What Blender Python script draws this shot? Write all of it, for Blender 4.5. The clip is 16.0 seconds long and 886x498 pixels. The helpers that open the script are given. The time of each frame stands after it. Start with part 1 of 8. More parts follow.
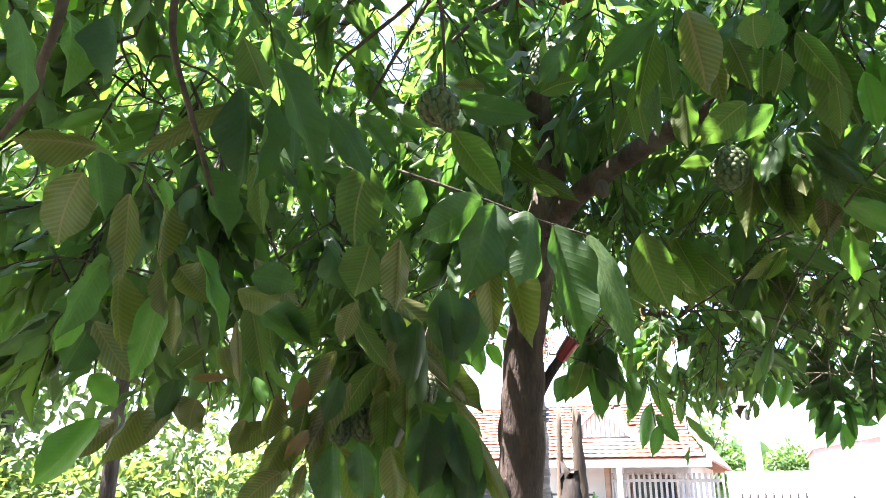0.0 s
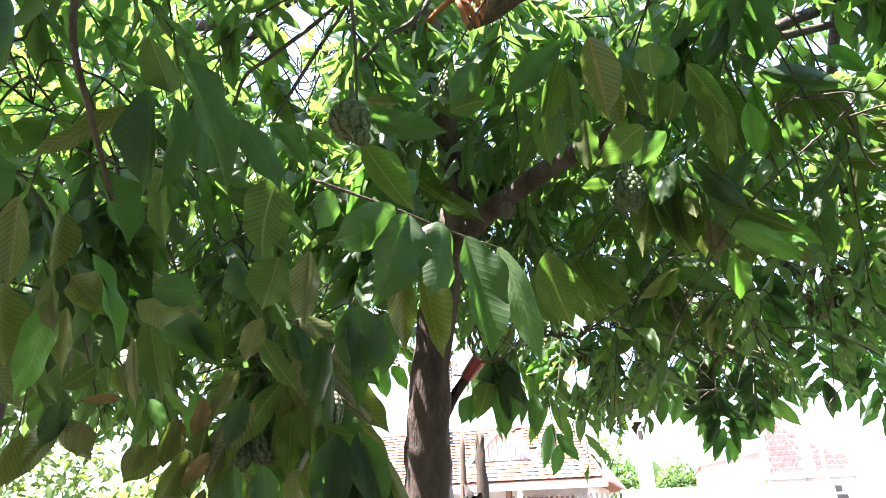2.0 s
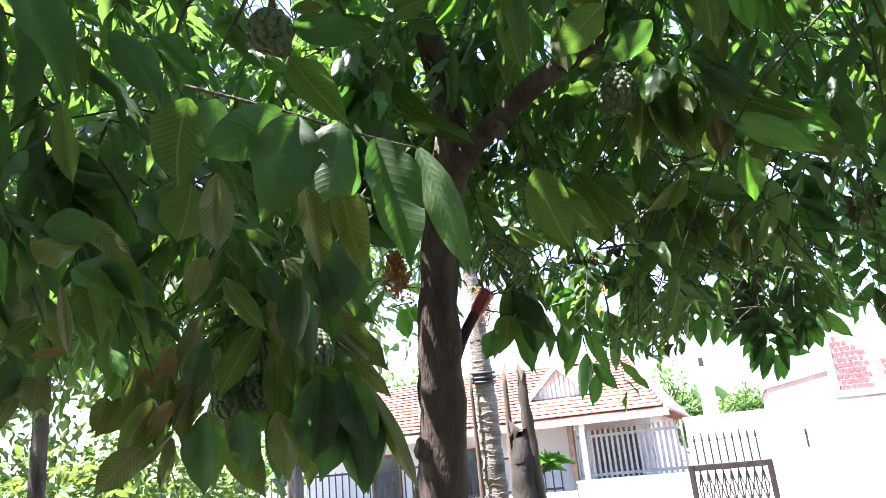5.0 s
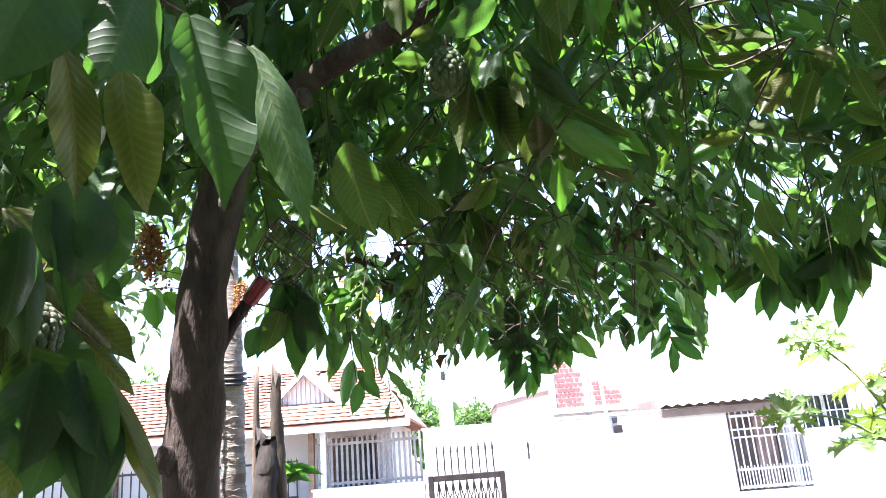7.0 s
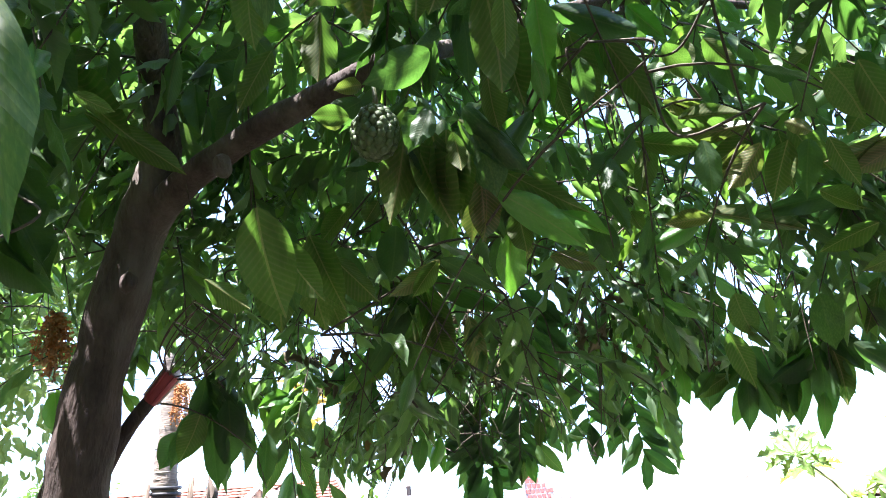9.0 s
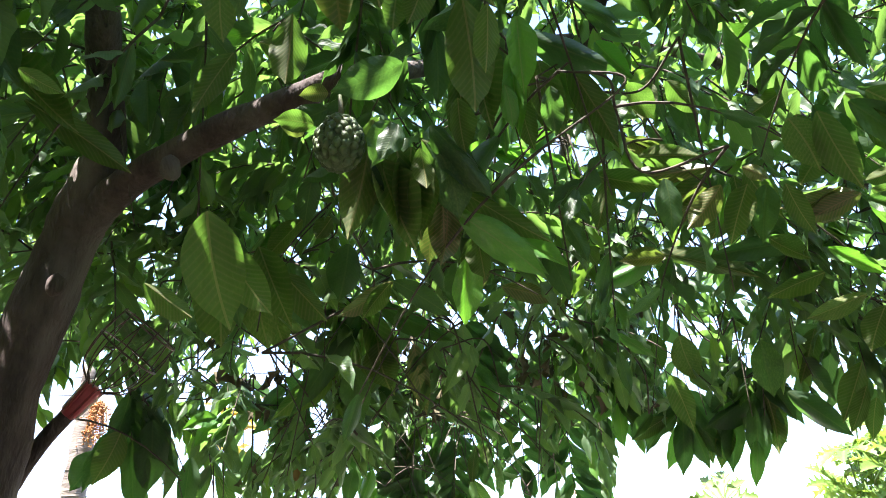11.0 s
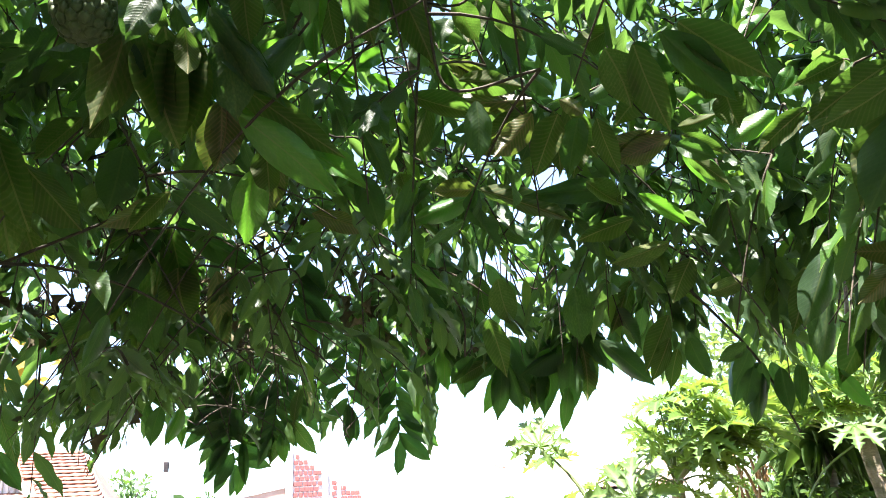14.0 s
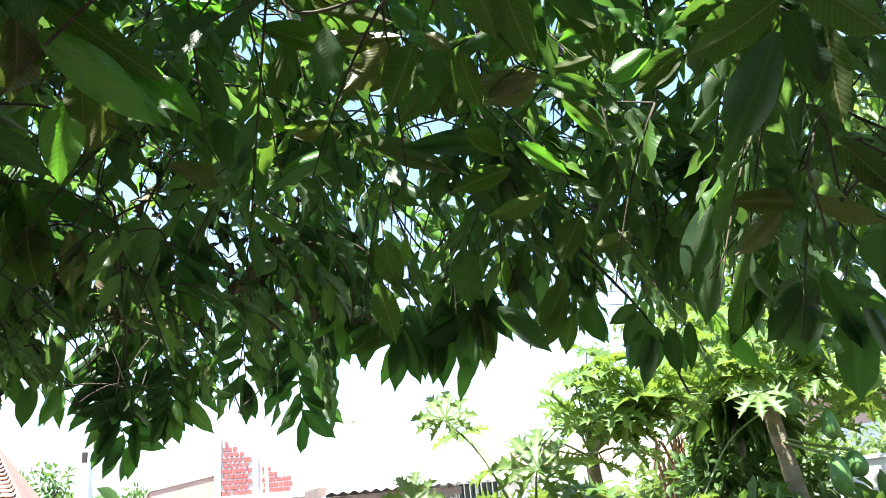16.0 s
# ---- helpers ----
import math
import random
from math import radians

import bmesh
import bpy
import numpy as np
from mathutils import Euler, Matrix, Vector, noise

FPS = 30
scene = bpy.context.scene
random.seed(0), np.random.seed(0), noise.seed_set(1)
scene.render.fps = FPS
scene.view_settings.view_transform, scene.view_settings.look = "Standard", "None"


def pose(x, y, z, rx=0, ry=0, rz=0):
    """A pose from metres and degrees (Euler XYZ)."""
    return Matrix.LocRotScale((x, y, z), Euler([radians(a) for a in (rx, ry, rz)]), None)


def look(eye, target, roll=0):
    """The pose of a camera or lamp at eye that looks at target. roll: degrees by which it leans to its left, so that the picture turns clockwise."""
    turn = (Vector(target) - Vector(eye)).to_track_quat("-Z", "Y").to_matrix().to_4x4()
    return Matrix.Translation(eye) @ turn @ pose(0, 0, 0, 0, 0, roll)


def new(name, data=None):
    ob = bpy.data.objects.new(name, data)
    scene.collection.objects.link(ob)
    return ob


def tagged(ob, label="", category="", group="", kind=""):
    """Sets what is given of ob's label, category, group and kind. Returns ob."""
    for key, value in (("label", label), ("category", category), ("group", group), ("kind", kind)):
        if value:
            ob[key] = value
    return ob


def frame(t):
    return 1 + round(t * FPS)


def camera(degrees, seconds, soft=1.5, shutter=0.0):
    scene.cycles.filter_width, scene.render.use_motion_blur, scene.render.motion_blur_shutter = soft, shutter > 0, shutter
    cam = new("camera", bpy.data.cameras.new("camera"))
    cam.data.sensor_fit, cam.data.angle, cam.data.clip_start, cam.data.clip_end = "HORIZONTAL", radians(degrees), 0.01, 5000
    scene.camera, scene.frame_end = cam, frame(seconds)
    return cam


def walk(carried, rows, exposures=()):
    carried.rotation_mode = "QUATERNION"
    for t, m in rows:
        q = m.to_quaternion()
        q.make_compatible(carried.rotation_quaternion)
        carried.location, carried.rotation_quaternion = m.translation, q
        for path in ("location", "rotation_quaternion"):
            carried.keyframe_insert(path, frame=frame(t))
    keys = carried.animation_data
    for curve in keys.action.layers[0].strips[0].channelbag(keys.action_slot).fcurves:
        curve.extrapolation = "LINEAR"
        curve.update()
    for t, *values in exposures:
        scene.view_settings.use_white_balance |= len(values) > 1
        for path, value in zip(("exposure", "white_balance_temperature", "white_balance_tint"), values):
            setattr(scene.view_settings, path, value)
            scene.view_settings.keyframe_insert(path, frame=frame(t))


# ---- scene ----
cam = camera(63.9, 16.0, soft=0.9)
PATH = [
    (0, (0.152, 0.094, 1.641), (0.038, 1.98, 2.297), 0.5),
    (0.5, (0.09, 0.138, 1.634), (0.108, 2.001, 2.359), 0.3),
    (1, (0.119, 0.113, 1.623), (0.159, 1.957, 2.396), -0.4),
    (1.5, (0.134, 0.098, 1.627), (0.254, 1.947, 2.381), -1.1),
    (2, (0.14, 0.101, 1.623), (0.298, 1.959, 2.344), -2.0),
    (2.5, (0.138, 0.131, 1.627), (0.282, 1.99, 2.351), -2.4),
    (3, (0.131, 0.154, 1.628), (0.312, 2.027, 2.306), -3.2),
    (3.2, (0.146, 0.157, 1.62), (0.285, 2.036, 2.289), -2.8),
    (5.3, (0.31, 0.24, 1.601), (0.313, 2.155, 2.179), -5.5),
    (5.5, (0.302, 0.268, 1.604), (0.366, 2.184, 2.174), -5.9),
    (6, (0.273, 0.346, 1.613), (0.611, 2.235, 2.178), -6.3),
    (6.5, (0.248, 0.402, 1.631), (0.838, 2.223, 2.212), -5.9),
    (7, (0.247, 0.438, 1.626), (0.915, 2.241, 2.176), -4.6),
    (7.5, (0.323, 0.48, 1.62), (0.933, 2.271, 2.27), -5.2),
    (8, (0.42, 0.555, 1.628), (1.002, 2.341, 2.315), -4.3),
    (8.5, (0.425, 0.609, 1.634), (1.102, 2.351, 2.345), -5.1),
    (9, (0.405, 0.625, 1.646), (1.127, 2.296, 2.473), -4.8),
    (9.2, (0.371, 0.649, 1.643), (1.126, 2.275, 2.53), -5.4),
    (11.3, (0.4, 0.703, 1.648), (1.308, 2.245, 2.543), -3.1),
    (11.5, (0.427, 0.718, 1.658), (1.408, 2.236, 2.515), -3.9),
    (12, (0.503, 0.727, 1.648), (1.591, 2.208, 2.436), -4.4),
    (12.5, (0.559, 0.72, 1.654), (1.694, 2.18, 2.415), -4.7),
    (13, (0.567, 0.723, 1.66), (1.691, 2.183, 2.439), -3.9),
    (13.5, (0.577, 0.725, 1.652), (1.739, 2.165, 2.412), -4.4),
    (14, (0.59, 0.728, 1.645), (1.791, 2.141, 2.394), -4.0),
    (14.5, (0.634, 0.738, 1.59), (1.974, 2.065, 2.257), -4.9),
    (15, (0.739, 0.728, 1.594), (2.268, 1.849, 2.231), -6.4),
    (15.5, (0.804, 0.718, 1.587), (2.351, 1.795, 2.255), -3.4),
    (16, (0.786, 0.73, 1.609), (2.124, 2.043, 2.305), -5.9),
]
walk(cam, [(t, look(eye, target, roll)) for t, eye, target, roll in PATH],
     exposures=[(0.0, 3.25, 6400, 20), (3.0, 3.3, 6400, 20), (5.5, 2.74, 6050, 20), (9.2, 2.82, 6000, 20), (11.3, 2.87, 6350, 18), (13.5, 2.77, 6450, 18), (14.5, 2.34, 6400, 14), (16.0, 2.24, 6300, 11)])

# ---- world, sun, light ----
world = bpy.data.worlds.new("world")
scene.world = world
world.use_nodes = True
wn = world.node_tree
sky = wn.nodes.new("ShaderNodeTexSky")
sky.sky_type = "NISHITA"
sky.sun_disc = False
SUN_EL, SUN_AZ = 70.0, 248.0          # azimuth clockwise from +y
sky.sun_elevation, sky.sun_rotation = radians(SUN_EL), radians(SUN_AZ)
sky.air_density, sky.dust_density, sky.altitude = 1.0, 0.45, 100
wn.nodes["Background"].inputs[1].default_value = 0.12
wn.links.new(sky.outputs[0], wn.nodes["Background"].inputs[0])
sun = new("sun", bpy.data.lights.new("sun", "SUN"))
sun.data.energy, sun.data.angle, sun.data.color = 5.0, radians(0.55), (1.0, 0.95, 0.86)
sun_way = Vector((math.sin(radians(SUN_AZ)) * math.cos(radians(SUN_EL)), math.cos(radians(SUN_AZ)) * math.cos(radians(SUN_EL)), math.sin(radians(SUN_EL))))
sun.matrix_world = look(sun_way * 30, (0, 0, 0))

# ---- materials ----
rng = np.random.default_rng(11)


def shader(name, rough=0.6, metal=0.0):
    m = bpy.data.materials.new(name)
    m.use_nodes = True
    n = m.node_tree.nodes
    b = n["Principled BSDF"]
    b.inputs["Roughness"].default_value, b.inputs["Metallic"].default_value = rough, metal
    return m, n, m.node_tree.links, b


def ramp(n, stops):
    r = n.new("ShaderNodeValToRGB")
    while len(r.color_ramp.elements) < len(stops):
        r.color_ramp.elements.new(0.5)
    for e, (p, c) in zip(r.color_ramp.elements, stops):
        e.position, e.color = p, (*c, 1)
    return r


def surface(name, dark, light, scale=6.0, rough=0.7, bump=0.3, fine=60.0, metal=0.0, stretch=(1, 1, 1), stain=None):
    """Two scales of mottling between two colours, with a fine relief; stain: a third colour in large patches."""
    m, n, l, b = shader(name, rough, metal)
    tc, mp = n.new("ShaderNodeTexCoord"), n.new("ShaderNodeMapping")
    mp.inputs["Scale"].default_value = stretch
    l.new(tc.outputs["Object"], mp.inputs[0])
    big, small = n.new("ShaderNodeTexNoise"), n.new("ShaderNodeTexNoise")
    big.inputs["Scale"].default_value, big.inputs["Detail"].default_value = scale, 6
    small.inputs["Scale"].default_value, small.inputs["Detail"].default_value = fine, 4
    l.new(mp.outputs[0], big.inputs["Vector"]), l.new(mp.outputs[0], small.inputs["Vector"])
    mixv = n.new("ShaderNodeMix")
    mixv.inputs[0].default_value = 0.35
    l.new(big.outputs[0], mixv.inputs[2]), l.new(small.outputs[0], mixv.inputs[3])
    r = ramp(n, [(0.32, dark), (0.68, light)])
    l.new(mixv.outputs[0], r.inputs[0])
    out = r.outputs[0]
    if stain:
        patch = n.new("ShaderNodeTexNoise")
        patch.inputs["Scale"].default_value, patch.inputs["Detail"].default_value = scale * 0.35, 8
        l.new(mp.outputs[0], patch.inputs["Vector"])
        pr = ramp(n, [(0.52, (0, 0, 0)), (0.66, (0.8, 0.8, 0.8))])
        l.new(patch.outputs[0], pr.inputs[0])
        mx = n.new("ShaderNodeMix")
        mx.data_type = "RGBA"
        mx.inputs[7].default_value = (*stain, 1)
        l.new(pr.outputs[0], mx.inputs[0]), l.new(out, mx.inputs[6])
        out = mx.outputs[2]
    l.new(out, b.inputs["Base Color"])
    bp = n.new("ShaderNodeBump")
    bp.inputs["Strength"].default_value, bp.inputs["Distance"].default_value = bump, 0.02
    l.new(mixv.outputs[0], bp.inputs["Height"]), l.new(bp.outputs[0], b.inputs["Normal"])
    return m


def leaf_material(name, dark, light, glow, island=False, rough=0.36, veins=15.0, thin=0.37, pale=(0.20, 0.26, 0.08), gloss=0.55, mark=0.17, midrib=0.6):
    """A ribbed leaf: chevron veins off a pale midrib, a waxy top, and light that shines through."""
    m, n, l, b = shader(name, rough)

    def mth(op, a, c=None):
        k = n.new("ShaderNodeMath")
        k.operation = op
        for i, v in enumerate((a, c)):
            if v is None:
                continue
            if isinstance(v, (int, float)):
                k.inputs[i].default_value = v
            else:
                l.new(v, k.inputs[i])
        return k.outputs[0]

    uv = n.new("ShaderNodeUVMap")
    uv.uv_map = "UVMap"
    sep = n.new("ShaderNodeSeparateXYZ")
    l.new(uv.outputs[0], sep.inputs[0])
    along, off = sep.outputs[0], mth("ABSOLUTE", mth("SUBTRACT", sep.outputs[1], 0.5))
    phase = mth("SUBTRACT", mth("MULTIPLY", along, veins), mth("MULTIPLY", off, veins * 0.42))
    wave = mth("ABSOLUTE", mth("SUBTRACT", mth("FRACT", phase), 0.5))          # 0 in the valley, 0.5 on the vein
    ridge = mth("POWER", mth("MULTIPLY", wave, 2.0), 3.0)
    vein = mth("MULTIPLY", ridge, mark)
    rib = mth("MULTIPLY", mth("LESS_THAN", off, 0.022), midrib)
    line = mth("MAXIMUM", vein, rib)
    if island:
        rnd = n.new("ShaderNodeNewGeometry").outputs["Random Per Island"]
    else:
        rnd = n.new("ShaderNodeObjectInfo").outputs["Random"]
    tc = n.new("ShaderNodeTexCoord")
    blot = n.new("ShaderNodeTexNoise")
    blot.inputs["Scale"].default_value, blot.inputs["Detail"].default_value = 22, 5
    l.new(tc.outputs["Object"], blot.inputs["Vector"])
    tone = mth("ADD", mth("MULTIPLY", rnd, 0.7), mth("MULTIPLY", mth("SUBTRACT", blot.outputs[0], 0.35), 0.7))
    r = ramp(n, [(0.0, dark), (0.75, light), (1.0, tuple(0.5 * (a + c) for a, c in zip(light, pale)))])
    l.new(tone, r.inputs[0])
    mx = n.new("ShaderNodeMix")
    mx.data_type = "RGBA"
    mx.inputs[7].default_value = (*pale, 1)
    l.new(line, mx.inputs[0]), l.new(r.outputs[0], mx.inputs[6])
    l.new(mx.outputs[2], b.inputs["Base Color"])
    bp = n.new("ShaderNodeBump")
    bp.inputs["Strength"].default_value, bp.inputs["Distance"].default_value = 0.2, 0.003
    h = mth("ADD", mth("MULTIPLY", ridge, -0.4), mth("MULTIPLY", rib, -0.6))
    l.new(h, bp.inputs["Height"]), l.new(bp.outputs[0], b.inputs["Normal"])
    b.inputs["Specular IOR Level"].default_value = gloss
    tr = n.new("ShaderNodeBsdfTranslucent")
    r2 = ramp(n, [(0.0, tuple(0.7 * c for c in glow)), (1.0, glow)])
    l.new(tone, r2.inputs[0])
    sh = n.new("ShaderNodeMix")
    sh.data_type = "RGBA"
    sh.blend_type = "MULTIPLY"
    l.new(mth("MULTIPLY", line, 0.7), sh.inputs[0])
    l.new(r2.outputs[0], sh.inputs[6])
    sh.inputs[7].default_value = (0.45, 0.5, 0.4, 1)
    l.new(sh.outputs[2], tr.inputs[0]), l.new(bp.outputs[0], tr.inputs["Normal"])
    ms = n.new("ShaderNodeMixShader")
    ms.inputs[0].default_value = thin
    l.new(b.outputs[0], ms.inputs[1]), l.new(tr.outputs[0], ms.inputs[2])
    l.new(ms.outputs[0], n["Material Output"].inputs[0])
    return m


GREEN, LIGHT = (0.020, 0.045, 0.027), (0.052, 0.098, 0.049)
M_LEAF = leaf_material("leaf_green", (0.018, 0.038, 0.021), (0.040, 0.076, 0.036), (0.15, 0.39, 0.05), thin=0.32, gloss=0.26, rough=0.44, mark=0.07, midrib=0.22)
M_UNDER = leaf_material("leaf_underside", (0.030, 0.047, 0.018), (0.062, 0.086, 0.030), (0.19, 0.42, 0.05), thin=0.33, gloss=0.15, rough=0.6, mark=0.34, midrib=0.8, pale=(0.26, 0.24, 0.10))
M_BRONZE = leaf_material("leaf_bronze", (0.045, 0.068, 0.020), (0.085, 0.110, 0.034), (0.22, 0.34, 0.045), pale=(0.32, 0.22, 0.10), thin=0.32, mark=0.62)
# lighter green: young leaves, and sunlit ones with the light put into the colour
M_YOUNG_LIT = leaf_material("leaf_young_lit", (0.035, 0.115, 0.025), (0.065, 0.175, 0.035), (0.20, 0.56, 0.04), thin=0.36)
M_ORANGE = leaf_material("leaf_orange", (0.14, 0.085, 0.035), (0.22, 0.14, 0.055), (0.30, 0.19, 0.05))
M_GOLD = leaf_material("leaf_gold", (0.42, 0.30, 0.04), (0.58, 0.44, 0.09), (0.62, 0.46, 0.08), pale=(0.6, 0.5, 0.2))
M_CROWN = leaf_material("leaf_crown", GREEN, LIGHT, (0.25, 0.50, 0.085), island=True, thin=0.35, gloss=0.4, rough=0.42, mark=0.2, midrib=0.5)
# lighter copy of the crown leaf: young leaves and painted sunlight
M_CROWN_Y = leaf_material("leaf_crown_young_lit", (0.035, 0.115, 0.02), (0.08, 0.19, 0.04), (0.30, 0.58, 0.055), island=True, thin=0.38, mark=0.25)
M_PAPAYA = leaf_material("leaf_papaya", (0.05, 0.115, 0.02), (0.10, 0.19, 0.035), (0.34, 0.50, 0.06), veins=5.0, rough=0.5)
M_FAR = leaf_material("leaf_far", (0.035, 0.085, 0.025), (0.08, 0.15, 0.045), (0.2, 0.36, 0.05), island=True, rough=0.55, veins=4.0)
M_SHRUB = leaf_material("leaf_shrub", (0.06, 0.12, 0.03), (0.125, 0.205, 0.055), (0.30, 0.42, 0.08), island=True, rough=0.55, veins=4.0)
M_BARK = surface("bark", (0.028, 0.019, 0.016), (0.086, 0.060, 0.050), 13, 0.9, 1.0, 90, stretch=(1.5, 1.5, 0.45), stain=(0.15, 0.13, 0.105))
M_TWIG = surface("twig_bark", (0.028, 0.024, 0.017), (0.10, 0.08, 0.055), 20, 0.85, 0.5, 120)
M_WITHER = surface("withered_leaf", (0.06, 0.055, 0.025), (0.14, 0.115, 0.06), 12, 0.85, 0.4, 70)
M_PALM = surface("palm_bark", (0.13, 0.10, 0.08), (0.38, 0.33, 0.28), 7, 0.9, 0.7, 50, stretch=(0.4, 0.4, 3.0), stain=(0.09, 0.07, 0.06))
M_DEADWOOD = surface("dead_wood", (0.07, 0.048, 0.036), (0.22, 0.16, 0.115), 6, 0.9, 0.7, 60, stretch=(3, 3, 0.4), stain=(0.03, 0.025, 0.02))
M_FRUIT = surface("fruit_skin", (0.030, 0.060, 0.018), (0.085, 0.125, 0.042), 30, 0.6, 0.35, 160, stain=(0.14, 0.10, 0.05))
M_FRUIT_DARK = surface("fruit_dark", (0.042, 0.072, 0.036), (0.10, 0.13, 0.058), 30, 0.65, 0.4, 160, stain=(0.10, 0.07, 0.05))
M_PAPFRUIT = surface("papaya_skin", (0.05, 0.14, 0.03), (0.12, 0.24, 0.06), 10, 0.4, 0.1, 90)
M_PETIOLE = surface("petiole", (0.12, 0.19, 0.06), (0.24, 0.28, 0.11), 8, 0.5, 0.15, 60)
M_PAPTRUNK = surface("papaya_bark", (0.17, 0.13, 0.09), (0.36, 0.29, 0.21), 7, 0.85, 0.6, 50, stretch=(1, 1, 2.2), stain=(0.10, 0.11, 0.06))
M_DRY = surface("dry_leaf", (0.20, 0.10, 0.04), (0.42, 0.25, 0.11), 12, 0.85, 0.4, 70)
M_TASSEL = surface("dry_bloom", (0.24, 0.08, 0.025), (0.48, 0.22, 0.07), 25, 0.85, 0.4, 90)
M_WALL = surface("white_render", (0.70, 0.69, 0.66), (0.84, 0.83, 0.81), 1.6, 0.9, 0.25, 30, stain=(0.60, 0.57, 0.52))
M_SALMON = surface("salmon_render", (0.50, 0.31, 0.235), (0.60, 0.40, 0.31), 1.8, 0.9, 0.25, 30)
M_CONCRETE = surface("concrete", (0.38, 0.36, 0.34), (0.58, 0.55, 0.51), 3, 0.9, 0.4, 40, stain=(0.28, 0.26, 0.25))
M_BRICK = surface("brick", (0.30, 0.07, 0.06), (0.42, 0.125, 0.105), 4, 0.9, 0.4, 50)
M_MORTAR = surface("mortar", (0.52, 0.46, 0.43), (0.66, 0.60, 0.56), 5, 0.95, 0.4, 50)
M_TILE = surface("roof_tile", (0.27, 0.12, 0.08), (0.41, 0.22, 0.15), 3, 0.85, 0.35, 40, stain=(0.25, 0.13, 0.11))
M_TILE_PALE = surface("roof_tile_pale", (0.36, 0.21, 0.145), (0.52, 0.34, 0.25), 3, 0.85, 0.35, 40, stain=(0.25, 0.15, 0.11))
M_SHEET = surface("roof_sheet", (0.58, 0.55, 0.52), (0.76, 0.74, 0.71), 2.2, 0.8, 0.2, 30, stain=(0.45, 0.40, 0.36))
M_TIMBER = surface("painted_boards", (0.60, 0.60, 0.58), (0.75, 0.75, 0.72), 5, 0.7, 0.3, 60, stretch=(3, 3, 0.3))
M_BROWN = surface("brown_timber", (0.13, 0.07, 0.04), (0.26, 0.15, 0.09), 6, 0.7, 0.3, 50, stretch=(0.4, 3, 3))
M_WHITE = surface("white_paint_steel", (0.68, 0.68, 0.67), (0.82, 0.82, 0.80), 8, 0.45, 0.1, 80)
M_PICKET = surface("grey_brown_pickets", (0.20, 0.18, 0.16), (0.34, 0.31, 0.28), 6, 0.7, 0.2, 60)
M_IRON = surface("dark_iron", (0.025, 0.022, 0.022), (0.065, 0.05, 0.045), 12, 0.55, 0.3, 90, metal=0.4)
M_SOIL = surface("soil", (0.075, 0.06, 0.04), (0.155, 0.125, 0.085), 1.2, 0.95, 0.8, 25, stain=(0.045, 0.075, 0.022))
M_ROAD = surface("asphalt", (0.04, 0.04, 0.04), (0.085, 0.08, 0.075), 1.5, 0.9, 0.5, 90)
M_PAVE = surface("pavement_concrete", (0.36, 0.34, 0.31), (0.52, 0.49, 0.45), 1.4, 0.9, 0.4, 50)
M_GLASSDARK = surface("window_glass", (0.03, 0.04, 0.05), (0.07, 0.09, 0.10), 1.5, 0.08, 0.02, 6)
M_DOORPINK = surface("faded_panel", (0.42, 0.28, 0.24), (0.55, 0.38, 0.33), 3, 0.7, 0.2, 40)
# brown darkened for the eave's shade; also on the unseen wall behind the camera
M_SHADE = surface("shade_dark_render", (0.16, 0.12, 0.10), (0.26, 0.20, 0.17), 2, 0.9, 0.2, 30)
M_CHAR = surface("charred_wood", (0.018, 0.015, 0.013), (0.07, 0.055, 0.048), 9, 0.9, 0.8, 60, stretch=(1, 1, 0.3))
M_RED = surface("red_plastic", (0.27, 0.03, 0.04), (0.42, 0.07, 0.08), 10, 0.4, 0.1, 60)
M_WIRE = surface("steel_wire", (0.05, 0.035, 0.03), (0.14, 0.10, 0.08), 20, 0.4, 0.1, 90, metal=0.8)
M_CORD = surface("rust_cord", (0.30, 0.08, 0.03), (0.50, 0.19, 0.08), 30, 0.85, 0.5, 200)
M_PLATE = surface("pale_plastic", (0.70, 0.62, 0.52), (0.82, 0.76, 0.68), 6, 0.5, 0.1, 50)
M_BAND = surface("black_rubber", (0.015, 0.015, 0.017), (0.04, 0.04, 0.045), 20, 0.6, 0.2, 90)
M_GREY = surface("grey_stone", (0.20, 0.18, 0.18), (0.36, 0.33, 0.32), 7, 0.85, 0.4, 50)
M_YELLOW = surface("yellow_netting", (0.42, 0.22, 0.03), (0.62, 0.38, 0.08), 25, 0.8, 0.5, 140)
M_TEAL = surface("teal_plastic", (0.05, 0.32, 0.30), (0.10, 0.45, 0.40), 8, 0.4, 0.1, 60)

# ---- mesh helpers ----


def thing(name, label, category, group="", at=(0, 0, 0)):
    ob = new(name)
    ob.location = at
    return tagged(ob, label, category, group)


def put(name, data, mat, parent=None, label="", matrix=None):
    """Links mesh data as one object, under a parent without moving it."""
    ob = new(name, data)
    if mat and not data.materials:
        data.materials.append(mat)
    if parent:
        ob.parent = parent
        ob.matrix_parent_inverse = parent.matrix_basis.inverted()
    if matrix is not None:
        ob.matrix_basis = matrix
    if label:
        ob["label"] = label
    return ob


def part(name, bm, mat, parent=None, label="", smooth=False, matrix=None):
    me = bpy.data.meshes.new(name)
    bm.to_mesh(me)
    bm.free()
    if smooth:
        me.shade_smooth()
    return put(name, me, mat, parent, label, matrix)


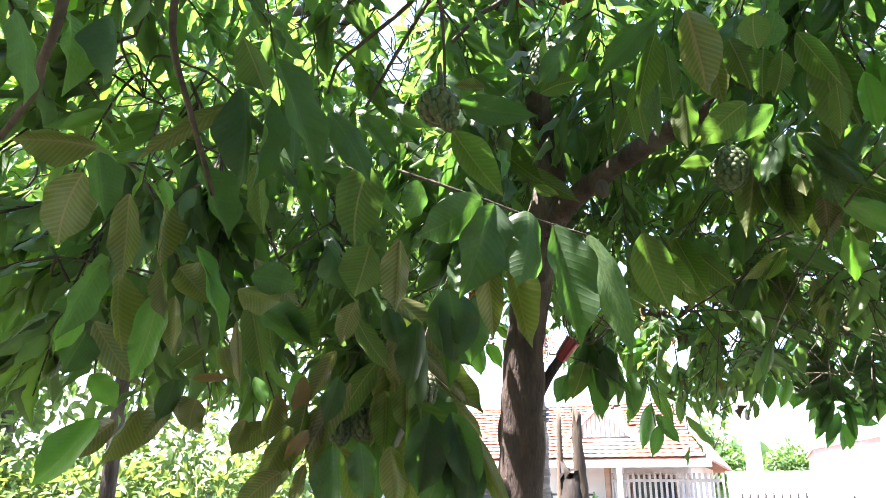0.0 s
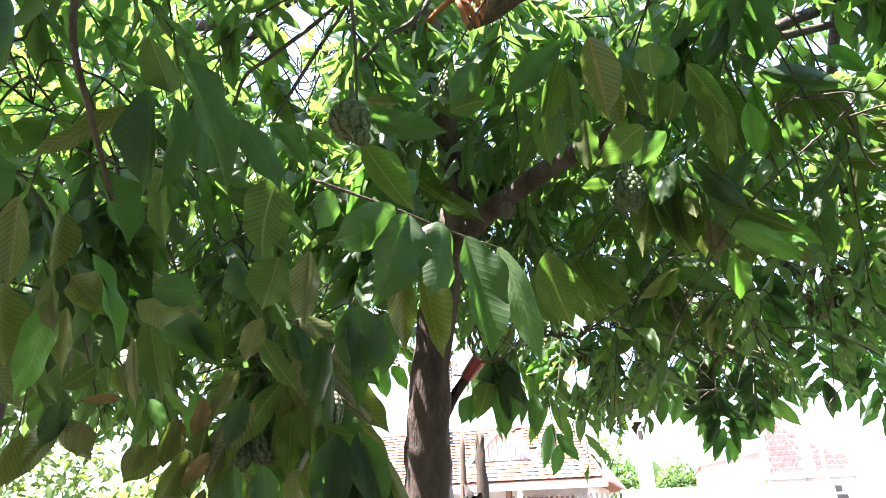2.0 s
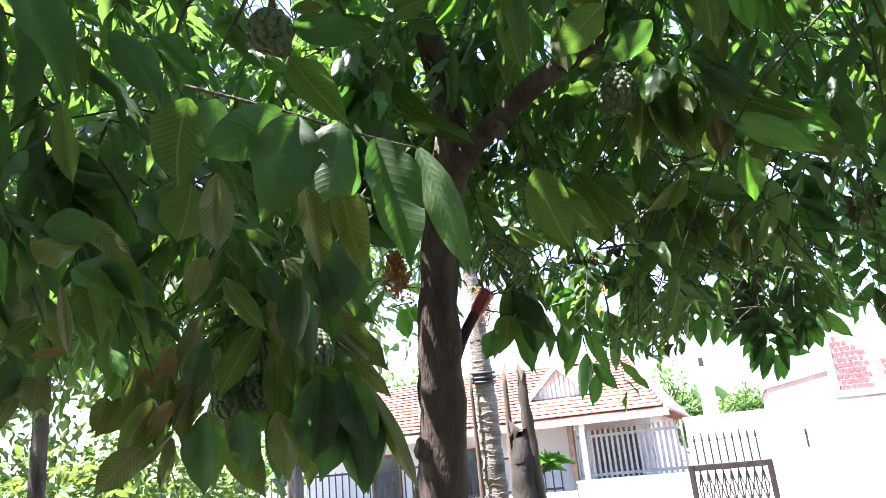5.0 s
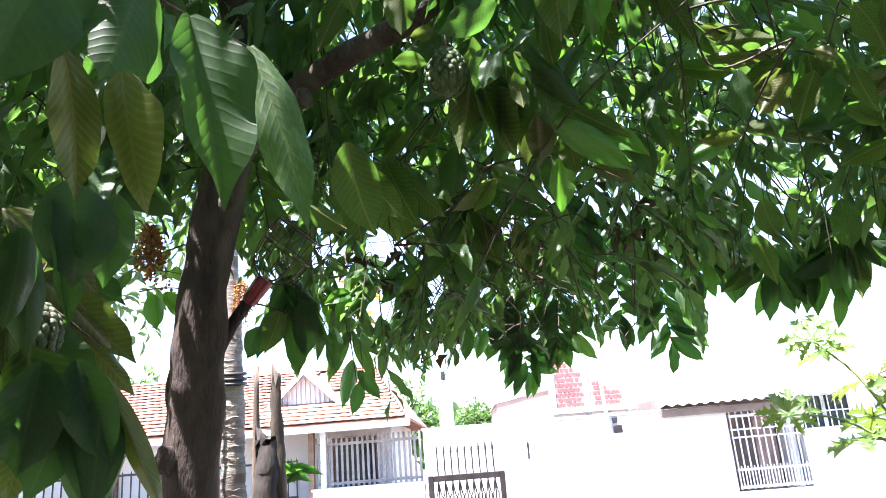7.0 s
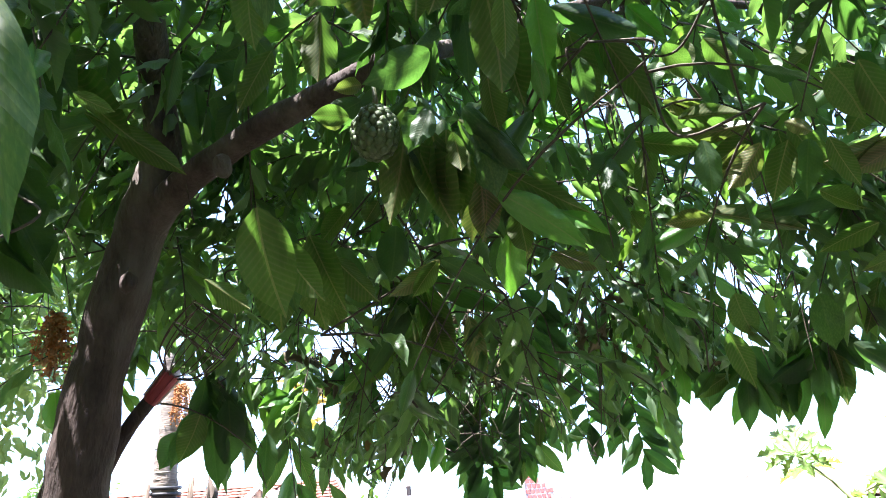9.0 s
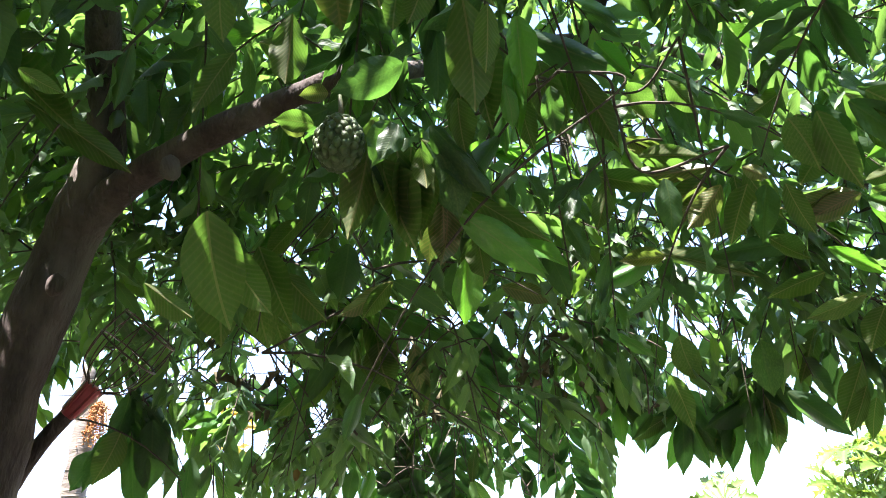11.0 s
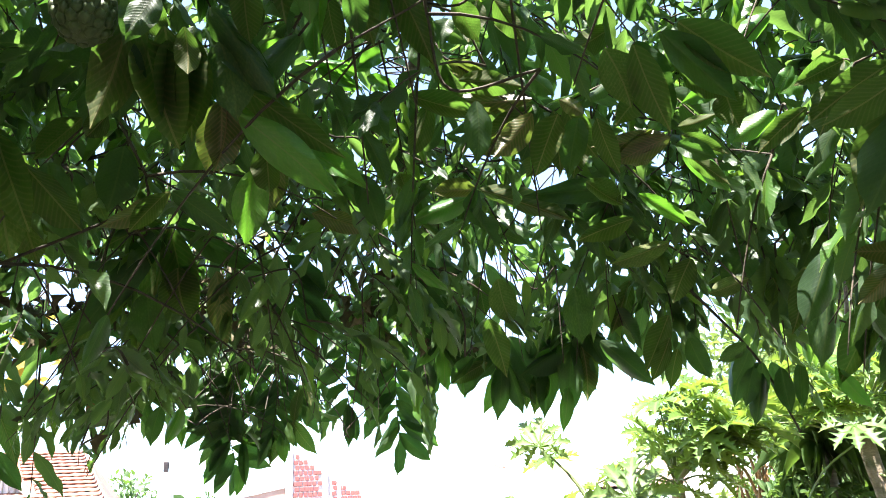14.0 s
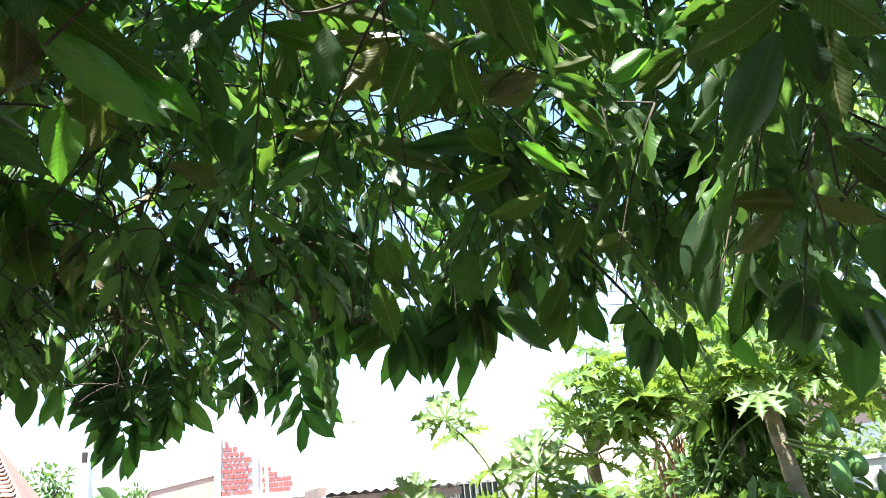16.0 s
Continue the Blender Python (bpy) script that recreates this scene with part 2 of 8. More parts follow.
def box(bm, x0, x1, y0, y1, z0, z1, bevel=0.0, m=None):
    r = bmesh.ops.create_cube(bm, size=1, matrix=Matrix.Translation(((x0 + x1) / 2, (y0 + y1) / 2, (z0 + z1) / 2)) @ Matrix.Diagonal((x1 - x0, y1 - y0, z1 - z0, 1)))
    vs = r["verts"]
    if bevel:
        es = list({e for v in vs for e in v.link_edges})
        r2 = bmesh.ops.bevel(bm, geom=es, offset=bevel, segments=1, affect="EDGES")
        vs = list({v for f in r2["faces"] for v in f.verts} | {v for v in vs if v.is_valid})
    if m:
        bmesh.ops.transform(bm, matrix=m, verts=vs)
    return vs


def smooth_path(pts, n=8):
    """Catmull-Rom through the points, n steps a span."""
    p = [Vector(q) for q in pts]
    p = [p[0] * 2 - p[1]] + p + [p[-1] * 2 - p[-2]]
    out = []
    for i in range(1, len(p) - 2):
        for k in range(n):
            t = k / n
            out.append(0.5 * ((2 * p[i]) + (p[i + 1] - p[i - 1]) * t + (2 * p[i - 1] - 5 * p[i] + 4 * p[i + 1] - p[i + 2]) * t * t + (3 * p[i] - p[i - 1] - 3 * p[i + 1] + p[i + 2]) * t ** 3))
    out.append(p[-2])
    return out


def tube_arrays(path, radii, sides=8, wobble=0.0, seed=0):
    """Vertices and quads of a tapering tube along a path."""
    path = [Vector(p) for p in path]
    verts, faces = [], []
    side = None
    for i, p in enumerate(path):
        d = (path[min(i + 1, len(path) - 1)] - path[max(i - 1, 0)]).normalized()
        if side is None:
            side = d.orthogonal().normalized()
        side = (side - d * side.dot(d)).normalized()
        up = d.cross(side)
        for k in range(sides):
            a = 2 * math.pi * k / sides
            r = radii[i]
            if wobble:
                r *= 1 + wobble * noise.noise((p + side * math.cos(a) * r + up * math.sin(a) * r) * 9 + Vector((seed, 0, 0))) + 0.5 * wobble * noise.noise((p + (side * math.cos(a) + up * math.sin(a)) * r) * 31)
            verts.append(p + (side * math.cos(a) + up * math.sin(a)) * r)
    n = len(path)
    for i in range(n - 1):
        for k in range(sides):
            a, b = i * sides + k, i * sides + (k + 1) % sides
            faces.append((a, b, b + sides, a + sides))
    faces.append(tuple(range(sides - 1, -1, -1)))
    faces.append(tuple((n - 1) * sides + k for k in range(sides)))
    return verts, faces


def tube(name, pts, r0, r1, mat, parent=None, label="", sides=8, steps=8, wobble=0.0, radii=None):
    path = smooth_path(pts, steps)
    n = len(path)
    rr = radii and [np.interp(i / (n - 1), np.linspace(0, 1, len(radii)), radii) for i in range(n)] or [r0 + (r1 - r0) * i / (n - 1) for i in range(n)]
    v, f = tube_arrays(path, rr, sides, wobble)
    me = bpy.data.meshes.new(name)
    me.from_pydata([tuple(q) for q in v], [], f)
    me.shade_smooth()
    return put(name, me, mat, parent, label)


# ---- leaves ----


def leaf_shape(nu, nv, fold=0.25, droop=0.18, curl=0.0, wave=0.0, seed=0, sway=0.0, broad=0.85):
    """An oblong leaf with a short drawn-out tip, of length 1 along x and width 1 along y: vertices, quads and (along, across) coordinates. nv is even."""
    us, vs, fs, co = np.linspace(0, 1, nu + 1) ** 0.94, np.linspace(-1, 1, nv + 1), [], []
    verts = []
    for u in us:
        w = 0.5 * max(0.0, math.sin(math.pi * min(1.0, 0.012 + 0.985 * u) ** broad)) ** 0.82
        if u > 0.8:
            w *= 1 - 0.45 * math.sin((u - 0.8) / 0.2 * math.pi / 2)
        w = max(w, 0.006)
        for v in vs:
            a = abs(v)
            z = w * a * fold * 0.9 + droop * 2.2 * (u - u * u) + wave * math.sin(u * 15 + seed + (2 if v > 0 else 0)) * a * a * w * 2
            z -= curl * (a * w * 2) ** 2 * 0.5
            verts.append((u, v * w * (1 - 0.04 * fold) + sway * (u - u * u), z))
            co.append((u, 0.5 + v * w))
    for i in range(nu):
        for k in range(nv):
            a = i * (nv + 1) + k
            fs.append((a, a + 1, a + nv + 2, a + nv + 1))
    return np.array(verts, np.float32), np.array(fs, np.int32), np.array(co, np.float32)


def mesh_from(name, verts, faces, uvs, mat):
    """One mesh of quads out of arrays, with a UV map."""
    me = bpy.data.meshes.new(name)
    me.vertices.add(len(verts)), me.loops.add(faces.size), me.polygons.add(len(faces))
    me.vertices.foreach_set("co", np.ascontiguousarray(verts, np.float32).ravel())
    me.loops.foreach_set("vertex_index", faces.ravel().astype(np.int32))
    me.polygons.foreach_set("loop_start", np.arange(0, faces.size, faces.shape[1], dtype=np.int32))
    layer = me.uv_layers.new(name="UVMap")
    layer.data.foreach_set("uv", uvs[faces.ravel()].astype(np.float32).ravel())
    me.update(calc_edges=True)
    me.shade_smooth()
    me.materials.append(mat)
    return me


def basis(way, face):
    """Axes of leaves: x along way, z as near to face as may be."""
    x = way / np.linalg.norm(way, axis=-1, keepdims=True)
    z = face - x * np.sum(face * x, -1, keepdims=True)
    z = z / (np.linalg.norm(z, axis=-1, keepdims=True) + 1e-9)
    return x, np.cross(z, x), z


def joined_leaves(name, base, way, face, width, shapes, mat, parent, label="", matrix=None):
    """Many leaves as one mesh. base, way, face: n x 3; way's length is the leaf's."""
    length = np.linalg.norm(way, axis=1)
    x, y, z = basis(way, face)
    V, F, U, at = [], [], [], 0
    pick = np.arange(len(base)) % len(shapes)
    for k, (sv, sf, su) in enumerate(shapes):
        i = np.where(pick == k)[0]
        if not len(i):
            continue
        p = base[i, None] + sv[None, :, 0:1] * x[i, None] * length[i, None, None] + sv[None, :, 1:2] * y[i, None] * width[i, None, None] + sv[None, :, 2:3] * z[i, None] * (0.5 * (length[i] + width[i]))[:, None, None]
        V.append(p.reshape(-1, 3))
        F.append((sf[None] + (np.arange(len(i)) * len(sv))[:, None, None] + at).reshape(-1, sf.shape[1]))
        U.append(np.tile(su, (len(i), 1)))
        at += len(i) * len(sv)
    me = mesh_from(name, np.concatenate(V), np.concatenate(F), np.concatenate(U), mat)
    ob = put(name, me, None, parent, label, matrix)
    ob["kind"] = "stuff"
    return ob


FINE = [leaf_shape(20, 6, 0.40, 0.12, 0.5, 0.05, 1, 0.25), leaf_shape(20, 6, 0.65, 0.22, 0.3, 0.07, 3, -0.3), leaf_shape(20, 6, 0.15, 0.17, 1.0, 0.06, 5, 0.12), leaf_shape(20, 6, 0.85, 0.08, 0.2, 0.08, 7, -0.1)]
PLAIN = [leaf_shape(9, 4, 0.3, 0.10, 0.4, 0.05, 1, 0.2), leaf_shape(9, 4, 0.5, 0.20, 0.3, 0.07, 3, -0.3), leaf_shape(9, 4, 0.15, 0.06, 0.6, 0.05, 4), leaf_shape(9, 4, 0.75, 0.12, 0.2, 0.08, 6, 0.3)]
SMALL = [leaf_shape(3, 2, 0.4, 0.15), leaf_shape(3, 2, 0.7, 0.25), leaf_shape(3, 2, 0.1, 0.1)]

# ---- street axes: x along the street, y away from the yard, z up ----
F = pose(2.4, 14.0, 0, 0, 0, -20.8)


def street_part(name, bm, mat, parent=None, label="", smooth=False):
    bmesh.ops.transform(bm, matrix=F, verts=bm.verts)
    return part(name, bm, mat, parent, label, smooth)


# ---- ground, road, pavement ----
bm = bmesh.new()
bmesh.ops.create_grid(bm, x_segments=60, y_segments=60, size=1)
for v in bm.verts:
    v.co.x, v.co.y = math.copysign(abs(v.co.x) ** 2.6, v.co.x) * 900, math.copysign(abs(v.co.y) ** 2.6, v.co.y) * 900
    r = math.hypot(v.co.x, v.co.y)
    v.co.z = 0.03 * noise.noise(v.co * 0.8) if r < 9 else -0.06
tagged(part("ground", bm, M_SOIL, smooth=True), "bare brown earth of the yard with patches of weeds", "ground", kind="structure")
bm = bmesh.new()
box(bm, -60, 60, -5.4, -1.3, -0.5, 0.0)
tagged(street_part("road", bm, M_ROAD), "grey asphalt street between the yard and the houses", "road", kind="structure")
for y0, y1 in ((-1.3, 0.0), (-6.5, -5.4)):
    bm = bmesh.new()
    box(bm, -60, 60, y0, y1, -0.5, 0.13, 0.02)
    tagged(street_part("pavement", bm, M_PAVE), "pale concrete pavement with a raised kerb", "pavement", kind="structure")


# ---- walls along the street ----
def wall_run(name, label, x0, x1, y0, y1, z1, mat=M_WALL, cap=True, z0=-0.1):
    bm = bmesh.new()
    box(bm, x0, x1, y0, y1, z0, z1, 0.012)
    if cap:
        box(bm, x0 - 0.02, x1 + 0.02, y0 - 0.03, y1 + 0.03, z1 + 0.002, z1 + 0.05, 0.01)
    return tagged(street_part(name, bm, mat), label, "wall", kind="structure")


wall_run("wall_street", "white rendered boundary wall across the street", 2.05, 7.6, 0.0, 0.18, 2.03)
wall_run("wall_parapet", "white rendered low wall under the picket fence", 0.0, 2.02, 0.0, 0.18, 1.12)
wall_run("wall_parapet_long", "white rendered low wall under the steel fence", -16.0, -0.02, 0.0, 0.18, 0.95)
wall_run("wall_front_a", "low white front wall of the yard beside the iron gate", -2.5, 2.42, -6.62, -6.48, 0.92)
wall_run("wall_front_b", "low white front wall of the yard beside the iron gate", 3.16, 9.5, -6.62, -6.48, 0.92)


def picket_fence(label, x0, x1, z0, z1, gap, mat, rails, y=0.09, spike=0.0, group="", r=0.012):
    ob = thing("fence", label, "fence", group, at=tuple(F @ Vector(((x0 + x1) / 2, y, z0))))
    n = max(1, int(round((x1 - x0) / gap)))
    me = None
    for i in range(n + 1):
        if me is None:
            b = bmesh.new()
            box(b, -r, r, -r, r, 0, z1 - z0 - spike)
            if spike:
                bmesh.ops.create_cone(b, segments=4, radius1=r * 1.6, radius2=0.001, depth=spike, matrix=Matrix.Translation((0, 0, z1 - z0 - spike / 2)))
            me = bpy.data.meshes.new("bar")
            b.to_mesh(me), b.free()
            me.materials.append(mat)
        put("bar", me, None, ob, matrix=F @ Matrix.Translation((x0 + (x1 - x0) * i / n, y, z0)))
    for z, h in rails:
        b = bmesh.new()
        box(b, x0 - 0.02, x1 + 0.02, y - 0.022, y + 0.022, z - h / 2, z + h / 2, 0.004)
        street_part("rail", b, mat, ob)
    return ob


picket_fence("grey-brown picket fence of the tile-roofed house", 0.06, 1.98, 1.17, 2.06, 0.095, M_PICKET, [(1.93, 0.05), (1.24, 0.05)], r=0.02)
picket_fence("grey steel bar fence on a low white wall", -9.8, -0.3, 1.0, 1.75, 0.16, M_IRON, [(1.68, 0.04), (1.06, 0.04)], spike=0.06, r=0.011)
for x in (-0.02, 0.2):
    b = bmesh.new()
    box(b, x - 0.05, x + 0.05, 0.02, 0.16, 0.0, 2.22, 0.008)
    tagged(street_part("fence_post", b, M_WHITE if x > 0.1 else M_BROWN), "square timber post at the end of the picket fence", "post")

# ---- the tile-roofed house ----
house_a = thing("house", "low white house with a red clay tile roof and boarded gable", "house", "houses across the street", tuple(F @ Vector((-2.5, 3, 0))))
b = bmesh.new()
box(b, -6.3, 1.4, 0.75, 6.0, -0.1, 2.30, 0.01)
street_part("wall", b, M_WALL, house_a)


def roof_plane(pts, thick, name, mat, parent):
    b = bmesh.new()
    lo, hi = [b.verts.new(p) for p in pts], [b.verts.new((p[0], p[1], p[2] + thick)) for p in pts]
    b.faces.new(lo[::-1]), b.faces.new(hi)
    for i in range(len(pts)):
        b.faces.new((lo[i], lo[(i + 1) % len(pts)], hi[(i + 1) % len(pts)], hi[i]))
    return street_part(name, b, mat, parent)


EY, EZ, RY, RZ = -0.25, 2.24, 3.0, 3.62                       # eave and ridge of the main roof
roof_plane([(-6.9, EY, EZ), (1.85, EY, EZ), (0.9, RY, RZ), (-5.6, RY, RZ)], 0.05, "roof", M_TILE, house_a)
roof_plane([(-5.6, RY, RZ), (0.9, RY, RZ), (1.85, 6.4, EZ), (-6.9, 6.4, EZ)], 0.05, "roof", M_TILE, house_a)
roof_plane([(-6.9, 6.4, EZ), (-6.9, EY, EZ), (-5.6, RY, RZ)], 0.05, "roof", M_TILE, house_a)
roof_plane([(1.85, EY, EZ), (1.85, 6.4, EZ), (0.9, RY, RZ)], 0.05, "roof", M_TILE, house_a)
# boarded gable and its little roof
GX, GY, GZ, GA, GH = -0.27, 0.85, 2.74, 3.38, 0.66
b = bmesh.new()
vs = [b.verts.new(p) for p in ((GX - GH, GY + 0.06, GZ), (GX + GH, GY + 0.06, GZ), (GX, GY + 0.06, GA))]
b.faces.new(vs)
r = bmesh.ops.extrude_face_region(b, geom=b.faces[:])
bmesh.ops.translate(b, vec=(0, 0.1, 0), verts=[g for g in r["geom"] if isinstance(g, bmesh.types.BMVert)])
gable = street_part("gable", b, M_TIMBER, house_a, "white boarded gable")
for i in range(14):
    x = -GH + 0.05 + i * (2 * GH - 0.1) / 13
    h = (GA - GZ) * (1 - abs(x) / GH) - 0.02
    if h > 0.03:
        b = bmesh.new()
        box(b, GX + x - 0.038, GX + x + 0.038, GY + 0.03, GY + 0.058, GZ + 0.01, GZ + h, 0.004)
        street_part("board", b, M_TIMBER, gable)
for s in (-1, 1):
    b = bmesh.new()
    pts = [(GX, GY - 0.12, GA + 0.02), (GX + s * (GH + 0.16), GY - 0.12, GZ - 0.12), (GX + s * (GH + 0.16), 2.3, GZ - 0.12), (GX, 2.6, GA + 0.02)]
    lo, hi = [b.verts.new(p) for p in pts], [b.verts.new((p[0], p[1], p[2] + 0.055)) for p in pts]
    b.faces.new(lo), b.faces.new(hi[::-1])
    for i in range(4):
        b.faces.new((lo[i], lo[(i + 1) % 4], hi[(i + 1) % 4], hi[i]))
    bmesh.ops.recalc_face_normals(b, faces=b.faces)
    street_part("gable_roof", b, M_TILE, house_a)
    b = bmesh.new()
    L = math.hypot(GH + 0.16, GA - GZ + 0.14)
    box(b, 0, L, -0.02, 0.02, -0.05, 0.05, 0.005, Matrix.Translation((GX, GY - 0.15, GA + 0.01)) @ Matrix.Rotation(math.atan2(GA - GZ + 0.14, s * (GH + 0.16)) * 1, 4, "Y") if s > 0 else Matrix.Translation((GX, GY - 0.15, GA + 0.01)) @ Matrix.Rotation(math.pi - math.atan2(GA - GZ + 0.14, GH + 0.16), 4, "Y"))
    street_part("bargeboard", b, M_TIMBER, house_a)
b = bmesh.new()
box(b, -6.9, 1.85, EY - 0.03, EY, EZ - 0.09, EZ + 0.02, 0.005)
street_part("fascia", b, M_WHITE, house_a)
for x0, x1, z0, z1 in ((-4.6, -3.9, 0.3, 2.0), (-3.0, -2.0, 1.0, 1.95), (0.25, 1.15, 0.2, 2.05)):
    b = bmesh.new()
    box(b, x0, x1, 0.70, 0.76, z0, z1, 0.006)
    win = street_part("window", b, M_BROWN, house_a, "dark opening with a brown frame")
    b = bmesh.new()
    box(b, x0 + 0.06, x1 - 0.06, 0.69, 0.70, z0 + 0.06, z1 - 0.06)
    street_part("pane", b, M_GLASSDARK, win)

# ---- street gate, house with the sheet roof ----
gate = picket_fence("white steel bar gate in the boundary wall", 7.68, 8.96, 0.58, 2.0, 0.115, M_WHITE, [(1.86, 0.05), (1.62, 0.03), (1.48, 0.03), (0.92, 0.04), (0.62, 0.05)], spike=0.09, r=0.011)
for i in range(11):
    b = bmesh.new()
    x = 7.737 + i * 0.1164
    box(b, x - 0.009, x + 0.009, 0.08, 0.10, 0.6, 0.98)
    street_part("short_bar", b, M_WHITE, gate)
wall_run("wall_gate_foot", "low white step under the bar gate", 7.6, 9.02, 0.0, 0.18, 0.5)
house_b = thing("house", "white house with a pale corrugated sheet roof", "house", "houses across the street", tuple(F @ Vector((9, 4, 0))))
# the shade under the eave is put into this wall's colour
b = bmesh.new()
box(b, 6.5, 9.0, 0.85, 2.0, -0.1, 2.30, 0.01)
street_part("wall", b, M_SHADE, house_b, "brown wall under the eave with its shade in the colour")
b = bmesh.new()
box(b, 9.02, 13.5, 0.25, 8, -0.1, 2.30, 0.01)
street_part("wall", b, M_WALL, house_b)
b = bmesh.new()
box(b, 8.35, 8.75, 0.80, 0.85, 0.1, 2.05, 0.006)
street_part("door", b, M_DOORPINK, house_b, "faded pink door panel")
b = bmesh.new()
box(b, 8.78, 8.95, 0.4, 0.82, 0.1, 2.2, 0.01)
street_part("pillar", b, M_WALL, house_b)


def corrugated(x0, x1, y0, y1, z0, z1, pitch, amp, trim0=0.0, trim1=0.0, thick=0.012):
    """A sheet that rises from its eave to its ridge; trim: how far its ends draw in towards the ridge."""
    b = bmesh.new()
    n = int((x1 - x0) / pitch * 6)
    rows = []
    for k in range(7):
        t = k / 6
        a, c = x0 + trim0 * t, x1 - trim1 * t
        rows.append([b.verts.new((a + (c - a) * i / n, y0 + (y1 - y0) * t, z0 + (z1 - z0) * t + amp * math.sin((a + (c - a) * i / n) / pitch * 2 * math.pi))) for i in range(n + 1)])
    for r0, r1 in zip(rows, rows[1:]):
        for i in range(n):
            b.faces.new((r0[i], r0[i + 1], r1[i + 1], r1[i]))
    r = bmesh.ops.extrude_face_region(b, geom=b.faces[:])
    bmesh.ops.translate(b, vec=(0, 0, thick), verts=[g for g in r["geom"] if isinstance(g, bmesh.types.BMVert)])
    return b


street_part("roof", corrugated(6.35, 10.9, -0.35, 4.0, 2.12, 3.86, 0.2, 0.02, 1.7, 2.5), M_SHEET, house_b)
roof_plane([(8.05, 4.0, 3.84), (8.4, 4.0, 3.84), (10.9, 8.3, 2.1), (8.3, 8.3, 2.1)], 0.02, "roof", M_SHEET, house_b)
roof_plane([(8.3, 8.3, 2.1), (6.35, -0.35, 2.10), (8.05, 4.0, 3.84)], 0.02, "roof", M_SHEET, house_b)
roof_plane([(10.9, -0.35, 2.10), (10.9, 8.3, 2.1), (8.4, 4.0, 3.84)], 0.02, "roof", M_SHEET, house_b)
# beam whose dark colour also carries the eave's shadow
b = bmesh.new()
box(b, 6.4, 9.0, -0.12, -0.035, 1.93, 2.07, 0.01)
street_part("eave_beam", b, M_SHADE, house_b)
b = bmesh.new()
box(b, 10.5, 13.8, 1.5, 8.2, 2.44, 2.95, 0.01)
street_part("upper_wall", b, M_SALMON, house_b, "faded salmon upper wall")
b = bmesh.new()
box(b, 8.98, 9.95, 0.17, 0.24, 1.50, 2.18, 0.008)
win = street_part("window", b, M_WHITE, house_b, "white barred window")
for i in range(2):
    b = bmesh.new()
    box(b, 9.03 + i * 0.46, 9.44 + i * 0.46, 0.155, 0.168, 1.55, 2.13)
    street_part("pane", b, M_GLASSDARK, win)
for i in range(8):
    b = bmesh.new()
    x = 9.04 + i * 0.122
    box(b, x - 0.009, x + 0.009, 0.11, 0.128, 1.47, 2.2)
    street_part("bar", b, M_WHITE, win)
for z in (1.53, 1.83, 2.12):
    b = bmesh.new()
    box(b, 8.98, 9.95, 0.105, 0.13, z - 0.012, z + 0.012)
    street_part("bar", b, M_WHITE, win)

# the lower run lies on the front slope, placed to fit the camera's view
v, f = tube_arrays(smooth_path([(8.0, 4.0, 3.88), (8.4, 4.0, 3.88), (9.25, 1.6, 2.93)], 6), [0.05] * 13, 8, 0.15)
b = bmesh.new()
vv = [b.verts.new(q) for q in v]
for q in f:
    b.faces.new([vv[j] for j in q])
street_part("ridge_cap", b, M_TILE_PALE, house_b, "tan clay ridge cap")

# ---- unfinished brick gable and the salmon house behind the wall ----
house_c = thing("house", "unfinished red block gable on a salmon rendered house", "house", "houses across the street", tuple(F @ Vector((5, 7, 0))))
b = bmesh.new()
vs = [b.verts.new(p) for p in ((3.75, 6.3, -0.1), (5.2, 6.3, -0.1), (5.2, 6.3, 3.05), (3.75, 6.3, 2.78))]
b.faces.new(vs)
r = bmesh.ops.extrude_face_region(b, geom=b.faces[:])
bmesh.ops.translate(b, vec=(0, 4, 0), verts=[g for g in r["geom"] if isinstance(g, bmesh.types.BMVert)])
bmesh.ops.recalc_face_normals(b, faces=b.faces)
street_part("wall", b, M_SALMON, house_c)
roof_plane([(3.7, 6.27, 2.78), (5.22, 6.27, 3.055), (5.22, 10.4, 3.055), (3.7, 10.4, 2.78)], 0.04, "roof", M_SHEET, house_c)
b = bmesh.new()
vs = [b.verts.new(p) for p in ((5.24, 6.06, -0.1), (7.9, 6.06, -0.1), (7.9, 6.06, 2.4), (5.24, 6.06, 4.0))]
b.faces.new(vs)
r = bmesh.ops.extrude_face_region(b, geom=b.faces[:])
bmesh.ops.translate(b, vec=(0, 0.12, 0), verts=[g for g in r["geom"] if isinstance(g, bmesh.types.BMVert)])
bmesh.ops.recalc_face_normals(b, faces=b.faces)
gable_c = street_part("gable", b, M_MORTAR, house_c, "mortar bed of the block gable")
for x in (5.24, 6.14, 7.2):
    top = 4.0 - (x - 5.24) * 0.602
    b = bmesh.new()
    box(b, x - 0.02, x + 0.10, 6.0, 6.05, 2.0, top - 0.03, 0.008)
    street_part("column", b, M_CONCRETE, house_c, "rough concrete column")
b = bmesh.new()
box(b, 5.2, 7.95, 5.98, 6.056, 2.36, 2.52, 0.01)
street_part("beam", b, M_CONCRETE, house_c, "rough concrete ring beam")

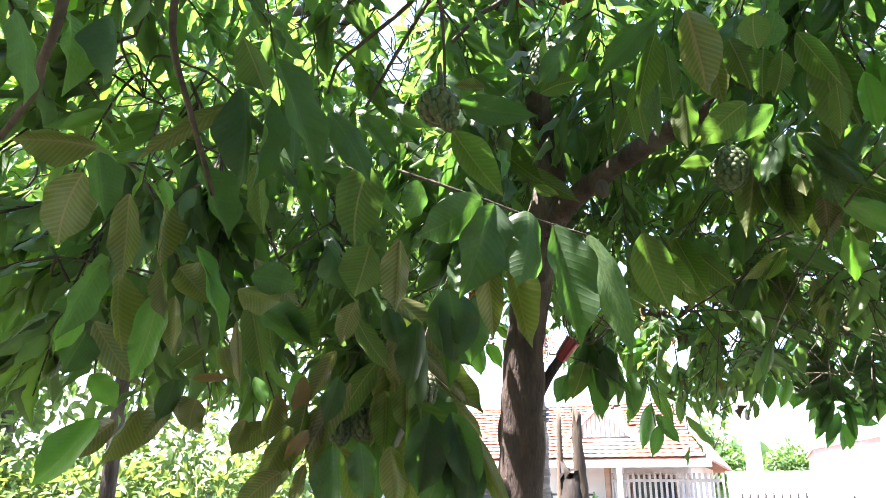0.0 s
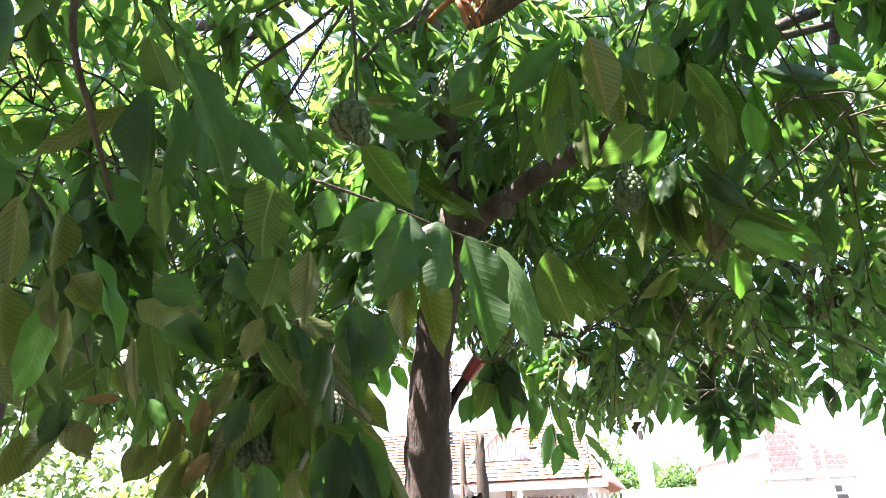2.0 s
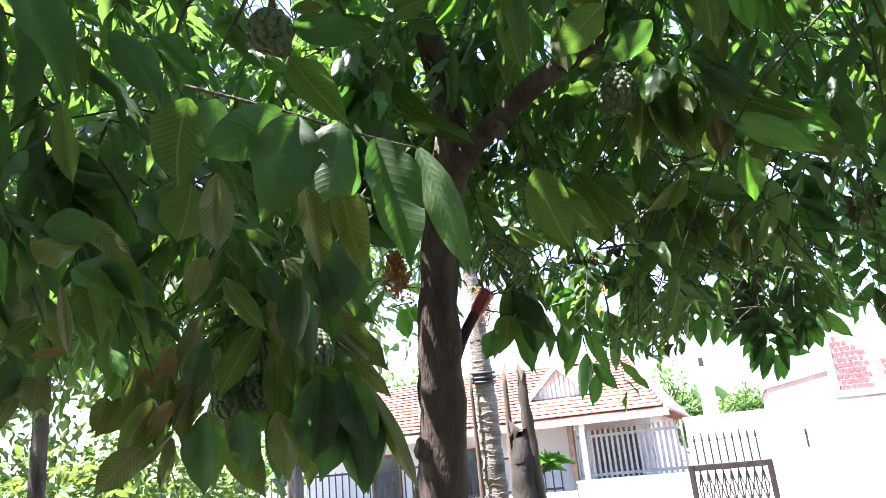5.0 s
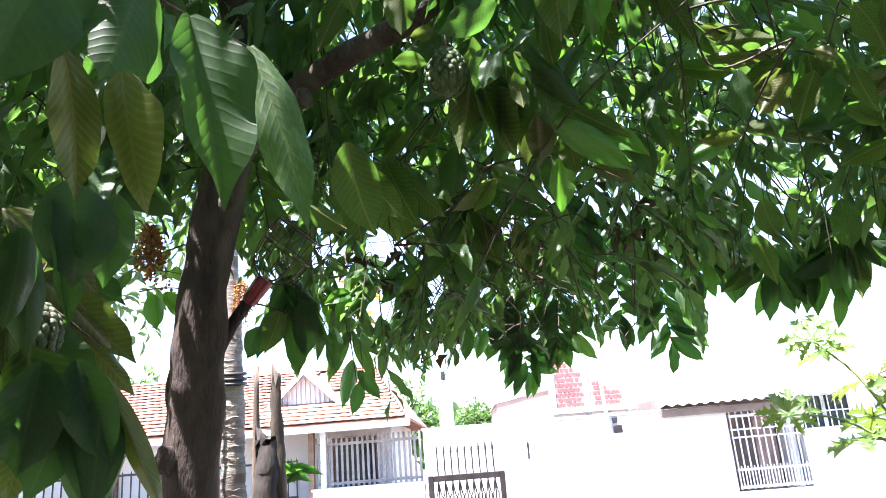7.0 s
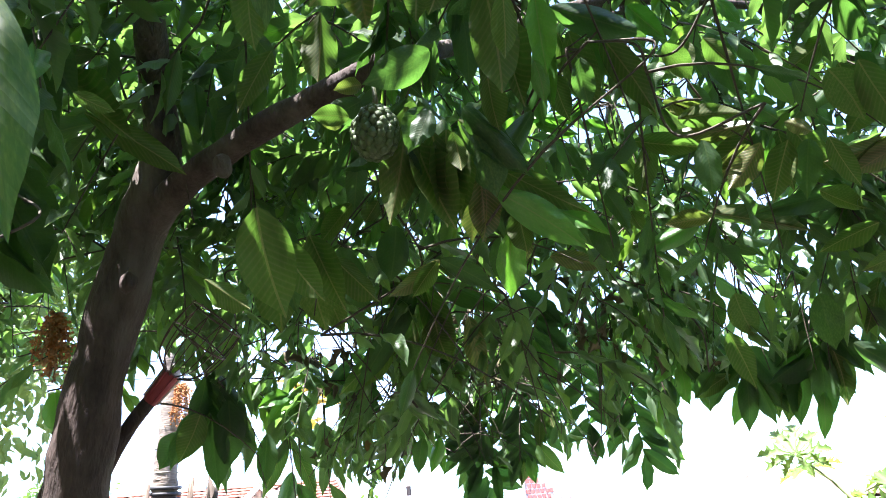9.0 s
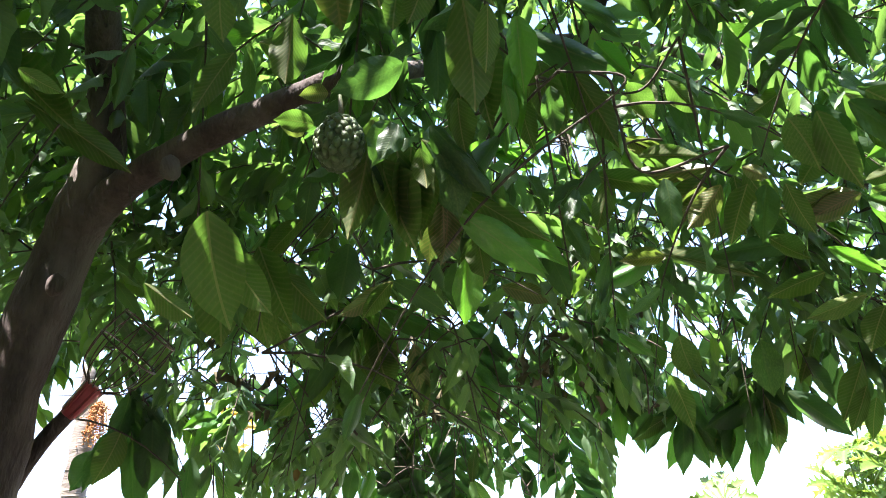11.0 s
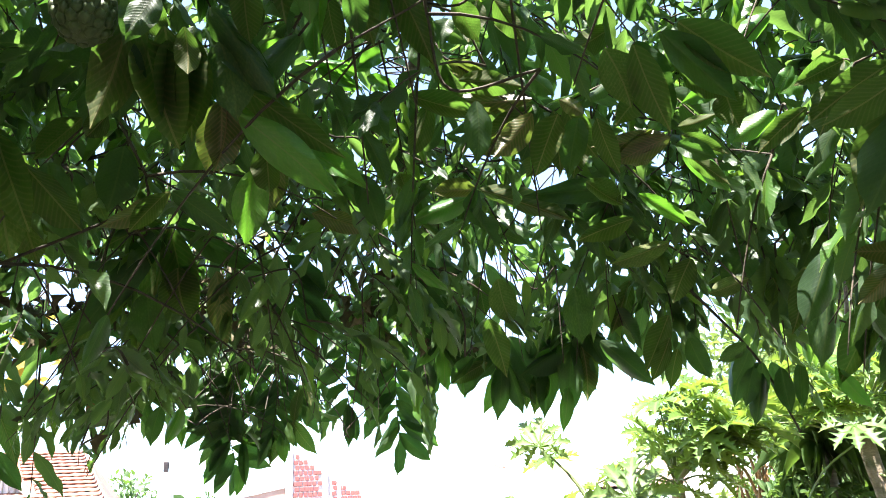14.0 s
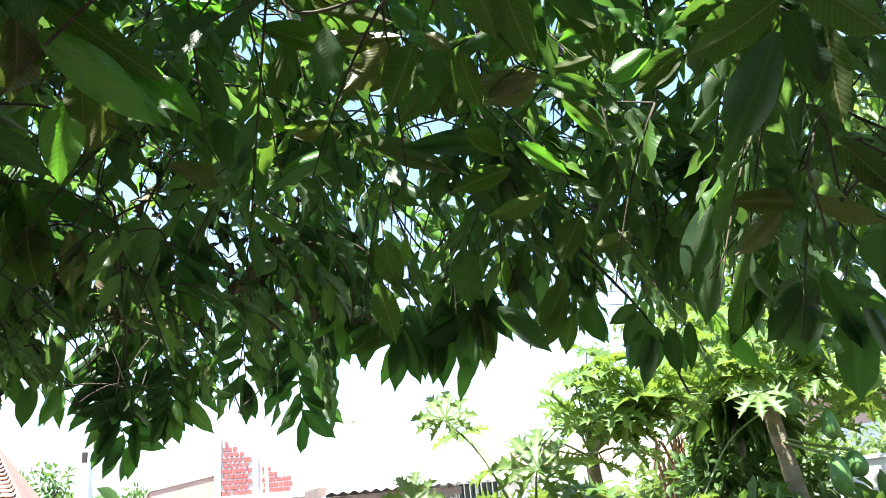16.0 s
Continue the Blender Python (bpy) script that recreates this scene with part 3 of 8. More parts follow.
# ---- small things along the street ----
mast = thing("service_mast", "pale steel electricity mast with two dark meter boxes", "pole", at=tuple(F @ Vector((5.4, -0.05, 0))))
b = bmesh.new()
bmesh.ops.create_cone(b, cap_ends=True, segments=10, radius1=0.035, radius2=0.03, depth=4.5, matrix=Matrix.Translation((5.42, -0.06, 2.15)) @ Matrix.Rotation(radians(-2.5), 4, "Y"))
street_part("shaft", b, M_WHITE, mast)
for x, z, w, h in ((5.56, 1.96, 0.09, 0.10), (5.60, 1.80, 0.16, 0.14)):
    b = bmesh.new()
    box(b, x - w / 2, x + w / 2, -0.07, -0.002, z - h / 2, z + h / 2, 0.01)
    street_part("meter_box", b, M_IRON, mast)
pole = thing("utility_pole", "pale concrete utility pole with a dark lamp head", "pole", at=tuple(F @ Vector((2.3, 3, 0))))
b = bmesh.new()
bmesh.ops.create_cone(b, cap_ends=True, segments=12, radius1=0.2, radius2=0.15, depth=3.3, matrix=Matrix.Translation((2.45, 3, 1.55)))
street_part("shaft", b, M_WALL, pole)
b = bmesh.new()
box(b, 2.38, 2.48, 2.9, 3.1, 3.2, 3.42, 0.02)
street_part("lamp_head", b, M_IRON, pole)
mailbox = thing("meter_cabinet", "white painted meter cabinet with a dark latch", "cabinet", at=tuple(F @ Vector((3.97, -0.05, 1.5))))
b = bmesh.new()
box(b, 3.78, 4.16, -0.09, -0.002, 1.52, 1.92, 0.012)
body = street_part("body", b, M_SHEET, mailbox)
b = bmesh.new()
box(b, 3.82, 4.12, -0.105, -0.092, 1.66, 1.88, 0.005)
street_part("lid", b, M_CONCRETE, body, "grey lid")
b = bmesh.new()
box(b, 3.92, 3.95, -0.12, -0.107, 1.40, 1.70, 0.004)
street_part("latch", b, M_IRON, mailbox)

# the dark iron gate of the yard
igate = thing("iron_gate", "dark brown wrought iron gate with spear tips", "gate", at=tuple(F @ Vector((2.8, -6.55, 0))))
for x in (2.44, 3.10):
    b = bmesh.new()
    box(b, x, x + 0.05, -6.58, -6.53, 0.05, 1.43, 0.006)
    street_part("stile", b, M_IRON, igate)
for z, h in ((1.40, 0.055), (0.95, 0.03), (0.15, 0.05)):
    b = bmesh.new()
    box(b, 2.49, 3.10, -6.575, -6.535, z - h / 2, z + h / 2, 0.004)
    street_part("rail", b, M_IRON, igate)
for i in range(9):
    x = 2.535 + i * 0.065
    b = bmesh.new()
    bmesh.ops.create_cone(b, segments=6, radius1=0.008, radius2=0.008, depth=1.5, matrix=Matrix.Translation((x, -6.555, 0.88)))
    bmesh.ops.create_cone(b, segments=6, radius1=0.015, radius2=0.001, depth=0.09, matrix=Matrix.Translation((x, -6.555, 1.67)))
    street_part("spear", b, M_IRON, igate)
    b = bmesh.new()
    for s in (-1, 1):
        pts = [Vector((x + s * 0.03 * math.sin(math.pi * k / 8) * (1 if k < 5 else 0.6), -6.555, 1.10 + 0.26 * k / 8)) for k in range(9)]
        v, f = tube_arrays(pts, [0.006] * 9, 5)
        vv = [b.verts.new(q) for q in v]
        for q in f:
            b.faces.new([vv[j] for j in q])
    street_part("scroll", b, M_IRON, igate)

# ---- the fruit tree ----
tree = thing("fruit_tree", "broad fruit tree with drooping ribbed leaves and knobbly green fruit", "tree", at=(0.24, 2.42, 0))
tube("trunk", [(0.16, 2.5, -0.15), (0.19, 2.47, 0.5), (0.22, 2.45, 1.2), (0.262, 2.42, 1.75), (0.28, 2.39, 2.1), (0.33, 2.33, 2.4), (0.37, 2.25, 2.6)], 0, 0, M_BARK, tree, sides=20, wobble=0.16,
     radii=[0.15, 0.10, 0.082, 0.071, 0.064, 0.061, 0.052], steps=10)
tube("stem", [(0.345, 2.3, 2.45), (0.375, 2.22, 2.62), (0.352, 2.17, 2.75), (0.318, 2.06, 2.9), (0.295, 2.0, 3.05), (0.27, 1.98, 3.25), (0.22, 2.0, 3.5), (0.15, 2.1, 3.9)], 0, 0, M_BARK, tree, sides=14, wobble=0.12, radii=[0.052, 0.044, 0.038, 0.035, 0.032, 0.028, 0.02])
tube("limb", [(0.335, 2.34, 2.44), (0.42, 2.2, 2.52), (0.50, 2.08, 2.55), (0.60, 1.97, 2.59), (0.72, 1.87, 2.63), (0.83, 1.83, 2.70), (1.1, 2.0, 2.95), (1.6, 1.95, 3.2), (2.2, 1.9, 3.3)], 0, 0, M_BARK, tree, sides=14, wobble=0.14,
     radii=[0.048, 0.036, 0.032, 0.031, 0.03, 0.027, 0.023, 0.019, 0.013])
for k, (p, r) in enumerate((((0.505, 2.04, 2.50), 0.022), ((0.33, 2.27, 2.30), 0.02), ((0.20, 2.37, 1.66), 0.028))):
    b = bmesh.new()
    bmesh.ops.create_icosphere(b, subdivisions=3, radius=r)
    for v in b.verts:
        v.co *= 1 + 0.25 * noise.noise(v.co * 60 + Vector((k, 0, 0)))
        v.co.z *= 1.35
        v.co.y *= 0.7
        v.co += Vector(p)
    part("knot", b, M_BARK, tree, "bark knot", True)
tube("branch_stub", [(0.23, 2.45, 1.72), (0.203, 2.44, 1.83), (0.212, 2.43, 1.90)], 0.022, 0.008, M_BARK, tree, "cut branch stub", sides=10, steps=6, wobble=0.3)

# limbs that carry the crown
BOUGHS = [
    [(0.30, 2.0, 3.05), (-0.2, 1.7, 3.3), (-0.9, 1.4, 3.3), (-1.6, 1.3, 3.0), (-2.2, 1.3, 2.6)],
    [(0.25, 2.0, 3.3), (0.1, 1.2, 3.5), (0.0, 0.2, 3.5), (-0.1, -0.8, 3.2), (-0.1, -1.6, 2.7)],
    [(0.2, 2.05, 3.5), (-0.4, 2.8, 3.8), (-1.0, 3.7, 3.6), (-1.5, 4.5, 3.0)],
    [(0.18, 2.1, 3.6), (0.6, 3.0, 3.9), (1.0, 4.0, 3.5), (1.3, 4.8, 2.8)],
]
BOUGHS += [
    [(1.6, 1.8, 3.25), (2.0, 2.5, 3.3), (2.3, 3.2, 3.0), (2.5, 3.9, 2.5)],
    [(2.2, 1.9, 3.3), (2.7, 1.9, 3.1), (3.1, 1.9, 2.7), (3.4, 1.9, 2.3)],
    [(1.15, 1.75, 3.0), (1.5, 1.0, 3.2), (2.0, 0.3, 3.2), (2.6, -0.3, 2.8)],
    [(1.6, 1.8, 3.25), (2.2, 1.2, 3.3), (2.8, 0.8, 2.9), (3.1, 0.6, 2.4)],
    [(0.15, 2.1, 3.9), (0.3, 2.0, 4.5), (0.2, 2.2, 5.0)],
    [(-0.2, 1.7, 3.3), (-0.9, 0.6, 3.4), (-1.5, -0.3, 3.0)],
    [(-0.4, 2.8, 3.8), (-1.4, 2.8, 3.6), (-2.2, 3.0, 3.0)],
]
limb_pts = [(0.30, 2.0, 3.05), (0.72, 1.87, 2.63), (1.15, 1.75, 3.0), (1.6, 1.8, 3.25)]
for pts in BOUGHS:
    tube("limb", pts, 0.026, 0.008, M_BARK, tree, sides=8, steps=6, wobble=0.1)
    limb_pts += [tuple(p) for p in smooth_path(pts, 5)]
limb_arr = np.array(limb_pts)

# space kept clear round the camera: the lowest a leaf hangs, fitted to its view, as an angle over eye height seen from
# its mean stand, by bearing
CAM_MID = np.array((0.42, 0.5, 1.63))
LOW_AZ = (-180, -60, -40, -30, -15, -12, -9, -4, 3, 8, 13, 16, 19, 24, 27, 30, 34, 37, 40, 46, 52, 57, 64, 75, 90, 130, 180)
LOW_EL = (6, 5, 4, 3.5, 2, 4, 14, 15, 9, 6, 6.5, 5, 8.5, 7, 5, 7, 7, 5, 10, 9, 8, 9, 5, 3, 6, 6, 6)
# camera stands, and SEEN: what the crown must not hide from which of them
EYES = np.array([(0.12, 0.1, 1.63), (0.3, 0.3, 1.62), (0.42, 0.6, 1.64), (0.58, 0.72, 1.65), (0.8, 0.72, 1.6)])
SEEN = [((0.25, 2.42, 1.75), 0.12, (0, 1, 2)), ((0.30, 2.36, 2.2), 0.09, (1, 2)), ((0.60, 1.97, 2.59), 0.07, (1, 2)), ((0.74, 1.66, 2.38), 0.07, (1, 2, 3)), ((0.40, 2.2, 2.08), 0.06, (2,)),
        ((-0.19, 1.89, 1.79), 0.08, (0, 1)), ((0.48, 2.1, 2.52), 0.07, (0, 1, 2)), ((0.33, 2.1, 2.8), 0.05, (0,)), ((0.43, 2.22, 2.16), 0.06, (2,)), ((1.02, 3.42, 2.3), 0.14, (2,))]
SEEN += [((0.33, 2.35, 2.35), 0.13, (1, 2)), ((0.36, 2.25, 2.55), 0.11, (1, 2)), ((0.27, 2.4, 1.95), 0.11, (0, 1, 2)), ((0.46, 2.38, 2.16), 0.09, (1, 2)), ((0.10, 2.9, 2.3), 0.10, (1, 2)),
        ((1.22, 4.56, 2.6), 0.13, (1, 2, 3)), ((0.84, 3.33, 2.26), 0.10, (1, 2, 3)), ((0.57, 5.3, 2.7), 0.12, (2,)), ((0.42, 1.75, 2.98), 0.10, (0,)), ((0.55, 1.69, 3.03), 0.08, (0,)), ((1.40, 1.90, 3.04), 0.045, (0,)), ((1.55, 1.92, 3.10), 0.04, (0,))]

# the low shoots round the hollow, leaf by leaf: base, tip, width, kind
NEAR_SHOOT = [
    (0.150, 0.887, 1.980, 0.073, 0.850, 1.919, 0.054, "g"),
    (0.166, 0.892, 1.975, 0.123, 0.894, 1.858, 0.068, "g"),
    (0.207, 0.912, 1.973, 0.190, 0.884, 1.869, 0.074, "g"),
    (0.242, 0.954, 1.970, 0.270, 0.967, 1.813, 0.063, "g"),
    (0.290, 0.981, 1.966, 0.335, 0.980, 1.803, 0.043, "g"),
    (0.151, 0.975, 1.947, 0.163, 1.001, 1.830, 0.039, "b"),
    (0.190, 1.004, 1.947, 0.214, 1.011, 1.823, 0.042, "b"),
]
LEFT_SHOOT_MID = [
    (-0.163, 1.000, 1.921, -0.104, 1.022, 1.911, 0.046, "g"),
    (-0.333, 0.924, 1.914, -0.354, 0.892, 1.810, 0.042, "g"),
    (-0.495, 1.273, 1.757, -0.541, 1.194, 1.648, 0.061, "y"),
    (-0.495, 1.194, 1.887, -0.511, 1.174, 1.814, 0.060, "g"),
    (-0.484, 1.196, 1.906, -0.410, 1.232, 1.807, 0.055, "g"),
    (-0.536, 1.297, 1.834, -0.494, 1.328, 1.782, 0.051, "y"),
    (-0.399, 1.365, 1.837, -0.436, 1.359, 1.760, 0.040, "g"),
    (-0.413, 1.364, 1.804, -0.362, 1.392, 1.743, 0.049, "b"),
    (-0.277, 1.524, 1.776, -0.344, 1.507, 1.710, 0.052, "b"),
    (-0.267, 1.521, 1.831, -0.255, 1.535, 1.729, 0.036, "o"),
    (-0.214, 1.440, 1.758, -0.260, 1.432, 1.653, 0.056, "g"),
    (-0.186, 1.443, 1.802, -0.207, 1.446, 1.673, 0.053, "g"),
]
LOW_SHOOT = [
    (0.066, 1.737, 1.792, 0.012, 1.740, 1.598, 0.095, "g"),
    (0.092, 1.793, 1.784, 0.108, 1.755, 1.565, 0.102, "g"),
    (0.035, 1.827, 1.842, -0.028, 1.833, 1.657, 0.089, "g"),
    (0.115, 1.744, 1.794, 0.217, 1.715, 1.560, 0.042, "b"),
    (-0.110, 1.477, 1.847, -0.189, 1.468, 1.704, 0.058, "b"),
    (-0.137, 1.474, 1.811, -0.227, 1.452, 1.698, 0.050, "b"),
    (-0.140, 1.484, 1.728, -0.141, 1.490, 1.593, 0.064, "g"),
    (-0.204, 1.515, 1.708, -0.290, 1.425, 1.612, 0.051, "g"),
    (-0.089, 1.680, 1.925, -0.178, 1.678, 1.777, 0.060, "g"),
    (-0.259, 1.628, 1.898, -0.267, 1.641, 1.803, 0.041, "y"),
    (-0.165, 1.687, 1.738, -0.093, 1.715, 1.578, 0.072, "g"),
    (-0.025, 1.697, 1.922, -0.024, 1.723, 1.765, 0.060, "g"),
]
FRUIT_SHOOT = [
    (0.704, 1.626, 2.419, 0.632, 1.666, 2.390, 0.047, "g"),
    (0.797, 1.645, 2.438, 0.779, 1.725, 2.228, 0.079, "g"),
    (0.889, 1.681, 2.427, 0.905, 1.730, 2.238, 0.079, "g"),
    (0.964, 1.706, 2.338, 0.987, 1.757, 2.229, 0.062, "b"),
    (0.996, 1.703, 2.315, 1.159, 1.669, 2.193, 0.067, "y"),
    (1.074, 1.805, 2.286, 1.085, 1.861, 2.155, 0.066, "y"),
    (0.913, 1.644, 2.459, 1.023, 1.623, 2.311, 0.066, "g"),
    (0.626, 2.128, 2.409, 0.655, 2.123, 2.148, 0.112, "g"),
    (0.705, 2.131, 2.374, 0.762, 2.151, 2.161, 0.093, "g"),
    (0.795, 2.163, 2.383, 0.872, 2.158, 2.211, 0.082, "g"),
]
RIGHT_SHOOT = [
    (1.889, 0.981, 2.313, 1.932, 0.977, 2.175, 0.067, "g"),
    (1.900, 0.999, 2.328, 1.918, 1.133, 2.138, 0.093, "g"),
    (2.783, 1.371, 2.091, 2.807, 1.413, 1.900, 0.136, "g"),
    (2.735, 1.249, 1.987, 2.755, 1.291, 1.764, 0.104, "g"),
    (2.730, 1.141, 2.118, 2.774, 1.105, 1.950, 0.094, "g"),
    (2.702, 1.274, 2.102, 2.761, 1.226, 1.859, 0.067, "g"),
    (2.796, 1.323, 2.098, 2.773, 1.481, 1.961, 0.105, "g"),
    (2.648, 1.039, 2.102, 2.684, 1.069, 1.907, 0.095, "g"),
    (2.754, 1.088, 2.060, 2.772, 1.131, 1.932, 0.084, "g"),
    (2.588, 0.988, 1.946, 2.622, 0.951, 1.703, 0.070, "g"),
    (2.841, 1.417, 2.222, 2.827, 1.612, 1.977, 0.091, "g"),
    (2.719, 1.180, 2.127, 2.770, 1.062, 2.008, 0.073, "g"),
]
FRUIT_SIDE = [
    (0.800, 1.699, 2.393, 0.827, 1.769, 2.279, 0.068, "g"),
    (0.853, 1.670, 2.411, 0.898, 1.734, 2.241, 0.074, "g"),
    (0.897, 1.661, 2.405, 0.934, 1.744, 2.266, 0.058, "g"),
    (0.932, 1.679, 2.448, 1.055, 1.693, 2.359, 0.064, "g"),
    (0.994, 1.769, 2.383, 0.998, 1.840, 2.267, 0.062, "b"),
    (1.039, 1.801, 2.403, 1.229, 1.748, 2.328, 0.058, "y"),
    (1.065, 1.807, 2.376, 1.242, 1.779, 2.263, 0.056, "g"),
    (1.138, 1.896, 2.384, 1.178, 1.932, 2.284, 0.066, "g"),
    (1.031, 1.557, 2.530, 1.069, 1.599, 2.465, 0.039, "y"),
    (1.108, 1.517, 2.522, 1.147, 1.565, 2.448, 0.047, "g"),
    (0.937, 1.577, 2.482, 0.978, 1.630, 2.402, 0.050, "g"),
]
DRAPE_SHOOT = [
    (1.178, 2.643, 2.525, 1.000, 2.808, 2.187, 0.091, "g"),
    (1.187, 2.643, 2.518, 1.172, 2.764, 2.187, 0.101, "g"),
    (1.195, 2.641, 2.518, 1.308, 2.701, 2.250, 0.096, "g"),
    (1.207, 2.629, 2.534, 1.463, 2.578, 2.410, 0.073, "g"),
    (1.170, 2.642, 2.532, 1.035, 2.717, 2.444, 0.073, "g"),
    (1.603, 1.591, 2.497, 1.532, 1.722, 2.435, 0.064, "g"),
    (1.618, 1.582, 2.489, 1.622, 1.661, 2.393, 0.061, "g"),
    (1.640, 1.563, 2.479, 1.689, 1.608, 2.357, 0.057, "g"),
    (1.653, 1.541, 2.484, 1.732, 1.535, 2.375, 0.064, "g"),
    (1.599, 1.586, 2.507, 1.417, 1.752, 2.526, 0.051, "b"),
    (1.688, 1.889, 2.428, 1.578, 2.016, 2.377, 0.060, "y"),
    (1.695, 1.874, 2.439, 1.878, 1.736, 2.339, 0.064, "g"),
]
BRIGHT_SHOOT = [
    (1.730, 1.360, 2.340, 1.680, 1.467, 2.314, 0.048, "b"),
    (1.722, 1.366, 2.347, 1.643, 1.486, 2.352, 0.043, "b"),
    (1.517, 1.186, 2.399, 1.624, 1.111, 2.289, 0.066, "g"),
    (1.508, 1.214, 2.393, 1.613, 1.166, 2.270, 0.060, "g"),
    (1.558, 1.298, 2.446, 1.650, 1.312, 2.301, 0.065, "g"),
    (1.530, 1.339, 2.450, 1.596, 1.349, 2.353, 0.073, "g"),
    (1.906, 1.437, 2.404, 1.984, 1.387, 2.298, 0.049, "y"),
    (1.879, 1.547, 2.335, 1.957, 1.482, 2.251, 0.038, "y"),
    (1.112, 1.618, 2.575, 1.171, 1.666, 2.485, 0.049, "g"),
    (1.574, 1.569, 2.554, 1.626, 1.532, 2.528, 0.031, "y"),
    (1.407, 1.595, 2.691, 1.479, 1.607, 2.617, 0.056, "g"),
    (1.471, 1.542, 2.680, 1.548, 1.541, 2.607, 0.051, "g"),
]
EDGE_SHOOT = [
    (2.420, 2.590, 2.227, 2.419, 2.642, 2.024, 0.077, "g"),
    (2.463, 2.542, 2.240, 2.494, 2.560, 2.053, 0.073, "g"),
    (2.529, 2.484, 2.200, 2.513, 2.544, 2.035, 0.069, "g"),
    (2.550, 2.452, 2.226, 2.539, 2.519, 2.019, 0.082, "g"),
    (2.517, 2.370, 2.103, 2.509, 2.414, 1.951, 0.050, "y"),
    (2.535, 2.302, 2.249, 2.561, 2.331, 2.046, 0.087, "g"),
    (2.500, 2.191, 2.221, 2.615, 2.085, 2.057, 0.080, "g"),
    (2.538, 1.941, 2.248, 2.514, 2.044, 2.085, 0.080, "g"),
    (2.563, 1.947, 2.142, 2.558, 1.995, 2.024, 0.053, "g"),
    (2.578, 1.910, 2.170, 2.619, 1.889, 2.041, 0.065, "g"),
    (2.255, 2.497, 2.506, 2.294, 2.520, 2.367, 0.070, "g"),
    (2.455, 2.005, 2.371, 2.442, 2.098, 2.216, 0.076, "g"),
]
SPRIG_SHOOT = [
    (2.492, 1.685, 2.070, 2.478, 1.744, 1.984, 0.052, "g"),
    (2.501, 1.686, 2.023, 2.495, 1.731, 1.921, 0.052, "g"),
    (2.511, 1.673, 2.005, 2.505, 1.723, 1.867, 0.049, "g"),
    (2.531, 1.626, 2.012, 2.546, 1.635, 1.890, 0.052, "g"),
    (2.487, 1.686, 2.089, 2.455, 1.763, 2.051, 0.045, "g"),
    (2.349, 1.422, 2.203, 2.358, 1.498, 2.053, 0.064, "g"),
    (2.378, 1.403, 2.128, 2.389, 1.464, 1.964, 0.073, "g"),
    (1.890, 0.953, 2.358, 1.975, 0.866, 2.237, 0.061, "g"),
    (1.922, 1.012, 2.383, 1.907, 1.164, 2.335, 0.069, "g"),
    (0.488, 1.263, 2.518, 0.391, 1.340, 2.441, 0.052, "g"),
    (0.467, 1.202, 2.435, 0.443, 1.279, 2.327, 0.045, "g"),
    (0.503, 1.131, 2.430, 0.545, 1.201, 2.306, 0.075, "b"),
]
TOP_SHOOT = [
    (0.726, 1.288, 2.538, 0.705, 1.333, 2.488, 0.066, "g"),
    (0.744, 1.324, 2.475, 0.736, 1.374, 2.401, 0.051, "g"),
    (0.726, 1.223, 2.444, 0.802, 1.247, 2.346, 0.050, "g"),
    (0.876, 1.298, 2.405, 0.905, 1.341, 2.303, 0.046, "y"),
    (0.588, 1.151, 2.259, 0.523, 1.205, 2.205, 0.060, "g"),
    (0.793, 1.250, 2.350, 0.806, 1.289, 2.268, 0.038, "g"),
    (0.482, 1.313, 2.449, 0.503, 1.385, 2.319, 0.043, "g"),
    (0.650, 1.338, 2.514, 0.697, 1.380, 2.421, 0.064, "g"),
    (0.265, 1.550, 2.293, 0.321, 1.554, 2.273, 0.025, "g"),
    (0.214, 1.519, 2.565, 0.149, 1.519, 2.567, 0.038, "y"),
    (0.377, 1.632, 2.733, 0.330, 1.690, 2.656, 0.060, "g"),
    (0.421, 1.659, 2.683, 0.344, 1.702, 2.633, 0.051, "y"),
]
GARDEN_A = [
    (-0.177, 0.495, 1.963, -0.160, 0.502, 1.889, 0.029, "g"),
    (-0.167, 0.538, 1.992, -0.164, 0.544, 1.922, 0.034, "g"),
    (-0.133, 0.539, 1.989, -0.130, 0.540, 1.929, 0.032, "g"),
    (-0.309, 0.947, 2.322, -0.289, 0.956, 2.243, 0.032, "y"),
    (-0.152, 0.825, 2.081, -0.257, 0.832, 2.011, 0.029, "b"),
    (-0.130, 0.796, 2.155, -0.099, 0.802, 2.084, 0.048, "g"),
    (-0.133, 0.818, 2.099, -0.133, 0.843, 1.980, 0.048, "g"),
    (-0.109, 0.838, 2.101, -0.125, 0.862, 1.986, 0.039, "g"),
    (-0.089, 0.863, 2.118, -0.084, 0.882, 2.015, 0.030, "g"),
    (-0.077, 0.763, 2.100, -0.028, 0.796, 1.958, 0.048, "g"),
    (-0.233, 0.709, 1.967, -0.308, 0.689, 1.966, 0.036, "b"),
    (-0.248, 0.738, 1.975, -0.232, 0.745, 1.903, 0.039, "g"),
]
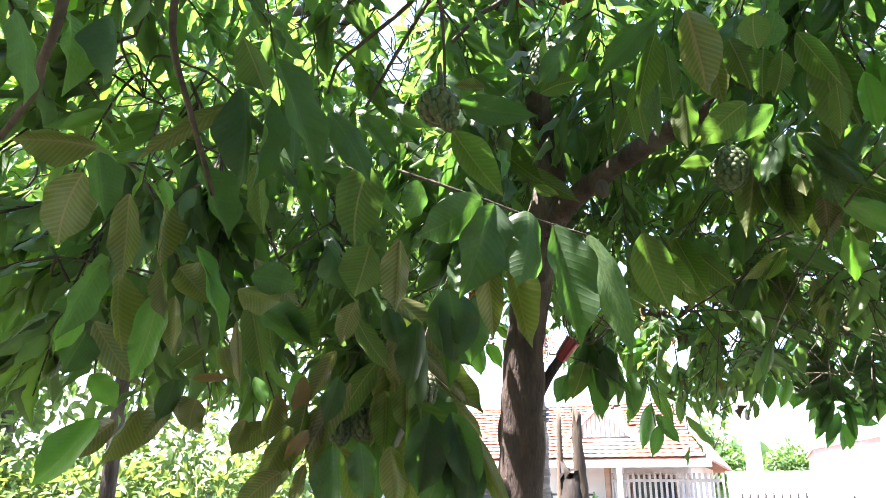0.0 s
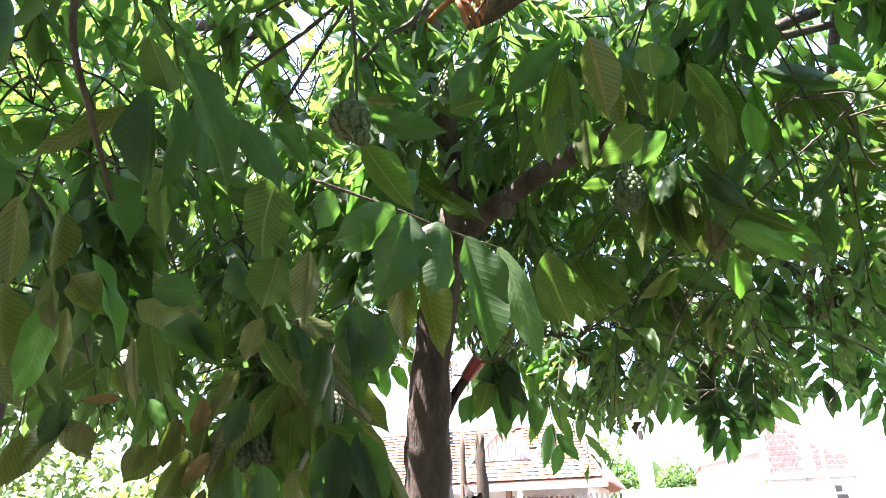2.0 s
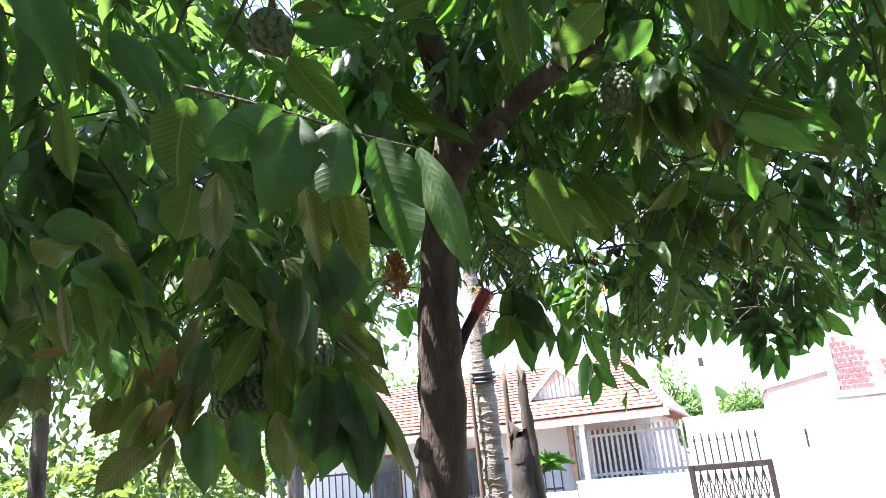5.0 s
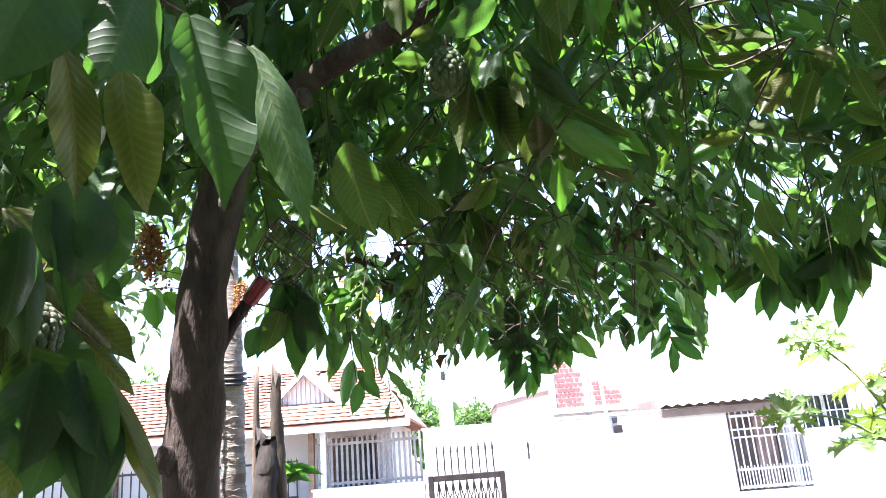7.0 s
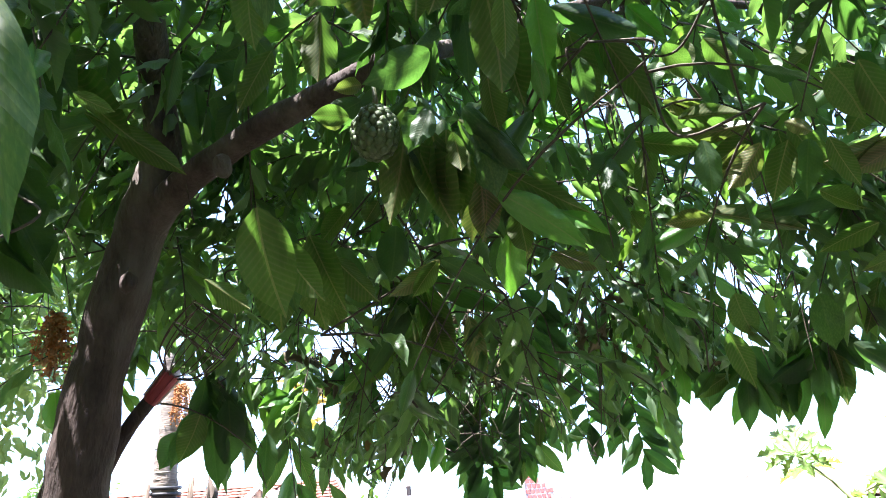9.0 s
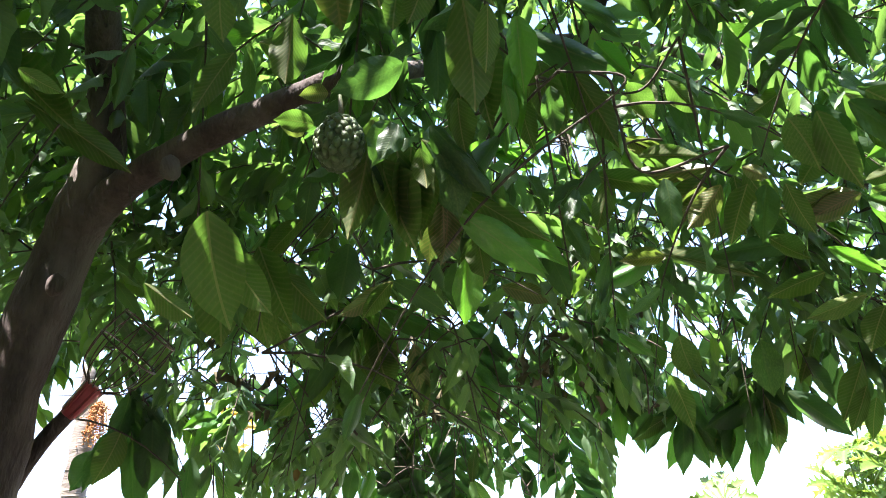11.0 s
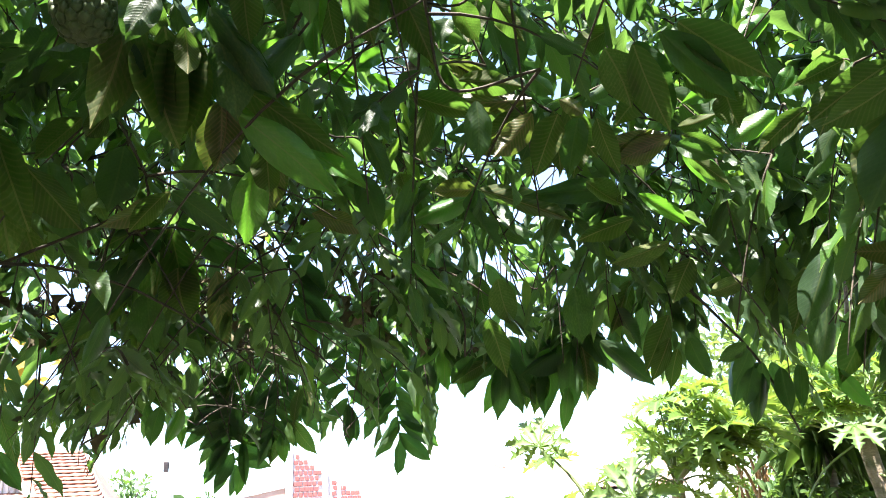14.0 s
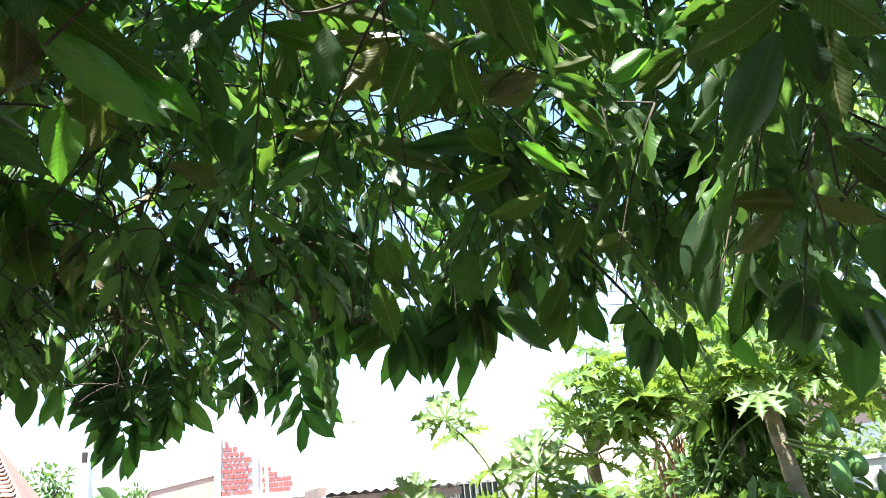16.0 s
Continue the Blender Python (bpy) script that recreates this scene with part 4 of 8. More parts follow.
GARDEN_B = [
    (-0.287, 0.782, 1.974, -0.307, 0.793, 1.892, 0.060, "b"),
    (-0.266, 0.845, 1.976, -0.268, 0.863, 1.875, 0.038, "b"),
    (-0.227, 0.867, 1.974, -0.231, 0.877, 1.893, 0.029, "b"),
    (-0.210, 0.897, 2.036, -0.166, 0.912, 1.940, 0.057, "g"),
    (-0.234, 0.857, 2.000, -0.219, 0.853, 1.956, 0.022, "y"),
    (-0.216, 0.933, 1.941, -0.178, 0.960, 1.817, 0.027, "y"),
    (-0.239, 0.944, 1.916, -0.185, 0.941, 1.867, 0.044, "b"),
    (-0.263, 0.944, 1.916, -0.251, 0.949, 1.848, 0.027, "b"),
    (-0.266, 0.954, 1.891, -0.300, 0.978, 1.774, 0.044, "y"),
    (-0.254, 0.976, 1.887, -0.252, 0.985, 1.809, 0.028, "b"),
    (-0.345, 0.995, 1.926, -0.334, 1.014, 1.821, 0.043, "b"),
    (-0.384, 0.998, 1.919, -0.436, 0.994, 1.873, 0.043, "g"),
]
GARDEN_C = [
    (-0.405, 1.013, 1.879, -0.429, 1.015, 1.821, 0.036, "y"),
    (-0.180, 1.002, 1.903, -0.116, 0.988, 1.881, 0.050, "g"),
    (-0.142, 1.107, 1.907, -0.090, 1.113, 1.837, 0.040, "g"),
    (-0.182, 1.110, 1.900, -0.098, 1.110, 1.844, 0.056, "g"),
    (-0.022, 1.077, 2.120, -0.043, 1.102, 2.000, 0.084, "g"),
    (-0.015, 1.074, 1.989, -0.036, 1.082, 1.913, 0.072, "g"),
    (-0.082, 1.093, 1.996, -0.047, 1.100, 1.923, 0.049, "g"),
    (0.035, 1.024, 1.979, 0.030, 1.041, 1.879, 0.045, "b"),
    (0.070, 0.921, 2.021, 0.054, 0.921, 1.968, 0.042, "g"),
    (0.113, 1.130, 2.257, 0.243, 1.119, 2.225, 0.050, "g"),
    (0.104, 1.146, 2.214, 0.186, 1.167, 2.104, 0.056, "g"),
    (0.104, 1.162, 2.310, 0.160, 1.146, 2.295, 0.024, "b"),
]
GARDEN_D = [
    (0.307, 1.221, 2.430, 0.253, 1.231, 2.351, 0.052, "g"),
    (0.261, 1.253, 2.348, 0.329, 1.228, 2.356, 0.047, "g"),
    (0.495, 1.375, 2.581, 0.396, 1.396, 2.475, 0.060, "g"),
    (0.513, 1.384, 2.559, 0.467, 1.423, 2.404, 0.054, "g"),
    (0.478, 1.419, 2.470, 0.497, 1.448, 2.338, 0.054, "g"),
    (0.537, 1.388, 2.548, 0.550, 1.416, 2.421, 0.048, "g"),
    (0.632, 1.422, 2.596, 0.669, 1.462, 2.437, 0.084, "b"),
    (0.606, 1.514, 2.497, 0.607, 1.540, 2.375, 0.064, "g"),
    (0.609, 1.118, 2.411, 0.610, 1.123, 2.343, 0.053, "g"),
    (0.685, 1.369, 2.593, 0.696, 1.390, 2.482, 0.072, "g"),
    (0.740, 1.394, 2.527, 0.732, 1.413, 2.422, 0.060, "g"),
]
GARDEN_E = [
    (0.937, 1.653, 2.407, 0.981, 1.678, 2.286, 0.081, "g"),
    (0.847, 1.393, 2.527, 0.886, 1.444, 2.340, 0.084, "g"),
    (1.148, 1.748, 2.710, 1.183, 1.787, 2.552, 0.048, "y"),
    (1.128, 1.874, 2.386, 1.252, 1.871, 2.337, 0.045, "y"),
    (0.546, 1.768, 2.259, 0.611, 1.819, 2.073, 0.104, "g"),
    (-0.495, 1.329, 1.759, -0.601, 1.339, 1.681, 0.050, "b"),
    (-0.473, 1.373, 1.783, -0.538, 1.391, 1.684, 0.048, "b"),
    (-0.437, 1.417, 1.808, -0.516, 1.436, 1.704, 0.050, "b"),
    (-0.368, 1.365, 1.801, -0.374, 1.365, 1.746, 0.048, "b"),
]
GARDEN_F = [
    (-0.407, 1.352, 1.836, -0.435, 1.359, 1.763, 0.043, "g"),
    (-0.313, 1.481, 1.777, -0.337, 1.483, 1.717, 0.041, "b"),
    (-0.251, 1.466, 1.816, -0.266, 1.477, 1.732, 0.047, "b"),
    (-0.211, 1.501, 1.863, -0.222, 1.515, 1.771, 0.038, "o"),
    (-0.293, 1.451, 1.854, -0.266, 1.451, 1.798, 0.029, "y"),
    (-0.307, 1.350, 1.839, -0.370, 1.331, 1.833, 0.017, "o"),
    (0.005, 1.606, 2.001, -0.016, 1.642, 1.853, 0.072, "g"),
    (0.054, 1.540, 2.032, 0.078, 1.592, 1.841, 0.045, "g"),
    (-0.074, 1.299, 1.962, -0.099, 1.308, 1.887, 0.043, "b"),
    (-0.128, 1.449, 1.855, -0.154, 1.463, 1.766, 0.047, "g"),
    (-0.278, 1.231, 1.869, -0.254, 1.229, 1.817, 0.035, "b"),
    (-0.332, 1.281, 1.879, -0.378, 1.274, 1.841, 0.037, "g"),
]
LOW_DARK_A = [
    (0.076, 1.532, 2.052, 0.086, 1.556, 1.897, 0.114, "g"),
    (0.138, 1.568, 2.047, 0.122, 1.597, 1.905, 0.073, "g"),
    (0.004, 1.732, 1.842, 0.042, 1.757, 1.656, 0.134, "g"),
    (0.076, 1.717, 1.816, 0.132, 1.731, 1.647, 0.086, "g"),
    (-0.031, 1.690, 2.009, -0.055, 1.722, 1.863, 0.067, "g"),
    (-0.078, 1.750, 1.869, -0.083, 1.776, 1.723, 0.067, "g"),
    (-0.058, 1.584, 2.025, -0.028, 1.579, 1.941, 0.053, "g"),
    (0.470, 1.817, 2.136, 0.545, 1.790, 2.076, 0.048, "g"),
    (0.595, 1.852, 2.243, 0.685, 1.841, 2.118, 0.070, "g"),
]
LIMB_A = [
    (0.901, 1.585, 2.658, 0.923, 1.633, 2.493, 0.056, "g"),
    (0.949, 1.571, 2.644, 0.967, 1.631, 2.460, 0.056, "g"),
    (0.974, 1.561, 2.642, 1.028, 1.607, 2.455, 0.067, "g"),
    (1.068, 1.573, 2.633, 1.100, 1.619, 2.463, 0.048, "y"),
    (1.152, 1.593, 2.664, 1.216, 1.622, 2.502, 0.072, "g"),
    (1.213, 1.572, 2.654, 1.326, 1.584, 2.482, 0.072, "g"),
    (1.062, 1.525, 2.640, 1.236, 1.464, 2.561, 0.061, "g"),
    (1.320, 1.586, 2.774, 1.397, 1.573, 2.685, 0.051, "y"),
    (1.577, 1.561, 2.840, 1.618, 1.556, 2.767, 0.034, "y"),
    (0.819, 1.617, 2.422, 0.792, 1.649, 2.334, 0.057, "g"),
    (0.705, 1.626, 2.455, 0.655, 1.633, 2.438, 0.031, "b"),
    (0.640, 1.681, 2.401, 0.674, 1.650, 2.386, 0.039, "b"),
]
LIMB_B = [
    (0.794, 1.513, 2.461, 0.687, 1.564, 2.405, 0.068, "g"),
    (0.219, 2.035, 2.585, 0.430, 1.993, 2.439, 0.060, "g"),
    (0.164, 1.971, 2.642, 0.328, 1.956, 2.482, 0.069, "g"),
    (0.432, 2.013, 2.686, 0.453, 2.038, 2.570, 0.057, "g"),
    (0.574, 1.838, 2.674, 0.517, 1.901, 2.548, 0.060, "g"),
    (0.602, 1.732, 2.622, 0.673, 1.699, 2.578, 0.050, "g"),
    (1.620, 1.610, 2.463, 1.507, 1.675, 2.381, 0.057, "b"),
    (1.730, 1.607, 2.494, 1.653, 1.677, 2.372, 0.066, "g"),
    (1.737, 1.559, 2.465, 1.718, 1.598, 2.353, 0.051, "g"),
    (1.994, 1.697, 2.444, 1.758, 1.796, 2.402, 0.064, "g"),
    (1.776, 1.399, 2.511, 1.702, 1.458, 2.409, 0.072, "g"),
    (1.751, 1.445, 2.681, 1.659, 1.498, 2.607, 0.064, "g"),
]
LIMB_C = [
    (1.559, 1.605, 2.769, 1.621, 1.629, 2.617, 0.068, "g"),
    (1.449, 1.649, 2.534, 1.575, 1.576, 2.523, 0.057, "g"),
    (1.359, 1.707, 2.496, 1.500, 1.639, 2.461, 0.051, "g"),
    (2.122, 1.963, 2.279, 2.162, 1.997, 2.126, 0.088, "g"),
    (1.975, 2.121, 2.329, 2.033, 2.137, 2.198, 0.084, "g"),
    (2.044, 2.249, 2.252, 2.125, 2.274, 2.083, 0.079, "g"),
    (0.909, 2.064, 2.408, 0.902, 2.107, 2.279, 0.081, "g"),
    (0.742, 2.178, 2.324, 0.813, 2.196, 2.178, 0.081, "g"),
    (1.292, 2.520, 2.361, 1.351, 2.570, 2.162, 0.070, "b"),
]
STREET_A = [
    (1.671, 1.268, 2.518, 1.822, 1.181, 2.407, 0.070, "g"),
    (1.672, 1.293, 2.522, 1.791, 1.247, 2.379, 0.066, "g"),
    (1.761, 1.248, 2.395, 1.780, 1.246, 2.318, 0.059, "g"),
    (1.658, 1.353, 2.531, 1.735, 1.361, 2.349, 0.073, "g"),
    (1.656, 1.393, 2.536, 1.706, 1.390, 2.415, 0.069, "g"),
    (1.875, 1.321, 2.479, 1.806, 1.365, 2.447, 0.042, "y"),
    (1.939, 1.196, 2.625, 1.877, 1.246, 2.568, 0.048, "y"),
    (1.890, 1.217, 2.656, 1.867, 1.239, 2.596, 0.036, "y"),
    (2.116, 1.232, 2.555, 2.062, 1.268, 2.513, 0.051, "y"),
    (2.017, 1.301, 2.570, 2.036, 1.284, 2.521, 0.038, "y"),
    (2.088, 1.129, 2.530, 1.992, 1.207, 2.472, 0.054, "g"),
    (1.995, 1.106, 2.450, 1.956, 1.176, 2.321, 0.067, "g"),
]
STREET_B = [
    (2.032, 1.229, 2.421, 1.948, 1.300, 2.359, 0.054, "g"),
    (1.888, 1.334, 2.435, 1.809, 1.385, 2.404, 0.036, "g"),
    (1.768, 1.391, 2.374, 1.677, 1.460, 2.325, 0.040, "b"),
    (1.766, 1.400, 2.359, 1.702, 1.447, 2.312, 0.032, "b"),
    (1.796, 1.370, 2.372, 1.862, 1.317, 2.323, 0.040, "g"),
    (1.855, 1.401, 2.357, 1.924, 1.357, 2.286, 0.036, "g"),
    (1.508, 1.507, 2.485, 1.542, 1.480, 2.433, 0.040, "y"),
    (1.567, 1.487, 2.438, 1.598, 1.456, 2.398, 0.034, "b"),
    (1.496, 1.614, 2.746, 1.485, 1.647, 2.646, 0.064, "g"),
    (1.452, 1.667, 2.709, 1.438, 1.690, 2.634, 0.051, "g"),
    (1.540, 1.591, 2.724, 1.558, 1.585, 2.657, 0.051, "g"),
    (1.178, 1.665, 2.728, 1.231, 1.677, 2.573, 0.052, "g"),
]
STREET_C = [
    (1.209, 1.664, 2.683, 1.247, 1.671, 2.561, 0.052, "g"),
    (1.495, 1.978, 2.837, 1.438, 2.020, 2.788, 0.053, "y"),
    (1.506, 2.054, 2.806, 1.545, 2.020, 2.762, 0.043, "y"),
    (1.474, 2.074, 2.816, 1.386, 2.106, 2.832, 0.039, "y"),
    (1.486, 2.082, 2.783, 1.405, 2.111, 2.796, 0.034, "y"),
    (0.865, 1.788, 2.565, 0.856, 1.808, 2.487, 0.067, "g"),
    (0.942, 1.806, 2.545, 0.943, 1.828, 2.450, 0.054, "g"),
    (0.969, 1.789, 2.538, 1.063, 1.753, 2.415, 0.064, "g"),
    (1.015, 1.830, 2.522, 1.157, 1.763, 2.386, 0.039, "g"),
    (1.136, 1.854, 2.350, 1.129, 1.890, 2.239, 0.056, "b"),
    (0.871, 2.315, 2.596, 0.798, 2.394, 2.501, 0.061, "g"),
    (0.877, 2.093, 2.487, 0.847, 2.116, 2.435, 0.050, "g"),
]
STREET_D = [
    (0.965, 2.387, 2.580, 0.954, 2.403, 2.512, 0.032, "y"),
    (0.725, 2.408, 2.635, 0.778, 2.367, 2.581, 0.027, "y"),
    (1.153, 2.763, 2.367, 0.984, 2.948, 2.211, 0.084, "g"),
    (1.167, 2.701, 2.333, 1.210, 2.727, 2.168, 0.098, "g"),
    (1.221, 2.628, 2.394, 1.265, 2.641, 2.251, 0.114, "g"),
    (2.519, 1.940, 2.172, 2.482, 2.008, 2.044, 0.053, "g"),
    (2.810, 1.856, 2.160, 2.802, 1.932, 1.974, 0.082, "g"),
    (2.863, 1.843, 2.106, 2.856, 1.901, 1.953, 0.082, "g"),
    (2.893, 1.822, 2.103, 2.956, 1.821, 1.960, 0.064, "g"),
    (2.656, 1.951, 2.208, 2.728, 1.943, 2.063, 0.055, "g"),
    (1.468, 1.700, 2.621, 1.550, 1.641, 2.561, 0.045, "b"),
    (1.452, 1.754, 2.542, 1.432, 1.807, 2.418, 0.057, "g"),
]
STREET_E = [
    (1.407, 1.975, 2.448, 1.463, 1.976, 2.311, 0.068, "g"),
    (1.382, 2.152, 2.411, 1.494, 2.067, 2.353, 0.057, "b"),
    (1.843, 1.658, 2.407, 1.912, 1.611, 2.342, 0.054, "g"),
    (2.291, 1.516, 2.273, 2.234, 1.588, 2.168, 0.086, "g"),
    (2.259, 1.668, 2.293, 2.225, 1.726, 2.179, 0.076, "g"),
    (2.449, 1.551, 2.234, 2.468, 1.556, 2.143, 0.068, "g"),
    (2.242, 1.323, 2.191, 2.210, 1.406, 2.026, 0.076, "g"),
]
CORNER_A = [
    (1.378, 1.531, 2.388, 1.387, 1.555, 2.269, 0.055, "g"),
    (1.446, 1.459, 2.348, 1.404, 1.527, 2.276, 0.055, "b"),
    (1.475, 1.424, 2.337, 1.457, 1.480, 2.230, 0.055, "g"),
    (1.534, 1.425, 2.349, 1.529, 1.465, 2.237, 0.053, "g"),
    (1.555, 1.399, 2.343, 1.584, 1.389, 2.232, 0.043, "g"),
    (1.636, 1.577, 2.468, 1.619, 1.636, 2.350, 0.025, "y"),
    (1.543, 1.720, 2.330, 1.467, 1.789, 2.337, 0.045, "b"),
    (1.222, 1.991, 2.458, 1.292, 1.912, 2.362, 0.052, "g"),
    (1.349, 1.997, 2.455, 1.375, 1.935, 2.434, 0.039, "y"),
    (1.387, 1.957, 2.430, 1.349, 1.993, 2.401, 0.025, "y"),
    (1.452, 1.874, 2.414, 1.464, 1.856, 2.355, 0.039, "g"),
    (1.926, 1.286, 2.564, 1.947, 1.266, 2.488, 0.054, "y"),
]
CORNER_B = [
    (2.001, 1.203, 2.524, 1.973, 1.243, 2.464, 0.036, "y"),
    (1.710, 1.296, 2.449, 1.753, 1.244, 2.375, 0.047, "g"),
    (1.870, 1.210, 2.367, 1.815, 1.283, 2.316, 0.045, "y"),
    (1.768, 1.371, 2.342, 1.806, 1.311, 2.292, 0.043, "g"),
    (1.946, 1.180, 2.387, 1.890, 1.272, 2.309, 0.050, "g"),
    (1.813, 0.964, 2.297, 1.728, 1.093, 2.225, 0.064, "g"),
    (1.791, 0.981, 2.228, 1.765, 1.084, 2.065, 0.076, "g"),
    (1.782, 0.924, 2.285, 1.851, 0.857, 2.173, 0.061, "g"),
    (1.907, 0.939, 2.270, 1.932, 0.965, 2.108, 0.057, "g"),
    (1.904, 0.890, 2.204, 1.956, 0.851, 2.087, 0.064, "g"),
    (2.012, 0.771, 2.295, 1.947, 0.856, 2.249, 0.043, "g"),
    (1.871, 0.673, 2.182, 1.812, 0.741, 2.149, 0.032, "g"),
]
CORNER_C = [
    (1.805, 0.699, 2.143, 1.823, 0.718, 2.012, 0.053, "g"),
    (1.908, 0.710, 2.036, 1.848, 0.807, 1.959, 0.060, "g"),
    (2.031, 0.740, 2.004, 1.953, 0.845, 1.954, 0.048, "g"),
    (2.352, 1.005, 2.030, 2.354, 1.057, 1.882, 0.060, "g"),
    (2.389, 0.975, 1.994, 2.395, 1.007, 1.867, 0.054, "y"),
    (2.321, 1.041, 2.044, 2.317, 1.068, 1.950, 0.072, "g"),
    (2.258, 0.820, 1.946, 2.202, 0.905, 1.878, 0.078, "g"),
    (2.394, 0.805, 1.956, 2.376, 0.869, 1.835, 0.056, "y"),
    (2.400, 0.953, 2.004, 2.474, 0.898, 1.859, 0.036, "g"),
    (2.379, 1.179, 1.985, 2.449, 1.087, 1.914, 0.045, "g"),
    (2.524, 1.160, 1.981, 2.604, 1.142, 1.764, 0.038, "g"),
    (2.587, 1.596, 2.030, 2.597, 1.626, 1.900, 0.040, "g"),
]
CORNER_D = [
    (2.531, 1.673, 2.035, 2.524, 1.717, 1.921, 0.045, "g"),
    (2.835, 1.607, 2.035, 2.897, 1.558, 1.912, 0.053, "y"),
    (2.213, 1.149, 2.120, 2.122, 1.235, 2.131, 0.054, "b"),
    (2.202, 1.171, 2.110, 2.148, 1.261, 2.031, 0.054, "b"),
    (2.234, 1.120, 2.118, 2.305, 1.024, 2.049, 0.048, "b"),
    (2.138, 1.030, 2.185, 2.215, 0.969, 2.046, 0.056, "g"),
    (2.340, 1.139, 2.141, 2.345, 1.158, 2.039, 0.057, "g"),
    (2.204, 1.500, 2.173, 2.139, 1.573, 2.146, 0.047, "g"),
    (2.135, 0.869, 2.153, 2.159, 0.869, 2.037, 0.052, "g"),
    (2.003, 0.759, 2.186, 1.980, 0.818, 2.085, 0.055, "g"),
    (1.859, 1.561, 2.274, 1.778, 1.663, 2.239, 0.048, "g"),
    (1.916, 1.517, 2.214, 1.833, 1.620, 2.180, 0.048, "g"),
]
FRINGE_A = [
    (2.304, 3.475, 2.224, 2.332, 3.522, 2.038, 0.059, "g"),
]
FRINGE_B = [
    (2.451, 3.086, 2.342, 2.487, 3.102, 2.202, 0.068, "g"),
    (2.504, 3.033, 2.359, 2.541, 3.052, 2.215, 0.058, "y"),
    (2.468, 2.886, 2.298, 2.504, 2.906, 2.155, 0.051, "y"),
    (2.310, 2.624, 2.247, 2.250, 2.694, 2.153, 0.054, "g"),
    (2.355, 2.600, 2.224, 2.255, 2.691, 2.153, 0.062, "g"),
    (1.955, 3.949, 2.387, 1.887, 4.091, 2.168, 0.065, "g"),
    (1.980, 3.968, 2.311, 1.899, 4.114, 2.106, 0.065, "g"),
]
FRINGE_C = [
    (2.005, 3.988, 2.235, 1.930, 4.138, 2.014, 0.065, "g"),
    (2.008, 4.051, 2.112, 1.935, 4.172, 1.940, 0.065, "g"),
    (2.001, 4.095, 2.039, 1.982, 4.158, 1.897, 0.060, "g"),
    (2.050, 4.006, 2.133, 2.093, 4.052, 1.926, 0.054, "g"),
    (2.065, 4.046, 2.034, 2.068, 4.095, 1.884, 0.060, "y"),
    (2.086, 3.913, 2.252, 2.164, 3.947, 2.017, 0.081, "g"),
    (2.140, 3.873, 2.248, 2.121, 3.990, 2.001, 0.087, "g"),
    (2.184, 3.871, 2.182, 2.162, 3.954, 2.007, 0.070, "g"),
    (2.187, 3.792, 2.196, 2.305, 3.753, 2.038, 0.075, "g"),
    (2.165, 3.834, 2.150, 2.195, 3.858, 2.007, 0.059, "y"),
    (1.956, 4.087, 2.387, 1.892, 4.183, 2.249, 0.067, "g"),
    (1.710, 4.326, 2.308, 1.703, 4.375, 2.173, 0.061, "g"),
]
FRINGE_D = [
    (1.848, 4.235, 2.270, 1.931, 4.200, 2.158, 0.056, "g"),
    (1.914, 3.928, 2.488, 1.840, 4.023, 2.368, 0.065, "g"),
    (1.995, 3.853, 2.506, 1.939, 3.974, 2.310, 0.070, "g"),
    (2.062, 3.867, 2.377, 2.023, 3.962, 2.205, 0.070, "g"),
    (2.169, 3.673, 2.319, 2.169, 3.729, 2.160, 0.058, "g"),
    (2.175, 3.656, 2.342, 2.215, 3.650, 2.239, 0.058, "g"),
]
DROOP_A = [
    (0.629, 2.960, 2.195, 0.640, 3.010, 1.985, 0.099, "g"),
    (0.544, 2.896, 2.142, 0.491, 2.943, 2.000, 0.086, "g"),
    (0.498, 3.034, 2.113, 0.442, 3.071, 2.003, 0.080, "g"),
    (0.812, 3.355, 2.166, 0.812, 3.398, 1.986, 0.078, "g"),
    (0.959, 3.735, 2.210, 0.868, 3.827, 1.981, 0.074, "g"),
    (0.980, 3.738, 2.183, 1.084, 3.758, 1.969, 0.068, "g"),
    (0.992, 3.823, 2.091, 0.947, 3.897, 1.868, 0.080, "g"),
    (1.018, 3.833, 2.039, 1.123, 3.827, 1.897, 0.069, "g"),
    (1.032, 3.847, 1.987, 0.993, 3.894, 1.834, 0.069, "g"),
    (1.540, 3.652, 2.202, 1.523, 3.691, 2.048, 0.070, "g"),
    (1.617, 3.628, 2.196, 1.574, 3.674, 2.049, 0.060, "y"),
]
